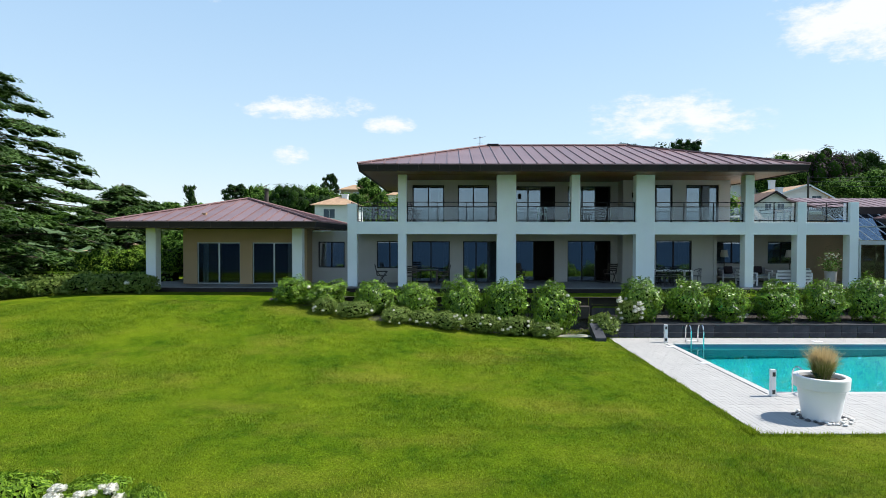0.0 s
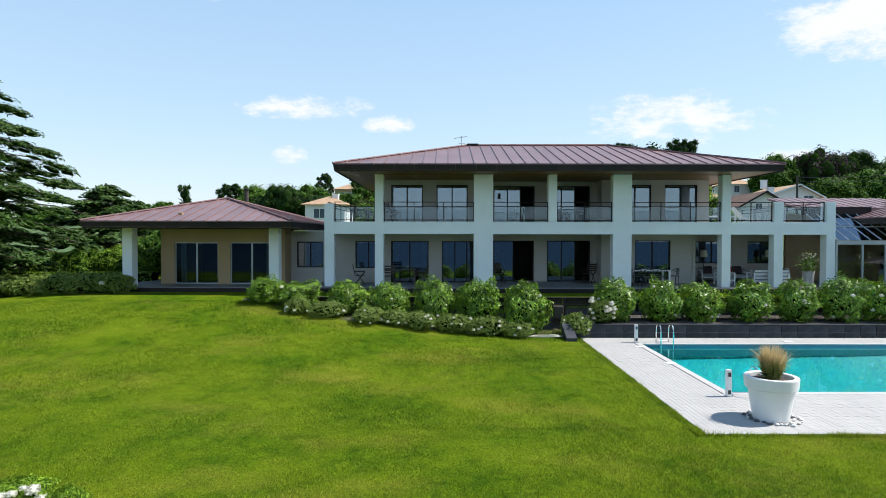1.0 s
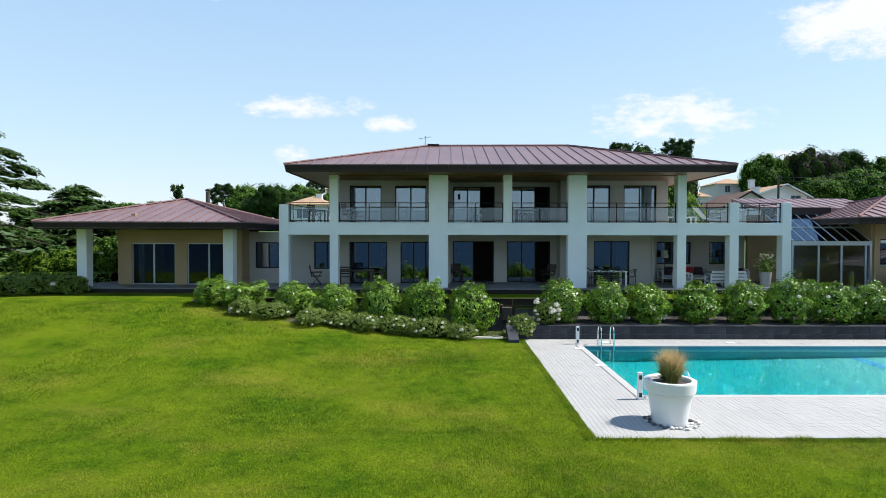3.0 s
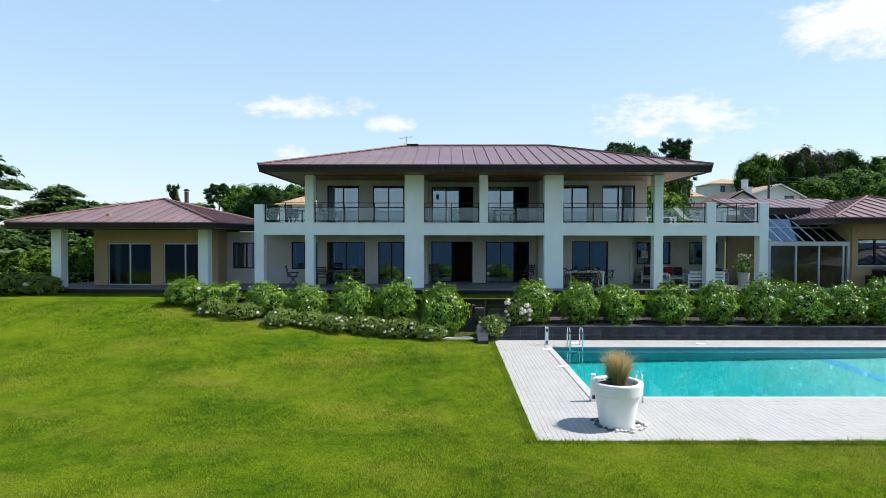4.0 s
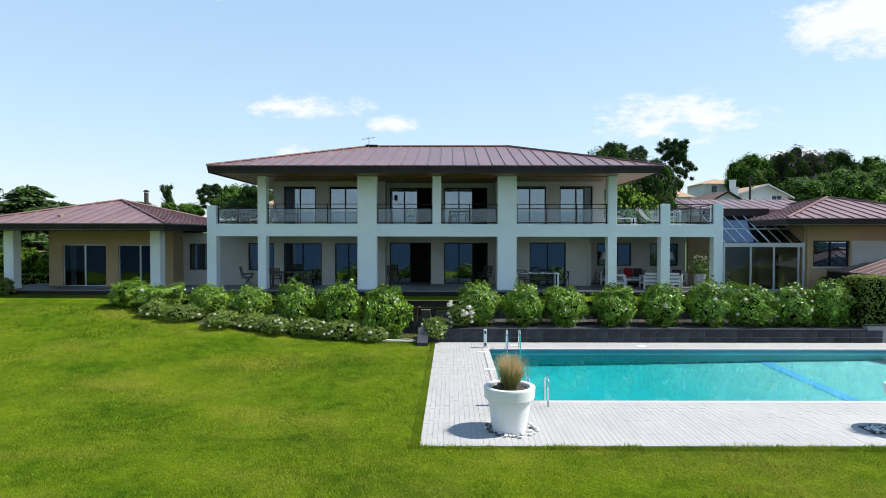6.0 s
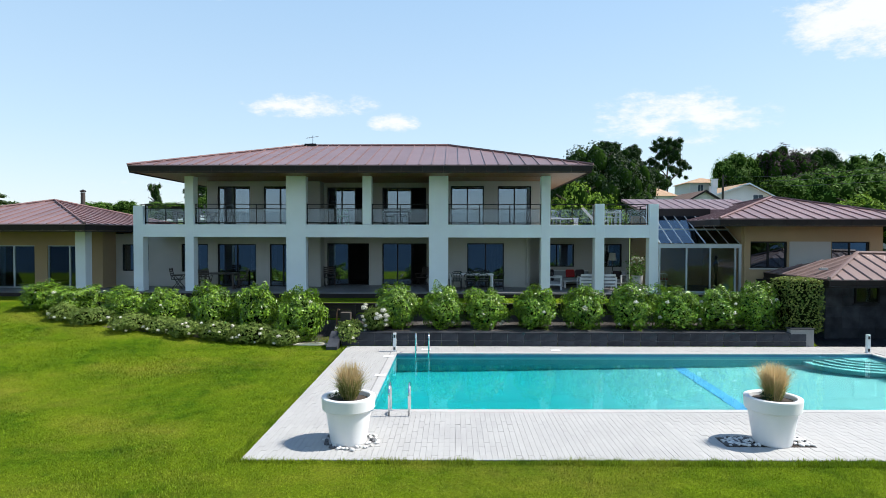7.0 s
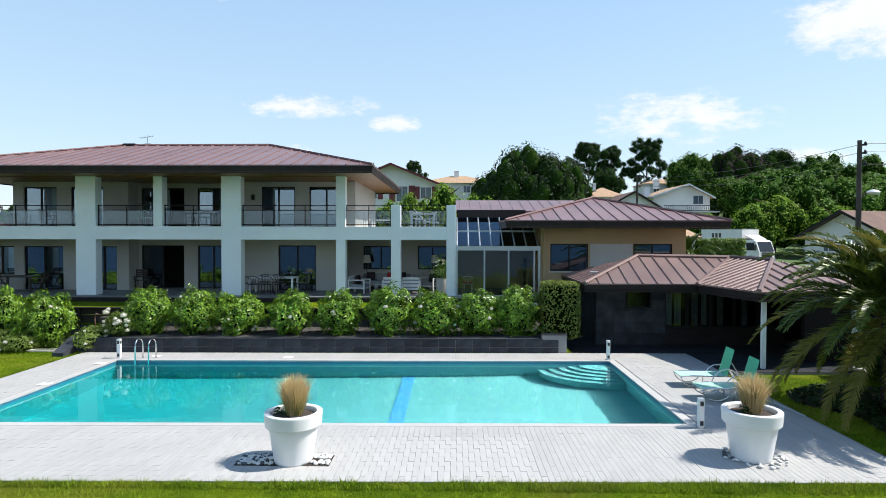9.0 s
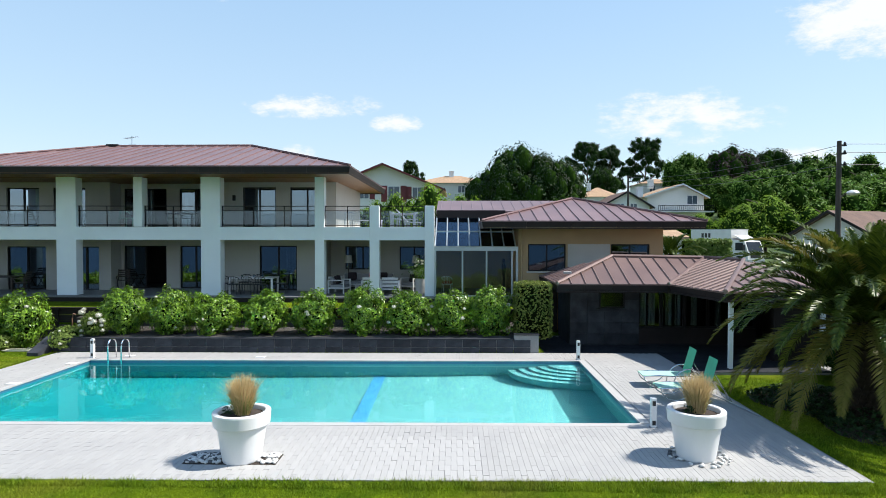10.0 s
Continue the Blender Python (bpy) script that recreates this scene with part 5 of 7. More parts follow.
# ---- palm ----
def palm(at, trunk_h, trunk_r, n, length, seed):
    x, y, z = at
    rng = random.Random(seed)
    t = thing("palm_tree", at, "stout date palm with arching feathery fronds", "palm tree")
    trunk = bmesh.new()
    lathe(trunk, [(trunk_r * (1.05 if k == 0 else 1.0 - 0.03 * (k % 2)), trunk_h * k / 14) for k in range(15)], 20, (x, y, z))
    tk = part("trunk", trunk, M_PALMBARK, t)
    bm = bmesh.new()
    for k in range(190):
        a, h = k * 2.39996, 0.04 + (trunk_h - 0.1) * k / 190
        c = Vector((x + trunk_r * math.cos(a), y + trunk_r * math.sin(a), z + h))
        o = Vector((math.cos(a), math.sin(a), 0))
        s = Vector((-o.y, o.x, 0)) * 0.085
        q = [c - s, c + s, c + s * 0.5 + o * 0.07 + Vector((0, 0, 0.14)), c - s * 0.5 + o * 0.07 + Vector((0, 0, 0.14))]
        vs = [bm.verts.new(p) for p in q] + [bm.verts.new(p - o * 0.06 + Vector((0, 0, 0.02))) for p in q]
        for f in ((0, 1, 2, 3), (3, 2, 6, 7), (0, 3, 7, 4), (1, 5, 6, 2)):
            bm.faces.new([vs[j] for j in f])
    part("leaf_base", bm, M_PALMBARK, tk, kind="stuff")
    top = Vector((x, y, z + trunk_h))
    for k in range(n):
        az = k * 2.39996 + rng.uniform(-0.2, 0.2)
        lev = k / n
        el = radians(88 - (78 if lev < 0.86 else 105) * lev + rng.uniform(-9, 9))
        ln = length * rng.uniform(0.85, 1.08) * (0.56 + 0.46 * smooth01(0.0, 0.45, lev))
        p, d = top + Vector((math.cos(az), math.sin(az), 0)) * 0.22, Vector((math.cos(az) * math.cos(el), math.sin(az) * math.cos(el), math.sin(el)))
        pts, dirs = [p.copy()], [d.copy()]
        steps = 12
        for j in range(steps):
            p = p + d * ln / steps
            d = (d + Vector((0, 0, -0.014 - 0.021 * j - 0.035 * lev))).normalized()
            pts.append(p.copy())
            dirs.append(d.copy())
        bm = bmesh.new()
        tube(bm, pts, 0.028, 5, 0.006)
        for i in range(3, 78):
            f = i / 78 * steps
            j = min(int(f), steps - 1)
            c, dd = pts[j].lerp(pts[j + 1], f - j), dirs[j]
            side = dd.cross(Vector((0, 0, 1)))
            side = side.normalized() if side.length > 0.05 else Vector((1, 0, 0))
            up = side.cross(dd)
            ll = 0.40 * math.sin(math.pi * min(0.97, 0.12 + 0.85 * i / 78)) ** 0.7 * rng.uniform(0.85, 1.1)
            for sg in (-1, 1):
                q = (side * sg * 0.66 + dd * 0.75 + up * rng.uniform(0.1, 0.55)).normalized()
                tip = c + q * ll - Vector((0, 0, ll * rng.uniform(0.05, 0.25)))
                w = dd * 0.024
                m2 = c.lerp(tip, 0.5) + Vector((0, 0, 0.025))
                v = [bm.verts.new(u) for u in (c - w * 0.5, c + w * 0.5, m2 + w, tip, m2 - w)]
                bm.faces.new((v[0], v[1], v[2], v[4]))
                bm.faces.new((v[4], v[2], v[3]))
        part("frond", bm, L_PALMDRY if lev > 0.86 or rng.random() < 0.06 else L_PALM, t)
    return t


palm((29.4, 15.3, -0.02), 2.2, 0.47, 150, 3.15, 3)
# dark leaves and soil added round the palm's foot to deepen its shade
rng = random.Random(61)
cs, ns = [], []
for _ in range(5200):
    a, r = rng.random() * 6.2832, math.sqrt(rng.random())
    f = 1 + 0.18 * math.sin(3 * a + 1.0) + 0.10 * math.sin(5 * a)
    x, y = 29.75 + 2.15 * r * f * math.cos(a), 15.75 + 2.2 * r * f * math.sin(a)
    cs.append((x, y, ground_z(x, y) + 0.04 + (0.34 * noise.noise(Vector((x * 1.3, y * 1.3, 3.0))) + 0.30) * (1.05 - r) + rng.uniform(0, 0.06)))
    ns.append(Vector((rng.gauss(0, 0.6), rng.gauss(0, 0.6), 1)).normalized())
v, fc = leaves(rng, cs, ns, 0.12, 0.6)
cover = thing("ground_cover", (29.75, 15.75, 0), "dark leaves added to deepen the shade round the palm's foot", "ground cover")
part("foliage", raw_mesh("foliage", v, fc, L_DARK), None, cover, kind="stuff")
# soil disc that darkens the grass where the palm shades it
bm = bmesh.new()
c0 = bm.verts.new((29.75, 15.75, ground_z(29.75, 15.75) + 0.10))
ring = []
for k in range(40):
    a = k * math.pi / 20
    f = 1 + 0.18 * math.sin(3 * a + 1.0) + 0.10 * math.sin(5 * a)
    x, y = 29.75 + 2.1 * f * math.cos(a), 15.75 + 2.15 * f * math.sin(a)
    ring.append(bm.verts.new((x, y, ground_z(x, y) + 0.012)))
for k in range(40):
    bm.faces.new((c0, ring[k], ring[(k + 1) % 40]))
part("soil", bm, M_SOIL, cover, "dark soil")

# ---- cedar and garden trees ----
bm = bmesh.new()
bmesh.ops.create_icosphere(bm, subdivisions=1, radius=1)
bm.verts.index_update()
BALL_V, BALL_F = [v.co.copy() for v in bm.verts], [tuple(v.index for v in f.verts) for f in bm.faces]
bm.free()


def lobe(verts, faces, place):
    """Adds one small rounded mass, each corner put where place() says."""
    k = len(verts)
    verts += [place(v) for v in BALL_V]
    faces += [tuple(k + j for j in f) for f in BALL_F]


def cedar(at, height, reach, seed, label):
    x, y, z = at
    rng = random.Random(seed)
    t = thing("cedar_tree", at, label, "cedar")
    part("trunk", tube(bmesh.new(), [(x + 0.15 * math.sin(k), y, z + height * k / 9) for k in range(10)], 0.55, 10, 0.06), M_BARK, t)
    cs, ns, limbs, shade_v, shade_f = [], [], bmesh.new(), [], []
    n = 92 if height > 12 else 46
    for k in range(n):
        h = 0.05 + 0.95 * (k / n)
        az = k * 2.39996 + rng.uniform(-0.3, 0.3)
        ln = reach * min(1.0, ((1.02 - h) / 0.42) ** 0.75) * rng.uniform(0.70, 1.06)
        if h > 0.93:
            ln = max(ln, 0.7)
        o = Vector((math.cos(az), math.sin(az), 0))
        sd = Vector((-o.y, o.x, 0))
        p0 = Vector((x, y, z + height * h * 0.97))
        rise = 0.12 * ln
        path = [p0 + o * ln * f + Vector((0, 0, rise * math.sin(f * 2.4) - 0.10 * ln * f * f)) for f in (0, 0.25, 0.5, 0.75, 1.0)]
        tube(limbs, path, 0.10 * (1.1 - h), 5, 0.015)
        for _ in range(int(5 + 3.6 * ln)):
            # one spray of needles: flat, pointing outwards, its tip hanging
            f = 1.0 - 0.82 * rng.random() ** 1.5
            j = min(int(f * 4), 3)
            u = rng.gauss(0, 0.55)
            w = 0.26 * ln * math.sin(math.pi * min(1, 0.18 + f * 0.76)) + 0.15
            c = path[j].lerp(path[j + 1], f * 4 - j) + sd * w * u + Vector((0, 0, rng.uniform(-0.15, 0.10) - 0.16 * abs(u) * w))
            out = (o + sd * u * 0.8).normalized()
            across = Vector((-out.y, out.x, 0))
            r = rng.uniform(0.38, 0.72)
            # dark mass below each spray paints the shade of its underside
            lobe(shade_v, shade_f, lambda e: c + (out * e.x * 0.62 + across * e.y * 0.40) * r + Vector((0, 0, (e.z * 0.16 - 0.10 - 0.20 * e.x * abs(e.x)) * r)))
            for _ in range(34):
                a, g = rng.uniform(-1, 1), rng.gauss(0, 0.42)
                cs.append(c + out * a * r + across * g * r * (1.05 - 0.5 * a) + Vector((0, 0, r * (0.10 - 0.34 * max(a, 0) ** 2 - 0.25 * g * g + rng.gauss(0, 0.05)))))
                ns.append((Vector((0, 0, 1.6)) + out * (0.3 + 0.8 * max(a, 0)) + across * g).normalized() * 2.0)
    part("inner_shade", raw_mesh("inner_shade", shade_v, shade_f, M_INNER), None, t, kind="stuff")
    part("limb", limbs, M_BARK, t)
    v, f = leaves(rng, cs, ns, 0.24 if height > 12 else 0.28, 0.34, 0.25)
    part("needles", raw_mesh("needles", v, f, L_CEDAR), None, t, kind="stuff")
    return t


cedar((-25.6, 30.0, ground_z(-24.6, 30) - 0.05), 13.3, 7.8, 4, "large spreading cedar with layered drooping boughs")
cedar((-22.3, 40.5, ground_z(-22, 40) - 0.05), 6.2, 4.0, 8, "smaller weeping conifer behind the cedar")
cedar((-33.0, 41.0, ground_z(-33, 41) - 0.05), 10.0, 5.0, 12, "dark conifer standing among the garden trees")


def tree_parts(seed, leafmat, shape, n=2600, size=0.10, aspect=0.6):
    """A tree one unit in radius: crown 0 to 1 high, of leafy lobes; shape: round, tall, flat or column."""
    rng = random.Random(seed)
    cs, ns = [], []
    core_v, core_f, lobes = [], [], []
    if shape == "flat":
        for k in range(24):
            # limbs that carry flat pads, wider below the top
            a, lev = k * 2.39996 + rng.uniform(-0.4, 0.4), 0.40 + 0.57 * (k / 23) ** 0.8
            rr = (0.25 + 0.55 * math.sin(math.pi * min(1.0, 0.25 + 0.75 * (lev - 0.40) / 0.60))) * rng.uniform(0.45, 1.05)
            c = Vector((math.cos(a) * rr, math.sin(a) * rr, lev))
            for _ in range(5):
                lobes.append((c + Vector((rng.gauss(0, 0.15), rng.gauss(0, 0.15), rng.uniform(-0.035, 0.035))), rng.uniform(0.10, 0.22), 0.30))
    else:
        for k in range({"round": 85, "tall": 80, "column": 60}[shape]):
            d = Vector((rng.gauss(0, 1), rng.gauss(0, 1), rng.gauss(0.2, 0.9))).normalized()
            r = rng.uniform(0.5, 0.98)
            if shape == "round":
                c, cr = Vector((d.x * r * 0.86, d.y * r * 0.86, 0.52 + d.z * r * 0.42)), rng.uniform(0.15, 0.33)
            elif shape == "tall":
                hz = rng.random()
                wd = (1.05 - hz) ** 0.55
                c, cr = Vector((d.x * wd * r, d.y * wd * r, 0.12 + 0.84 * hz)), rng.uniform(0.12, 0.28) * (0.6 + 0.6 * wd)
            else:
                hz = rng.random()
                c, cr = Vector((d.x * 0.5 * r, d.y * 0.5 * r, 0.04 + 0.94 * hz)), rng.uniform(0.2, 0.4) * (1.1 - 0.7 * hz)
            lobes.append((c, cr, 0.66))
    weight = sum(cr * cr for _, cr, _ in lobes)
    for c, cr, flat in lobes:
        # dark lobe within the leaves, the crown's shaded gaps as colour
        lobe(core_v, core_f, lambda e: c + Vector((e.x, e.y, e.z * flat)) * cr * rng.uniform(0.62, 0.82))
        for _ in range(int(n * cr * cr / weight)):
            q = Vector((rng.gauss(0, 1), rng.gauss(0, 1), rng.gauss(0.25, 1))).normalized()
            f = rng.uniform(0.76, 1.0) + 0.10 * abs(rng.gauss(0, 1)) * (rng.random() < 0.3)
            cs.append(c + Vector((q.x, q.y, q.z * flat)) * cr * f)
            ns.append(q * 1.5)
    v, f = leaves(rng, cs, ns, size, aspect, 0.0)
    for k, c in enumerate(cs):
        for q in v[4 * k:4 * k + 4]:
            q.z = c.z + (q.z - c.z) * 0.6
    crown = raw_mesh("crown", v, f, leafmat)
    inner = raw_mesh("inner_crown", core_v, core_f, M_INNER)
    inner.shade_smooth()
    bm = bmesh.new()
    tube(bm, [(0, 0, -0.3), (0.02, 0, 0.1), (-0.02, 0.03, 0.45), (0.03, 0, 0.85)], 0.065, 7, 0.014)
    for k in range(9):
        a = k * 2.4
        h = 0.22 + 0.075 * k
        tube(bm, [(0, 0, h), (0.25 * math.cos(a), 0.25 * math.sin(a), h + 0.10), (0.55 * math.cos(a), 0.55 * math.sin(a), h + 0.17)], 0.022, 5, 0.006)
    return crown, mesh_of("trunk", bm, M_BARK), inner


KIND = {
    "dark": [tree_parts(70, L_DARK, "round", 9000, 0.058), tree_parts(71, L_DARK, "round", 9000, 0.058)],
    "mid": [tree_parts(72, L_MID, "round", 8000, 0.058), tree_parts(73, L_MID, "round", 8000, 0.058), tree_parts(74, L_MID, "tall", 7500, 0.058)],
    "light": [tree_parts(75, L_LIGHT, "round", 7500, 0.060), tree_parts(76, L_LIGHT, "round", 7500, 0.060)],
    "purple": [tree_parts(77, L_PURPLE, "round", 8000, 0.058)],
    "pine": [tree_parts(78, L_DARK, "flat", 9000, 0.06, 0.4), tree_parts(79, L_DARK, "flat", 9000, 0.06, 0.4)],
    "cypress": [tree_parts(80, L_DARK, "column", 5000, 0.085)],
}
LABEL = {"dark": "dark evergreen tree on the hillside", "mid": "full green broadleaf tree on the slope", "light": "bright green leafy shrub catching the sun", "purple": "dark purple copper beech on the skyline", "pine": "tall pine with flat dark tiers on the skyline", "cypress": "narrow dark cypress on the far slope"}
NAME = {"dark": "evergreen_tree", "mid": "broadleaf_tree", "light": "bright_shrub", "purple": "copper_beech", "pine": "pine_tree", "cypress": "cypress"}
count = 0


def tree(kind, x, y, top, r, base=None):
    global count
    count += 1
    crown, trunk, inner = KIND[kind][count % len(KIND[kind])]
    z = ground_z(x, y) if base is None else base
    ob = new(NAME[kind])
    h = max(top - z, r * 0.9)
    ob.matrix_basis = pose(x, y, z, 0, 0, 53 * count) @ Matrix.Diagonal((r, r, h, 1))
    tagged(ob, LABEL[kind], "tree" if kind != "light" else "shrub", "hillside trees")
    for nm, me in (("crown", crown), ("trunk", trunk), ("inner_crown", inner)):
        if me is None:
            continue
        p = new(nm, me)
        p.parent = ob
    return ob


# skyline, from the copper beeches westwards
tree("dark", 29.2, 81.7, 15.6, 6.0)
tree("dark", 32.6, 80.5, 14.4, 5.0)
tree("dark", 27.6, 80.0, 13.0, 4.6)
tree("dark", 34.0, 84.0, 13.8, 5.0)
tree("dark", 25.0, 84.0, 13.0, 4.5)
for x, y, top, r in ((73.6, 243, 41.3, 9.0), (83.6, 246, 40.0, 8.0), (97.5, 244, 42.8, 9.0), (-26.0, 131, 17.4, 2.6), (-50.5, 141, 16.0, 4.0), (10.0, 135, 20.5, 3.6)):
    tree("pine", x, y, top, r)
tree("dark", 48.8, 118, 17.0, 3.6)
tree("cypress", 62.5, 112, 15.2, 2.2)
tree("cypress", -66.0, 151, 16.6, 3.2)
for x, y, top, r in ((63.5, 113, 20.0, 5.0), (87.5, 113, 19.4, 5.5), (95.5, 112, 18.6, 6.0), (104, 113, 18.3, 6.5), (113, 114, 18.0, 7), (122, 115, 17.5, 7),
                     (-44.7, 141, 16.6, 4.6), (-27.5, 121, 14.4, 5.0), (-15.0, 112, 14.6, 5.2), (-62, 121, 10.8, 3.6), (-57, 122, 11.0, 3.4), (-52, 123, 10.6, 3.4), (-47.5, 122, 10.9, 3.4),
                     (-40, 125, 13.0, 4.5), (-36, 118, 12.2, 4.0), (-20.5, 120, 13.0, 4.5), (-10, 118, 13.5, 5), (-3, 120, 13.5, 5.5), (5, 122, 13.5, 5.5), (-75, 140, 11.5, 6), (-84, 140, 11.0, 6), (-95, 140, 10.6, 6)):
    tree("mid", x, y, top, r)
for x, y, top, r in ((-30.0, 111, 13.2, 4.4), (79.5, 115, 20.0, 5.6), (-33.5, 114, 11.5, 4.0), (-24, 112, 11.5, 3.6)):
    tree("dark", x, y, top, r)
for x, y, top, r in ((71.0, 113, 20.6, 6.0), (66.8, 116, 18.0, 4.0)):
    tree("purple", x, y, top, r)
# wooded middle ground beyond the guest house
for x, y, top, r in ((58.0, 74, 11.9, 4.6), (62, 75, 11.3, 5.2), (68, 79, 12.0, 5.6), (74, 81, 11.4, 6), (81, 83, 11.0, 6.4), (89, 86, 11, 6.5), (97, 88, 11, 7), (77, 97, 14.5, 6), (86, 99, 14.5, 6), (70, 97, 14.8, 5.5), (96, 100, 14, 7), (61, 92, 13.4, 4.5), (106, 100, 13, 7)):
    tree("mid", x, y, top, r)
for x, y, top, r in ((48.6, 61, 7.0, 3.0), (52.0, 63, 8.0, 3.6), (56.0, 60, 6.8, 3.4), (60.5, 61, 6.4, 3.6), (18.4, 41.5, 7.3, 2.5), (16.2, 42, 6.7, 2.0), (20.8, 44.5, 6.8, 2.0), (14.5, 44, 6.4, 1.8), (-4.0, 46, 6.7, 2.2), (-1.5, 48, 6.9, 2.2), (45.0, 62.5, 6.2, 2.4), (64.5, 62, 6.5, 3.8), (40.0, 63.5, 6.0, 2.2), (-12.6, 45.5, 3.6, 2.0)):
    tree("light", x, y, top, r)
# garden trees and hedging west of the wing
for x, y, top, r in ((-17.6, 39.0, 4.3, 2.2), (-15.4, 40.5, 4.5, 2.0), (-20.5, 37.5, 2.9, 1.8), (-27.5, 36.0, 3.2, 2.2), (-24.0, 34.5, 2.6, 1.8), (-31, 33, 3.4, 2.4)):
    tree("mid", x, y, top, r)
for x, y, top, r in ((-18.6, 31.9, 3.0, 1.3), (-16.8, 32.3, 3.2, 1.3), (-14.8, 32.5, 3.1, 1.2), (-20.6, 32.5, 2.8, 1.4)):
    tree("light", x, y, top, r)
clipped = thing("clipped_hedge", (-19.0, 31.2, 0.6), "low clipped green hedge beyond the wing", "hedge")
rng = random.Random(31)
cs, ns = [], []
for _ in range(2600):
    f, g = rng.random(), rng.random()
    if rng.random() < 0.5:
        cs.append((-23.5 + 9.2 * f, 30.75 + rng.uniform(-0.03, 0.03), 0.5 + 1.35 * g))
        ns.append((0, -1, 0.3))
    else:
        cs.append((-23.5 + 9.2 * f, 30.75 + 0.9 * g, 1.85 + rng.uniform(-0.04, 0.06)))
        ns.append((0, 0, 1))
v, f = leaves(rng, cs, ns, 0.13, 0.6)
part("foliage", raw_mesh("foliage", v, f, L_HEDGE), None, clipped)
# near-black filling, the hedge's inner shade as colour
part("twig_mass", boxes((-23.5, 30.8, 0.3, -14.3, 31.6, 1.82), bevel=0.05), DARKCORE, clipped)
WIDE = bush_meshes(91, 1.0, 0.75, 0.55, 1600, 0.16, L_LOW, 0.55, 0.2)
for k, (x, y, s, h) in enumerate(((-16.6, 26.9, 1.0, 0.95), (-15.2, 26.7, 1.05, 0.9), (-13.8, 26.5, 0.9, 0.85), (-18.3, 27.6, 1.1, 0.9), (-20.2, 28.4, 1.1, 1.0), (-22.3, 28.6, 1.2, 1.2), (-24.5, 28.0, 1.3, 1.3), (-26.8, 27.0, 1.3, 1.4), (-21.2, 27.4, 0.8, 0.7))):
    bush("border_shrub", WIDE, (x, y, ground_z(x, y) - 0.06), (s, 1.0, h), 71 * k, "spreading green border shrub at the edge of the lawn", "shrub", "border shrubs by the wing", flowers=1 if k in (2, 1) else 0, seed=90 + k, fsize=0.1, radius=(1.0, 0.75, 0.55))
# shrub with creamy blossoms close to the camera's start
NEAR = bush_meshes(95, 0.62, 0.5, 0.24, 4200, 0.085, L_LIME, 0.36, 0.24)
bush("flowering_shrub", NEAR, (-5.85, 8.0, -0.04), (0.95, 1.0, 1.0), 0, "leafy bright green garden shrub on the lawn", "shrub", "")
bush("flowering_shrub", NEAR, (-4.78, 8.05, -0.04), (0.78, 0.9, 0.85), 140, "garden shrub covered with cream-white blossom heads", "shrub", "", flowers=34, seed=3, fsize=0.060, radius=(0.62, 0.5, 0.27))
bush("flowering_shrub", NEAR, (-3.98, 8.0, -0.16), (0.42, 0.7, 1.0), 220, "low bright green shrub on the lawn", "shrub", "")


# ---- furniture of the terraces ----
def sofa(at, w, rot, back=True, cushions=()):
    x, y, z = at
    t = thing("garden_sofa" if w > 1.2 else "garden_armchair", at, "white lacquered lounge seat with grey cushions", "sofa" if w > 1.2 else "armchair", "lounge seats on the terrace")
    m = pose(x, y, z, 0, 0, rot)
    d = 0.8
    for sx in (-w / 2, w / 2 - 0.06):
        bm = boxes((sx, -d / 2, 0, sx + 0.06, -d / 2 + 0.06, 0.58), (sx, d / 2 - 0.06, 0, sx + 0.06, d / 2, 0.58), (sx, -d / 2, 0.582, sx + 0.06, d / 2, 0.63), (sx, -d / 2 + 0.06, 0.22, sx + 0.06, d / 2 - 0.06, 0.28))
        bm.transform(m)
        part("arm_frame", bm, M_SOFA, t)
    bm = boxes((-w / 2 + 0.06, -d / 2, 0.20, w / 2 - 0.06, d / 2, 0.26))
    bm.transform(m)
    part("seat_frame", bm, M_SOFA, t)
    for k in range(3):
        bm = boxes((-w / 2 + 0.06, d / 2 - 0.05, 0.34 + 0.16 * k, w / 2 - 0.06, d / 2 - 0.01, 0.44 + 0.16 * k))
        bm.transform(m)
        part("back_slat", bm, M_SOFA, t)
    bm = boxes((-w / 2 + 0.08, -d / 2 + 0.03, 0.27, w / 2 - 0.08, d / 2 - 0.08, 0.40), bevel=0.035)
    bm.transform(m)
    part("seat_cushion", bm, M_CUSHG, t)
    bm = boxes((-w / 2 + 0.08, d / 2 - 0.22, 0.41, w / 2 - 0.08, d / 2 - 0.08, 0.74), bevel=0.04)
    bm.transform(m)
    part("back_cushion", bm, M_CUSHG, t)
    for k, (cx, mt) in enumerate(cushions):
        c = solid("throw_cushion", boxes((-0.22, -0.07, -0.2, 0.22, 0.07, 0.2), bevel=0.06), mt, "red square cushion leaning on the sofa" if mt == M_CUSHR else "dark square cushion leaning on the seat", "cushion", "throw cushions")
        c.matrix_basis = m @ pose(cx, d / 2 - 0.33, 0.61, -14, 0, 0)
    return t


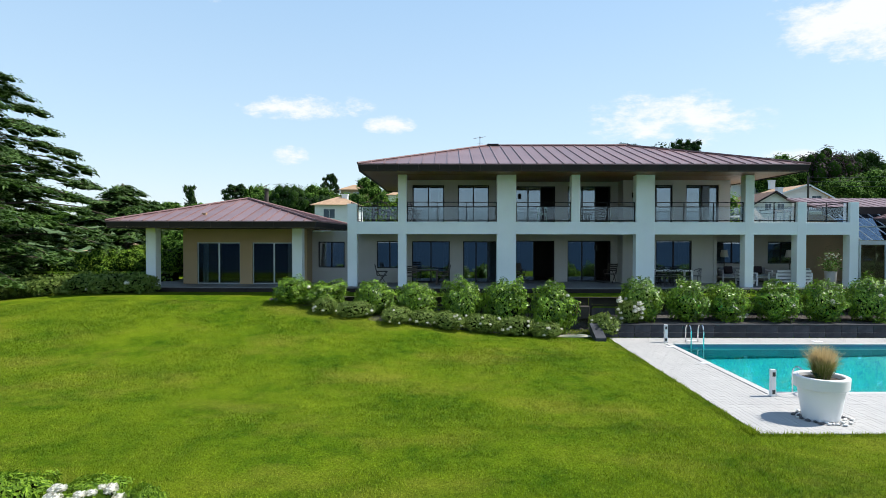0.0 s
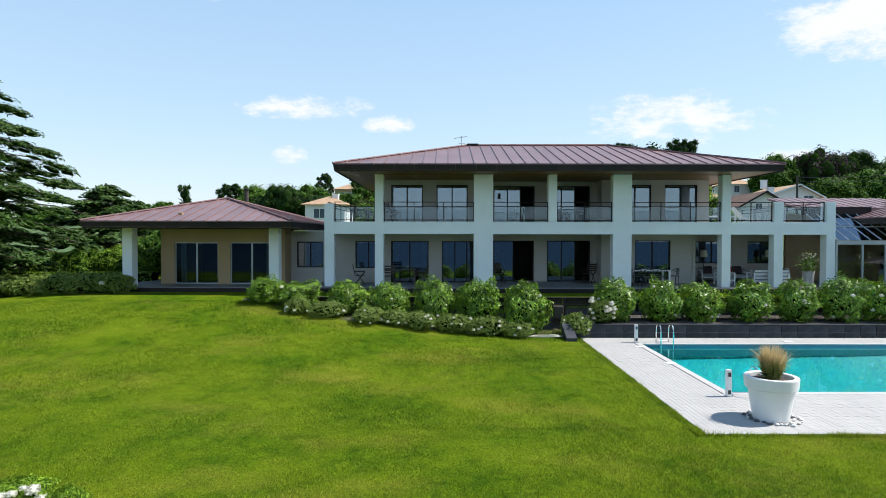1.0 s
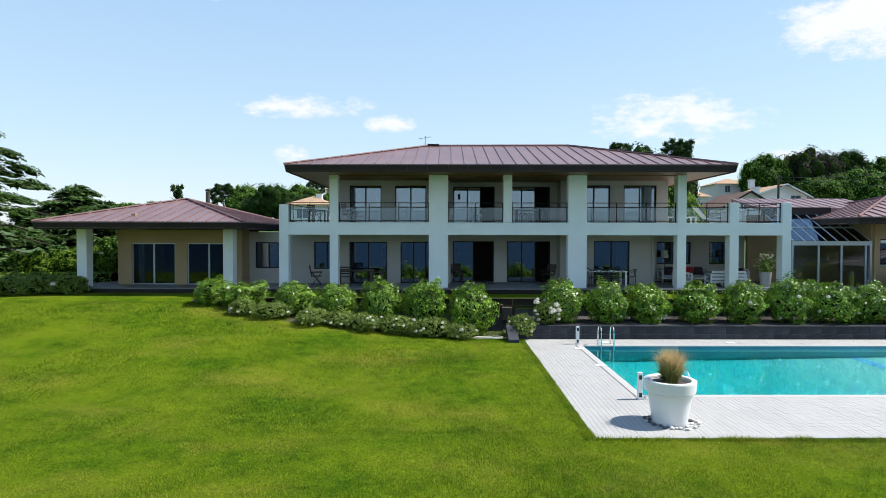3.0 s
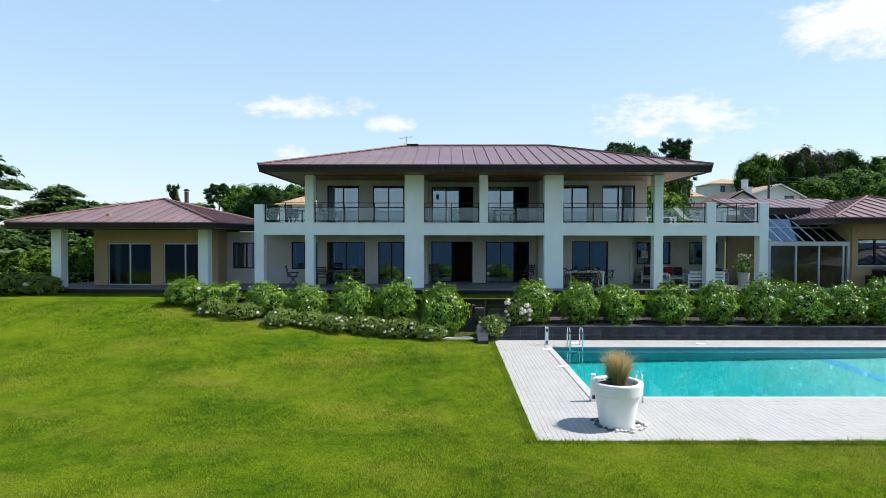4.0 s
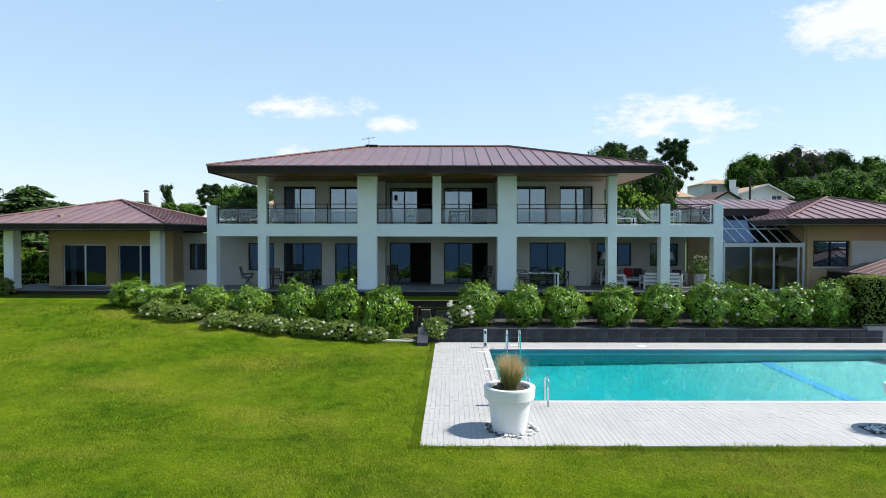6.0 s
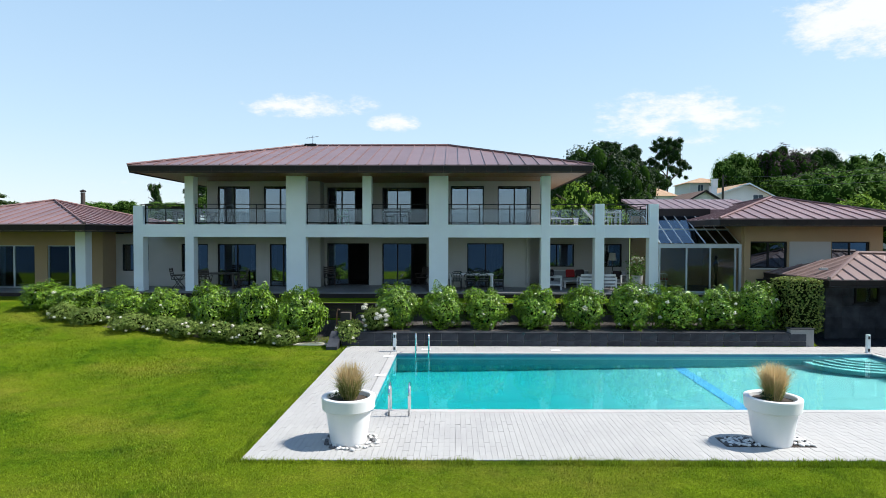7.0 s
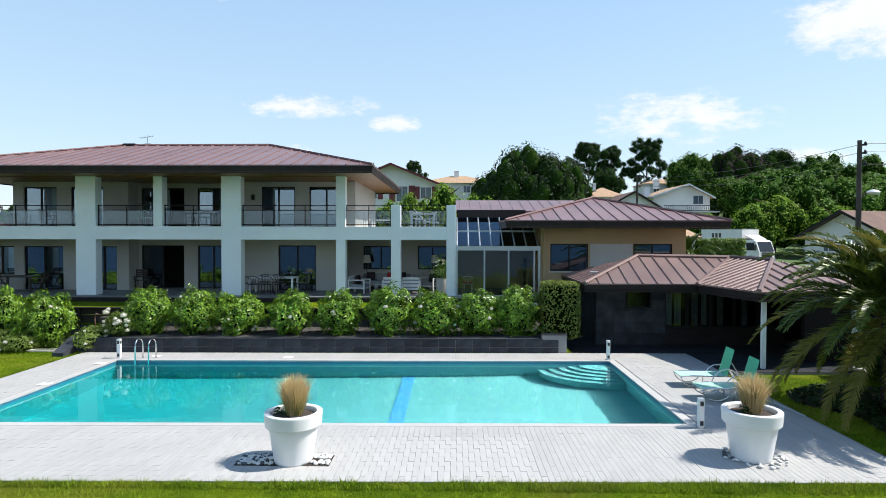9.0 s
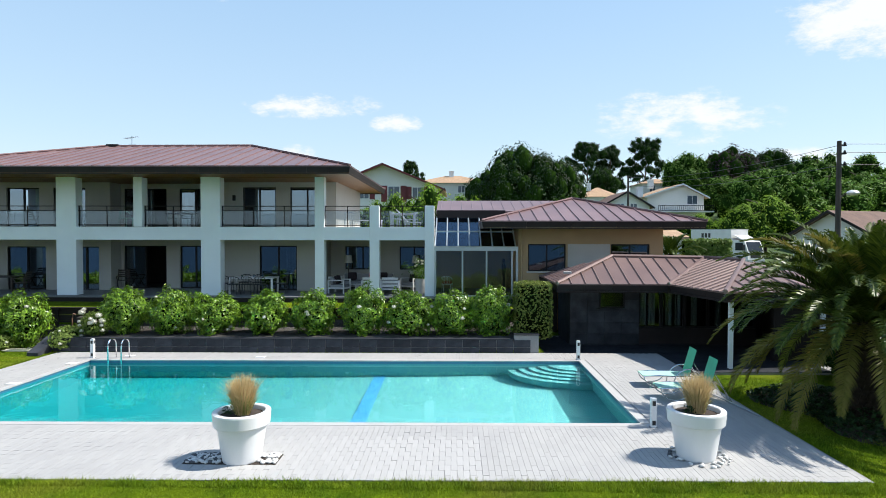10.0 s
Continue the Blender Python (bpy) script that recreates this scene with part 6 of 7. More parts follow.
def chair(at, rot, mt, label, arms=False, director=False):
    t = thing("dining_chair" if not director else "folding_chair", at, label, "chair", "terrace chairs")
    m = pose(*at, 0, 0, rot)
    if director:
        for s in (-0.26, 0.23):
            for a, b in (((-0.22), (0.24)), ((0.24), (-0.22))):
                part("leg", tube(bmesh.new(), [m @ Vector((s, a, 0.0)), m @ Vector((s, b, 0.62))], 0.018, 6), mt, t)
            part("back_post", tube(bmesh.new(), [m @ Vector((s, 0.24, 0.42)), m @ Vector((s, 0.36, 0.98))], 0.018, 6), mt, t)
            bm = boxes((s - 0.02, -0.24, 0.62, s + 0.03, 0.28, 0.65))
            bm.transform(m)
            part("armrest", bm, mt, t)
        bm = boxes((-0.25, -0.22, 0.43, 0.25, 0.24, 0.455))
        bm.transform(m)
        part("seat", bm, mt, t)
        for k in range(4):
            bm = boxes((-0.25, 0.27 + 0.028 * k, 0.58 + 0.10 * k, 0.25, 0.285 + 0.028 * k, 0.65 + 0.10 * k))
            bm.transform(m)
            part("back_slat", bm, mt, t)
        return t
    for sx in (-0.21, 0.21):
        for sy in (-0.21, 0.21):
            part("leg", tube(bmesh.new(), [m @ Vector((sx, sy, 0)), m @ Vector((sx * 0.92, sy * 0.92, 0.44))], 0.014, 6), mt, t)
    bm = boxes((-0.23, -0.23, 0.44, 0.23, 0.22, 0.47), bevel=0.012)
    bm.transform(m)
    part("seat", bm, mt, t)
    arc = [(-0.23, -0.02, 0.66), (-0.23, 0.12, 0.74), (-0.14, 0.25, 0.80), (0.14, 0.25, 0.80), (0.23, 0.12, 0.74), (0.23, -0.02, 0.66)]
    part("backrest", tube(bmesh.new(), [m @ Vector(p) for p in arc], 0.018, 7), mt, t)
    for k in range(5):
        part("spindle", tube(bmesh.new(), [m @ Vector((-0.14 + 0.07 * k, 0.21, 0.46)), m @ Vector((-0.14 + 0.07 * k, 0.25, 0.80))], 0.008, 5), mt, t)
    return t


def table(at, w, d, h, topmat, legmat, label, kind="dining_table"):
    x, y, z = at
    t = thing(kind, at, label, "table")
    part("tabletop", boxes((x - w / 2, y - d / 2, z + h - 0.045, x + w / 2, y + d / 2, z + h), bevel=0.008), topmat, t)
    for sx in (x - w / 2 + 0.02, x + w / 2 - 0.10):
        for sy in (y - d / 2 + 0.02, y + d / 2 - 0.10):
            part("leg", boxes((sx, sy, z, sx + 0.08, sy + 0.08, z + h - 0.046)), legmat, t)
    return t


def floor_lamp(at):
    x, y, z = at
    t = thing("floor_lamp", at, "dark standing lamp with a pale cloth shade", "floor lamp", "floor lamps of the lounge")
    part("base", lathe(bmesh.new(), [(0.16, 0), (0.16, 0.02), (0.03, 0.04)], 20, at), M_DARKWOOD, t)
    part("pole", tube(bmesh.new(), [(x, y, z + 0.03), (x, y, z + 1.4)], 0.022, 8), M_DARKWOOD, t)
    bm = bmesh.new()
    lathe(bm, [(0.21, 1.28), (0.15, 1.66)], 24, at)
    part("shade", bm, M_SHADE, t)


table((10.85, 28.75, FL), 2.05, 1.0, 0.74, M_SOFA, M_SOFA, "white rectangular terrace dining table laid with glasses")
for x, y, r in ((10.15, 28.12, 180), (10.75, 28.12, 180), (11.35, 28.12, 180), (10.2, 29.4, 0), (10.85, 29.4, 0), (11.5, 29.4, 0), (9.62, 28.75, 90), (12.15, 28.75, -90)):
    chair((x, y, FL), r, M_PLASTIC_BLACK, "black slender chair at the white terrace table")
for k, (x, y) in enumerate(((10.35, 28.6), (10.8, 28.85), (11.3, 28.65))):
    solid("drinking_glass", lathe(bmesh.new(), [(0.032, 0), (0.032, 0.004), (0.038, 0.11), (0.035, 0.11), (0.029, 0.008)], 12, (x, y, FL + 0.741)), M_CLEAR, "clear drinking glass on the terrace table", "glass", "glasses on the table")
table((-1.2, 29.0, FL), 1.75, 0.9, 0.73, M_DARKWOOD, M_DARKWOOD, "dark wooden terrace table")
for x, y, r in ((-3.05, 28.8, 100), (-0.1, 28.8, -80), (-1.6, 28.35, 185)):
    chair((x, y, FL), r, M_DARKWOOD, "dark wooden folding armchair on the terrace", director=True)
chair((3.85, 30.35, FL), 20, M_DARKWOOD, "dark wooden folding armchair beside the sliding door", director=True)
chair((8.45, 30.3, FL), -40, M_DARKWOOD, "dark wooden folding armchair beside the sliding door", director=True)
sofa((15.75, 31.25, FL), 2.6, 0, cushions=((0.25, M_CUSHR), (0.75, M_CUSHD), (-0.8, M_CUSHD)))
sofa((14.75, 29.0, FL), 0.85, 78, cushions=((0.0, M_CUSHD),))
sofa((16.30, 28.75, FL), 0.85, 178)
sofa((17.15, 28.75, FL), 0.85, 182)
sofa((18.05, 30.2, FL), 0.9, -40, cushions=((0.0, M_CUSHD),))
low = table((16.0, 29.9, FL), 1.3, 0.7, 0.36, M_SOFA, M_SOFA, "low white coffee table between the seats", "coffee_table")
floor_lamp((14.75, 31.35, FL))
floor_lamp((18.15, 31.3, FL))
tall = thing("tall_planter", (18.55, 28.55, FL), "tall pale planter with white-flowered plant", "planter")
part("pot", lathe(bmesh.new(), [(0.22, 0), (0.27, 0.7), (0.25, 0.7), (0.24, 0.62)], 28, (18.55, 28.55, FL)), M_COPING, tall)
rng = random.Random(15)
cs = [(18.55 + rng.gauss(0, 0.2), 28.55 + rng.gauss(0, 0.18), FL + 0.72 + abs(rng.gauss(0.3, 0.28))) for _ in range(420)]
v, f = leaves(rng, cs, [(0, -0.4, 0.6)] * 420, 0.13, 0.45)
part("foliage", raw_mesh("foliage", v, f, L_MID), None, tall)
for k in range(16):
    p = new("flower", FLOWER_ME)
    p.parent = tall
    p.matrix_basis = Matrix.Translation((rng.gauss(0, 0.22), rng.gauss(-0.1, 0.15), 1.05 + rng.uniform(0, 0.55))) @ Matrix.Scale(rng.uniform(0.03, 0.05), 4)
# statue and chair in the conservatory
bm = bmesh.new()
lathe(bm, [(0.14, 0), (0.14, 0.06), (0.05, 0.08), (0.06, 0.4), (0.045, 0.7), (0.09, 0.95), (0.11, 1.15), (0.10, 1.3), (0.04, 1.38), (0.075, 1.47), (0.07, 1.56), (0.02, 1.62)], 14, (22.35, 28.9, FL))
solid("statue", bm, M_DARKWOOD, "slender dark carved wooden statue in the conservatory", "statue", smooth=True)
chair((19.75, 28.7, FL), 170, M_SOFA, "white-framed chair in the conservatory")
c = solid("throw_cushion", boxes((19.53, 28.5, FL + 0.472, 19.97, 28.9, FL + 0.58), bevel=0.05), M_CUSHR, "red square cushion on the conservatory chair", "cushion", "throw cushions")

# upper terrace
for x, y, r in ((-3.2, 29.4, 60), (-2.6, 31.0, 100), (-1.45, 28.9, 120)):
    chair((x, y, UF - 0.02), r, M_DARKWOOD, "dark wooden folding armchair on the balcony", director=True)
table((-3.3, 30.4, UF - 0.02), 0.9, 0.9, 0.72, M_FRAME, M_FRAME, "dark square balcony table", "balcony_table")
for x, y, r in ((4.75, 29.0, 170), (6.9, 29.0, 200), (7.7, 28.9, 160)):
    chair((x, y, UF - 0.02), r, M_PALEGREEN if x < 5 else M_FRAME, "slender metal chair on the balcony")
table((7.3, 29.3, UF - 0.02), 1.3, 0.8, 0.70, M_FRAME, M_FRAME, "dark slatted metal balcony table", "balcony_table")
for x, y, r in ((15.0, 30.2, 20), (17.3, 29.4, 100), (18.0, 30.4, -60), (17.4, 31.4, 10)):
    chair((x, y, UF - 0.02), r, M_GREYALU, "grey metal chair on the roof terrace")
table((17.6, 30.3, UF - 0.02), 1.2, 0.9, 0.72, M_COPING, M_GREYALU, "pale table on the roof terrace", "balcony_table")
table((15.6, 31.6, UF - 0.02), 1.6, 0.7, 0.45, M_SOFA, M_SOFA, "low white table on the roof terrace", "coffee_table")
lounge_t = thing("deck_chair", (18.2, 33.0, UF), "white folding deck chair on the roof terrace", "deck chair")
bm = bmesh.new()
prism(bm, [(17.6, 32.8, 4.85), (18.3, 32.8, 4.80), (18.3, 33.4, 4.80), (17.6, 33.4, 4.85)], 0.03)
part("seat", bm, M_SOFA, lounge_t)
bm = bmesh.new()
prism(bm, [(17.0, 32.8, 5.50), (17.6, 32.8, 4.86), (17.6, 33.4, 4.86), (17.0, 33.4, 5.50)], 0.04)
part("backrest", bm, M_SOFA, lounge_t)
for px, py in ((17.6, 32.82), (18.27, 32.82), (17.6, 33.38), (18.27, 33.38)):
    part("leg", tube(bmesh.new(), [(px, py, 4.44), (px, py, 4.80)], 0.015, 6), M_GREYALU, lounge_t)
for x, y, z in ((3.9, 30.86, 5.9), (7.95, 30.86, 3.2), (9.5, 29.96, 5.9)):
    wl_ = thing("wall_lamp", (x, y, z), "small dark square wall lamp", "wall lamp", "wall lamps")
    part("body", boxes((x - 0.06, y - 0.09, z - 0.13, x + 0.06, y + 0.035, z + 0.13), bevel=0.01), M_FRAME, wl_)

# ---- neighbouring houses ----
def cottage(name, label, x0, x1, y0, y1, zb, ze, zr, apex, wallmat, roofmat, gable=True, over=0.5, openings=(), shutters=None, chimney=None):
    """A house whose gable (or hipped eave) faces the garden. openings: (x, z, width, height)."""
    t = thing(name, ((x0 + x1) / 2, (y0 + y1) / 2, zb), label, "house", "houses on the hillside")
    if gable:
        bm = bmesh.new()
        f = [(x0, zb), (x1, zb), (x1, ze), (apex, zr - 0.12), (x0, ze)]
        va = [bm.verts.new((x, y0, z)) for x, z in f]
        vb = [bm.verts.new((x, y1, z)) for x, z in f]
        bm.faces.new(va)
        bm.faces.new(vb[::-1])
        for k in range(5):
            bm.faces.new((va[k], vb[k], vb[(k + 1) % 5], va[(k + 1) % 5]))
        part("wall", bm, wallmat, t)
        for xs, s in ((x0, -1), (x1, 1)):
            slope = (zr - ze) / abs(apex - xs)
            xe, zo = xs + s * over, ze - slope * over
            bm = bmesh.new()
            prism(bm, [(apex, y0 - over, zr), (xe, y0 - over, zo), (xe, y1 + over, zo), (apex, y1 + over, zr)], 0.14)
            part("roof", bm, roofmat, t)
            bm = bmesh.new()
            prism(bm, [(apex, y0 - over - 0.05, zr + 0.02), (xe, y0 - over - 0.05, zo + 0.02), (xe, y0 - over - 0.005, zo + 0.02), (apex, y0 - over - 0.005, zr + 0.02)], 0.22)
            part("verge_board", bm, M_RED if shutters else (M_FASCIA if roofmat is M_TILE_B else M_WHITE), t)
    else:
        part("wall", boxes((x0, y0, zb, x1, y1, ze)), wallmat, t)
        my, q = (y0 + y1) / 2, min((y1 - y0) / 2, (x1 - x0) / 2.2)
        a, b, c, d = ((x0 - over, y0 - over, ze), (x1 + over, y0 - over, ze), (x1 + over, y1 + over, ze), (x0 - over, y1 + over, ze))
        r0, r1 = (x0 + q, my, zr), (x1 - q, my, zr)
        bm = bmesh.new()
        vs = [bm.verts.new(p) for p in (a, b, c, d, r0, r1)]
        for k in ((0, 1, 5, 4), (1, 2, 5), (2, 3, 4, 5), (3, 0, 4), (3, 2, 1, 0)):
            bm.faces.new([vs[j] for j in k])
        part("roof", bm, roofmat, t)
    for x, z, w, h in openings:
        fr = part("window", boxes((x, y0 - 0.03, z, x + w, y0 + 0.02, z + h)), M_SOFA, t)
        part("pane", boxes((x + 0.07, y0 - 0.04, z + 0.07, x + w / 2 - 0.03, y0 - 0.031, z + h - 0.07)), M_PANE_FAR, fr)
        part("pane", boxes((x + w / 2 + 0.03, y0 - 0.04, z + 0.07, x + w - 0.07, y0 - 0.031, z + h - 0.07)), M_PANE_FAR, fr)
        if shutters:
            for s in (x - w * 0.55, x + w * 1.05):
                part("shutter", boxes((s, y0 - 0.06, z - 0.03, s + w * 0.5, y0 - 0.01, z + h + 0.03)), shutters, t)
    if chimney:
        cx, cy, cz = chimney
        part("chimney", boxes((cx - 0.35, cy - 0.35, cz - 1.2, cx + 0.35, cy + 0.35, cz), (cx - 0.42, cy - 0.42, cz + 0.002, cx + 0.42, cy + 0.42, cz + 0.12)), M_WHITE, t)
    return t


M_PANE_FAR = mat("far_window_glass", (0.10, 0.13, 0.16), (0.07, 0.09, 0.12), rough=0.08, bump=0.0)
M_PLASTER = mat("far_white_plaster", (0.74, 0.73, 0.70), (0.66, 0.65, 0.62), rough=0.9, scale=0.4)
cottage("basque_house", "white gabled house with oxblood shutters and beams", 6.6, 18.2, 65, 75, 4.0, 9.35, 11.75, 12.4, M_PLASTER, M_TILE, openings=((7.6, 8.0, 1.1, 1.4), (12.9, 7.7, 1.3, 1.7), (15.5, 8.0, 1.2, 1.3), (9.8, 8.0, 1.1, 1.4)), shutters=M_RED, over=0.9)
cottage("long_house", "pale house with a long weathered tile roof", 14.0, 25.5, 92, 101, 7.0, 12.1, 13.6, 0, M_PLASTER, M_TILE, gable=False, openings=((20.5, 10.6, 1.1, 1.1), (22.8, 10.6, 1.1, 1.1)), chimney=(19.5, 96, 14.2))
cottage("balcony_house", "white gabled house with a dark balcony", 47.6, 55.6, 87, 96, 4.5, 9.9, 11.55, 52.4, M_PLASTER, M_TILE, openings=((53.2, 8.6, 1.5, 1.3),), chimney=(49.0, 90, 12.3), over=0.6)
bal = thing("balcony", (52.6, 86.4, 7.6), "dark railed balcony on the white house", "balcony")
part("slab", boxes((48.6, 85.4, 7.45, 56.4, 86.95, 7.6)), M_PLASTER, bal)
part("rail", boxes((48.6, 85.4, 8.35, 56.4, 85.46, 8.42), (48.6, 85.4, 7.65, 56.4, 85.46, 7.72)), M_FRAME, bal)
for k in range(30):
    part("bar", boxes((48.65 + 0.265 * k, 85.41, 7.72, 48.69 + 0.265 * k, 85.45, 8.35)), M_FRAME, bal)
cottage("tile_house", "small white house with a tan tiled roof", 41.8, 47.4, 101, 108, 7.0, 10.6, 12.4, 0, M_PLASTER, M_TILE, gable=False, chimney=(43.0, 104, 13.0))
cottage("timbered_house", "gabled house with dark timbers and brown tiles", 38.2, 44.0, 75, 83, 4.2, 7.9, 9.6, 41.2, M_PLASTER, M_TILE_B, openings=((40.0, 7.2, 0.9, 0.9), (41.6, 7.2, 0.9, 0.9)), chimney=(44.0, 79, 10.3))
cottage("hill_house", "white house high on the hillside", 56.5, 64.0, 118, 126, 10.0, 14.3, 15.6, 0, M_PLASTER, M_TILE, gable=False, openings=((58.0, 12.6, 1.1, 1.4), (61.0, 12.6, 1.1, 1.4)))
street = cottage("street_house", "white house with brown tiles beyond the truck", 50.74, 56.94, 43.2, 55.2, 1.4, 4.3, 6.05, 53.84, M_PLASTER, M_TILE_B, openings=((52.2, 2.9, 0.9, 1.0), (54.6, 2.9, 0.9, 1.0)), over=0.6)
street.rotation_euler.z = radians(-65)
cottage("street_house", "low brown-roofed house across the street", 57.6, 68.0, 60, 68, 1.8, 5.0, 6.7, 0, M_PLASTER, M_TILE_B, gable=False)
cottage("villa_neighbour", "white house with a small tiled hipped roof", -15.7, -11.0, 70, 77, 2.5, 7.55, 8.75, 0, M_PLASTER, M_TILE, gable=False, openings=((-14.7, 5.9, 1.45, 1.2),), chimney=(-12.6, 73, 8.9))
cottage("terrace_house", "brown terraced house on the ridge", -23.8, -18.6, 131, 138, 8.5, 14.2, 15.6, 0, M_BEIGE, M_TILE, gable=False, openings=((-23.0, 12.2, 1.4, 1.4), (-21.0, 12.2, 1.4, 1.4)))
cottage("ridge_house", "pale house with an orange roof on the ridge", -10.5, -6.0, 105, 111, 7.0, 11.2, 12.4, 0, M_PLASTER, M_TILE, gable=False)
cottage("garden_shed", "low house with a terracotta roof beyond the hedges", -36.5, -30.0, 60, 66, 0.5, 2.3, 3.0, 0, M_PLASTER, M_TILE, gable=False)
bm = bmesh.new()
prism(bm, [(32.5, 46.0, 4.05), (37.5, 46.0, 4.05), (37.5, 49.5, 4.75), (32.5, 49.5, 4.75)], 0.2)
yard = thing("tiled_shed", (36.7, 48, 1.3), "low shed with an orange terracotta tile roof", "shed")
part("roof", bm, M_TILE, yard)
part("wall", boxes((32.8, 46.3, 1.2, 37.2, 49.3, 3.9)), M_PLASTER, yard)

# ---- truck, street poles and wires ----
M_CABGLASS = mat("dark_cab_glass", (0.02, 0.026, 0.034), (0.014, 0.018, 0.024), rough=0.25, spec=0.2, bump=0.0)
truck = thing("truck", (43.95, 54.2, 1.55), "white box truck with dark lettering parked in the street", "truck")
tm = pose(43.95, 54.2, 1.55, 0, 0, -59)


def truck_part(name, bm, material, parent=None, label=""):
    bm.transform(tm)
    return part(name, bm, material, parent or truck, label)


# cab at the front (+x), its lettered side towards -y
truck_part("cargo_box", boxes((-2.7, -1.2, 0.85, 1.25, 1.2, 3.12), bevel=0.04), M_TRUCK)
truck_part("roof_rim", boxes((-2.72, -1.22, 3.10, 1.27, 1.22, 3.16), bevel=0.015), M_COPING)
cab = bmesh.new()
side = [(1.32, 0.45), (2.72, 0.45), (2.74, 1.25), (2.42, 2.12), (2.22, 2.22), (1.32, 2.22)]
ca = [cab.verts.new((x, -1.12, z)) for x, z in side]
cb = [cab.verts.new((x, 1.12, z)) for x, z in side]
cab.faces.new(ca)
cab.faces.new(cb[::-1])
for k in range(6):
    cab.faces.new((ca[k], cb[k], cb[(k + 1) % 6], ca[(k + 1) % 6]))
bmesh.ops.bevel(cab, geom=list(cab.edges), offset=0.05, segments=2, affect="EDGES", profile=0.6)
truck_part("cab", cab, M_TRUCK)
bm = bmesh.new()
prism(bm, [(1.35, -1.0, 2.66), (2.15, -0.9, 2.28), (2.15, 0.9, 2.28), (1.35, 1.0, 2.66)], 0.08)
truck_part("fairing", bm, M_TRUCK)
bm = bmesh.new()
q = [bm.verts.new(p) for p in ((2.762, -0.98, 1.27), (2.762, 0.98, 1.27), (2.47, 0.94, 2.06), (2.47, -0.94, 2.06))]
q += [bm.verts.new((v.co.x - 0.03, v.co.y, v.co.z - 0.01)) for v in q]
for k in ((0, 1, 2, 3), (7, 6, 5, 4), (0, 4, 5, 1), (1, 5, 6, 2), (2, 6, 7, 3), (3, 7, 4, 0)):
    bm.faces.new([q[j] for j in k])
truck_part("windscreen", bm, M_CABGLASS)
truck_part("side_window", boxes((1.62, -1.15, 1.35, 2.30, -1.10, 2.0), bevel=0.015), M_CABGLASS)
truck_part("mirror", boxes((2.42, -1.36, 1.35, 2.52, -1.16, 1.85), bevel=0.02), M_PLASTIC_BLACK)
truck_part("grille", boxes((2.735, -0.7, 0.72, 2.755, 0.7, 0.98)), M_PLASTIC_BLACK)
truck_part("bumper", boxes((2.70, -1.14, 0.30, 2.84, 1.14, 0.62), bevel=0.03), M_GREYALU)
truck_part("chassis", boxes((-2.6, -0.95, 0.48, 1.3, 0.95, 0.84)), M_FRAME)
for k in range(3):
    truck_part("print_bar", boxes((-1.6 + 0.34 * k, -1.213, 2.42, -1.38 + 0.34 * k, -1.203, 2.80)), M_INK)
for k in range(6):
    truck_part("print_bar", boxes((-1.0 + 0.32 * k, -1.213, 1.86, -0.78 + 0.32 * k, -1.203, 2.14)), M_INK)
truck_part("print_bar", boxes((2.752, -0.75, 1.04, 2.77, 0.75, 1.19)), M_INK)
for x in (-1.9, 2.0):
    bm = bmesh.new()
    tube(bm, [(x, -1.14, 0.46), (x, -0.86, 0.46)], 0.46, 20)
    wh = truck_part("wheel", bm, M_RUBBER)
    bm = bmesh.new()
    tube(bm, [(x, -1.16, 0.46), (x, -1.13, 0.46)], 0.25, 16)
    bm.transform(tm)
    part("rim", bm, M_STEEL, wh)


def pole(at, top, label, lamp=False):
    x, y, z = at
    t = thing("utility_pole", at, label, "utility pole", "street poles")
    part("shaft", tube(bmesh.new(), [(x, y, z), (x, y, top)], 0.15, 10, 0.10), M_CONCRETE, t)
    for k, dz in enumerate((0.25, 0.65, 1.2)):
        part("bracket", boxes((x - 0.05, y - 0.08, top - dz, x + 0.32, y + 0.08, top - dz + 0.06)), M_FRAME, t)
        part("insulator", lathe(bmesh.new(), [(0.05, 0), (0.07, 0.05), (0.03, 0.14)], 8, (x + 0.27, y, top - dz + 0.06)), M_PLASTIC_BLACK, t)
    if lamp:
        part("lamp_arm", tube(bmesh.new(), [(x + 0.1, y, 6.0), (x + 0.3, y - 0.05, 6.18), (x + 0.45, y - 0.1, 6.22)], 0.035, 6), M_CONCRETE, t)
        part("lamp_head", lathe(bmesh.new(), [(0.06, 0.0), (0.24, 0.05), (0.30, 0.14), (0.20, 0.24), (0.05, 0.28)], 18, (x + 0.62, y - 0.1, 6.08)), M_TRUCK, t, "pale domed street lamp")
    return t


pole((38.8, 31.0, ground_z(38.8, 31)), 8.75, "weathered utility pole with a domed street lamp", True)
pole((37.6, 62.0, ground_z(37.6, 62)), 10.2, "distant utility pole among the houses")
for k, z in enumerate((8.6, 8.2, 7.6)):
    for a, b, sag in (((39.05, 31.0, z), (62.0, 26.0, z + 0.5), 0.35), ((39.05, 31.0, z), (37.85, 62.0, 10.0 - 0.4 * k), 0.5)):
        bm = bmesh.new()
        a, b = Vector(a), Vector(b)
        tube(bm, [a.lerp(b, q / 10) - Vector((0, 0, sag * 4 * (q / 10) * (1 - q / 10))) for q in range(11)], 0.012, 4)
        solid("overhead_wire", bm, M_PLASTIC_BLACK, "thin dark overhead wire strung between poles", "wire", "overhead wires")
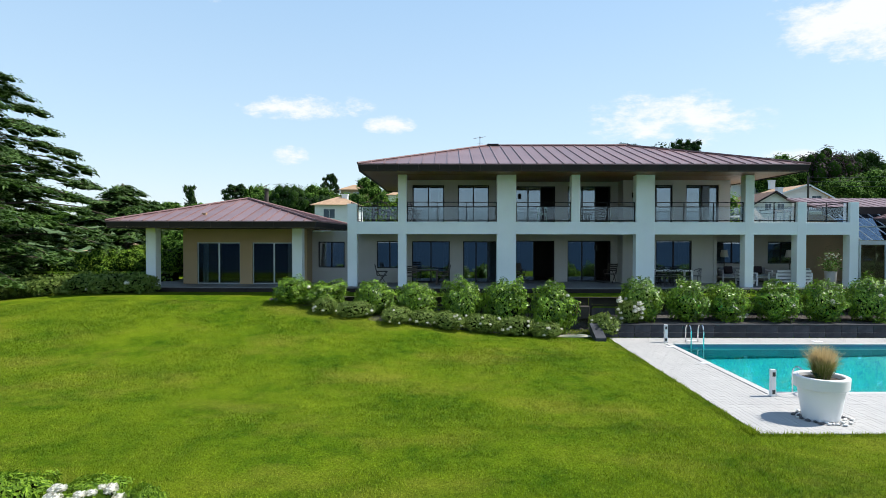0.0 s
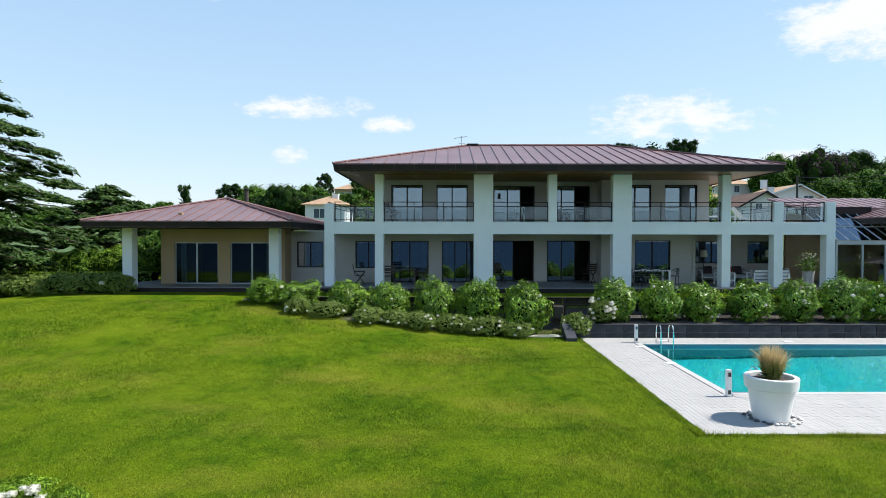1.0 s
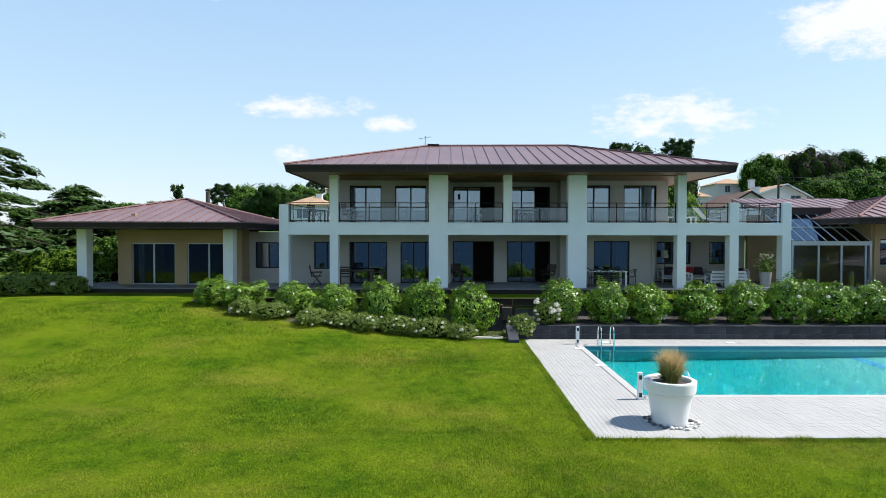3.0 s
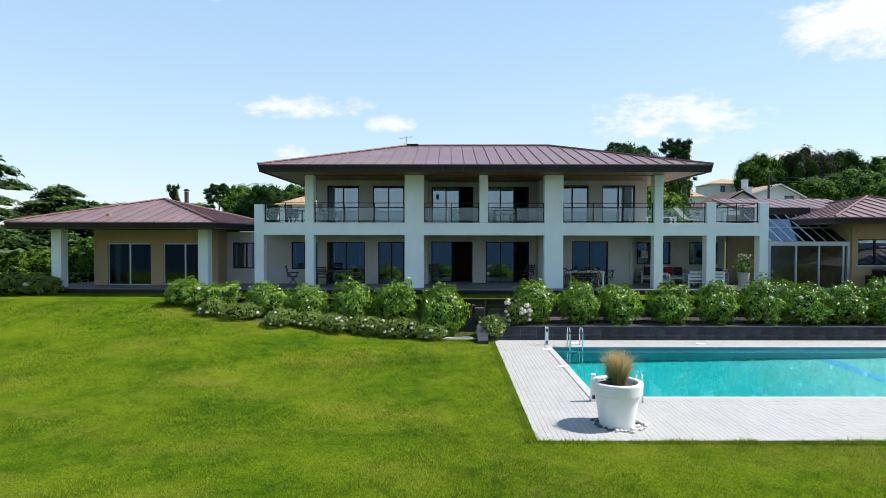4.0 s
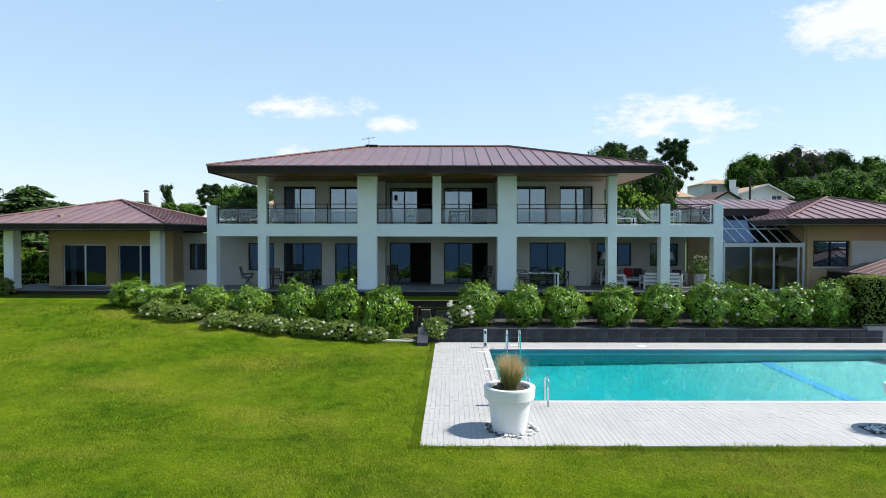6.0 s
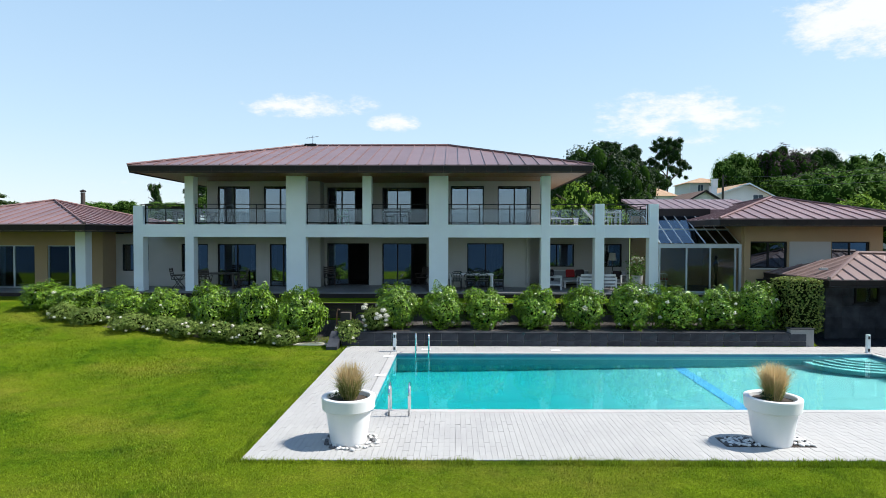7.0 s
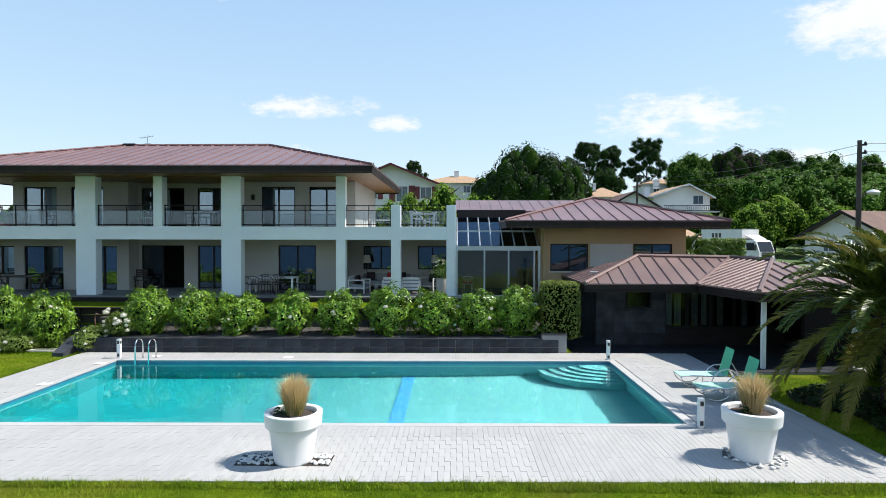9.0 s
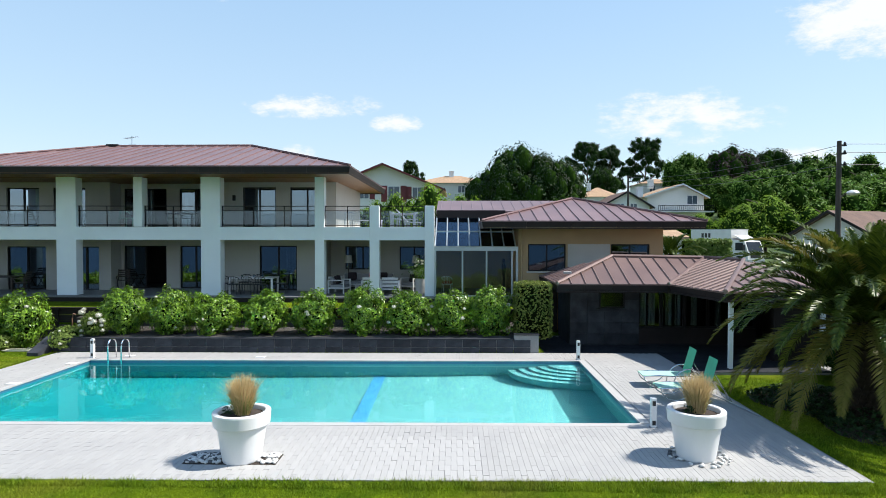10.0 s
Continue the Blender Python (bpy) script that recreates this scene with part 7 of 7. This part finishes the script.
# ivy hedge and small palm between guest house and street
rng = random.Random(44)
cs, ns = [], []
for _ in range(2400):
    cs.append((36.0 + 3.2 * rng.random(), 43.0 + rng.uniform(-0.15, 0.15), 1.3 + 2.6 * rng.random() ** 0.7))
    ns.append((0, -1, 0.4))
v, f = leaves(rng, cs, ns, 0.2, 0.8)
ivy = thing("ivy_hedge", (38.7, 43.2, 1.3), "dense ivy-covered hedge beside the street", "hedge")
part("foliage", raw_mesh("foliage", v, f, L_LOW), None, ivy)
# dark filling that paints shade into the ivy's gaps
part("twig_mass", boxes((36.1, 43.1, 1.2, 39.1, 43.9, 3.8), bevel=0.15), DARKCORE, ivy)
palm((34.3, 41.0, ground_z(34.3, 41)), 1.5, 0.22, 22, 2.2, 21)
for k, (x, y, r, top) in enumerate(((31.6, 18.6, 1.6, 1.5), (33.2, 17.0, 1.8, 1.7), (34.6, 19.0, 2.0, 2.4), (32.6, 21.8, 1.4, 1.6), (36.5, 22, 2.4, 3.0), (38.5, 26, 2.6, 3.2), (42, 30, 3, 3.6), (35.5, 30, 2.4, 2.6), (47, 38, 3.0, 3.2), (52, 40, 3, 3.4))):
    tree("mid" if k % 2 else "dark", x, y, top, r)

# ---- pavers, slate tiles and grass ----
rng = random.Random(77)
PW, PL = 0.11, 0.44
near, rest_v, rest_f, dark_v, dark_f = 0, [], [], [], []
PAVER = []
for k in range(4):
    bm = boxes((0.002, 0.002, -0.03, PW - 0.002, PL - 0.002, 0.0), bevel=0.002)
    PAVER.append(mesh_of("paver", bm, M_DECK))


def in_deck(x0, y0, x1, y1):
    if x1 > DX1 and y0 < 19.3:
        return False
    if y1 > 25.85 or (y1 > DY1 and x0 < 23.1):
        return False
    if x1 > PX0 - 0.18 and x0 < PX1 + 0.18 and y1 > PY0 - 0.18 and y0 < PY1 + 0.18:
        return False
    return True


i = 0
x = DX0
while x < 31.5:
    off = (0.0, 0.22)[i % 2]
    y = DY0 - off
    while y < 25.9:
        y0, y1 = max(y, DY0), min(y + PL, 25.9)
        # trim against the pool edge and the wall
        for lim in (PY0 - 0.18, PY1 + 0.18):
            if x + PW > PX0 - 0.18 and x < PX1 + 0.18 and y0 < lim < y1:
                if lim < PY1:
                    y1 = lim
                else:
                    y0 = lim
        if x < 23.1 and y0 < DY1 < y1:
            y1 = DY1
        if x + PW > DX1:
            y0 = max(y0, 19.3)
        if y1 - y0 > 0.05 and in_deck(x + 0.01, y0 + 0.005, x + PW - 0.01, y1 - 0.005):
            dz = rng.uniform(-0.0015, 0.0015)
            if near < 300 and y1 - y0 > PL - 0.01 and 14.5 < x < 20.5 and y < 13.3:
                ob = new("paver", PAVER[i % 4])
                ob.location = (x, y0, dz)
                ob.parent = deck
                near += 1
            else:
                # the darker floor, shade put into its colour, begins at one straight line
                cuts = [y0, DY1, y1] if x > 23.1 and y0 + 0.02 < DY1 < y1 - 0.02 else [y0, y1]
                for ya, yb in zip(cuts, cuts[1:]):
                    rv, rf = (dark_v, dark_f) if x > 23.1 and (ya > DY1 - 0.03 or x > DX1) else (rest_v, rest_f)
                    a, b, c, d = x + 0.0025, x + PW - 0.0025, ya + 0.0025, yb - 0.0025
                    k = len(rv)
                    rv += [(a, c, dz), (b, c, dz), (b, d, dz), (a, d, dz), (a, c, -0.03), (b, c, -0.03), (b, d, -0.03), (a, d, -0.03)]
                    rf += [(k, k + 1, k + 2, k + 3), (k, k + 4, k + 5, k + 1), (k + 1, k + 5, k + 6, k + 2), (k + 2, k + 6, k + 7, k + 3), (k + 3, k + 7, k + 4, k)]
        y += PL
    x += PW
    i += 1
pv = new("paver_field", raw_mesh("paver_field", rest_v, rest_f, M_DECK))
pv.parent = deck
tagged(pv, kind="stuff")
# pavers in dark stone colour to paint the shade under the roof
pv = new("slate_paver_field", raw_mesh("slate_paver_field", dark_v, dark_f, M_STONE))
pv.parent = deck
tagged(pv, "dark stone pavers deepening the shade under the pool house roof", kind="stuff")
SL = [mesh_of("slate_tile", boxes((0.008, 0, 0.008, 0.592, 0.02, h - 0.004)), M_STONE) for h in (0.265, 0.185)]
for k in range(28):
    for row, (z, me) in enumerate(((0.19, SL[0]), (0.0, SL[1]))):
        xx = 5.97 + 0.6 * k - (0.0 if row == 0 else 0.0)
        if xx + 0.6 > 23.05:
            continue
        ob = new("slate_tile", me)
        ob.location = Vector((xx, 22.053 + rng.uniform(-0.002, 0.002), z)) - BASE[rwall]
        ob.parent = rwall

for owner, shift in ((deck, 0.0), (pool, 0.0), (rwall, 0.10)):
    skew_parts(owner, shift)

# blades of grass over the nearer lawn, in tufts
nr = np.random.RandomState(5)
TUFT = [nr.rand(64, 64) for _ in range(2)]


def tuft(x, y, cell, k):
    """Smooth random field between 0 and 1."""
    u, v = x / cell, y / cell
    i, j = np.floor(u).astype(int), np.floor(v).astype(int)
    fu, fv = u - i, v - j
    fu, fv = fu * fu * (3 - 2 * fu), fv * fv * (3 - 2 * fv)
    g = TUFT[k]
    return (g[i % 64, j % 64] * (1 - fu) + g[(i + 1) % 64, j % 64] * fu) * (1 - fv) + (g[i % 64, (j + 1) % 64] * (1 - fu) + g[(i + 1) % 64, (j + 1) % 64] * fu) * fv


def blades(x0, x1, y0, y1, n, h, w=0.006):
    bx, by = nr.uniform(x0, x1, n), nr.uniform(y0, y1, n)
    drift = SKEW * (np.clip(bx, DX0, 33.0) - DX0)
    keep = ~((bx > DX0 - 0.01) & (bx < DX1 + 0.01) & (by > DY0 - 0.01 + drift))
    t = 0.55 * tuft(bx, by, 0.30, 0) + 0.45 * tuft(bx, by, 1.1, 1)
    keep &= nr.rand(n) < 0.35 + 1.1 * t
    bx, by, t = bx[keep], by[keep], t[keep]
    n = len(bx)
    bz = np.array([ground_z(a, b) if a < DX0 or b < 11.2 or a > DX1 + 0.1 else -0.02 for a, b in zip(bx, by)]) - 0.012
    az, ln, hh = nr.uniform(0, 6.283, n), nr.uniform(0.1, 1.1, n), h * nr.uniform(0.5, 1.2, n) * (0.45 + 1.1 * t)
    v = np.zeros((n, 3, 3))
    v[:, 0] = np.c_[bx - w * np.sin(az), by + w * np.cos(az), bz]
    v[:, 1] = np.c_[bx + w * np.sin(az), by - w * np.cos(az), bz]
    v[:, 2] = np.c_[bx + np.cos(az) * ln * hh, by + np.sin(az) * ln * hh, bz + hh]
    return v.reshape(-1, 3)


lawn_bands = [blades(-8.5, 28.5, 8.2, 11.75, 260000, 0.044, 0.0065)]
for k in range(12):
    # even strips, thinning out with distance
    ya = 11.6 + 1.05 * k
    lawn_bands.append(blades(-0.76 * ya - 2.0, 6.19, ya, ya + 1.05, int(27000 / (1 + 0.03 * k)), 0.042 + 0.0003 * k, 0.008 + 0.0005 * k))
gv3 = np.concatenate(lawn_bands + [blades(6.0, 27.3, 11.22, 11.74, 42000, 0.085), blades(6.00, 6.20, 11.3, 22.1, 9000, 0.075), blades(27.1, 33, 9, 19, 60000, 0.065)])
gme2 = bpy.data.meshes.new("grass")
gme2.vertices.add(len(gv3))
gme2.vertices.foreach_set("co", gv3.astype(np.float32).ravel())
gme2.loops.add(len(gv3))
gme2.loops.foreach_set("vertex_index", np.arange(len(gv3), dtype=np.int32))
gme2.polygons.add(len(gv3) // 3)
gme2.polygons.foreach_set("loop_start", np.arange(0, len(gv3), 3, dtype=np.int32))
gme2.update()
gme2.validate()
gme2.materials.append(L_GRASS)
tagged(new("grass", gme2), "short green grass blades of the lawn", "grass", kind="stuff")
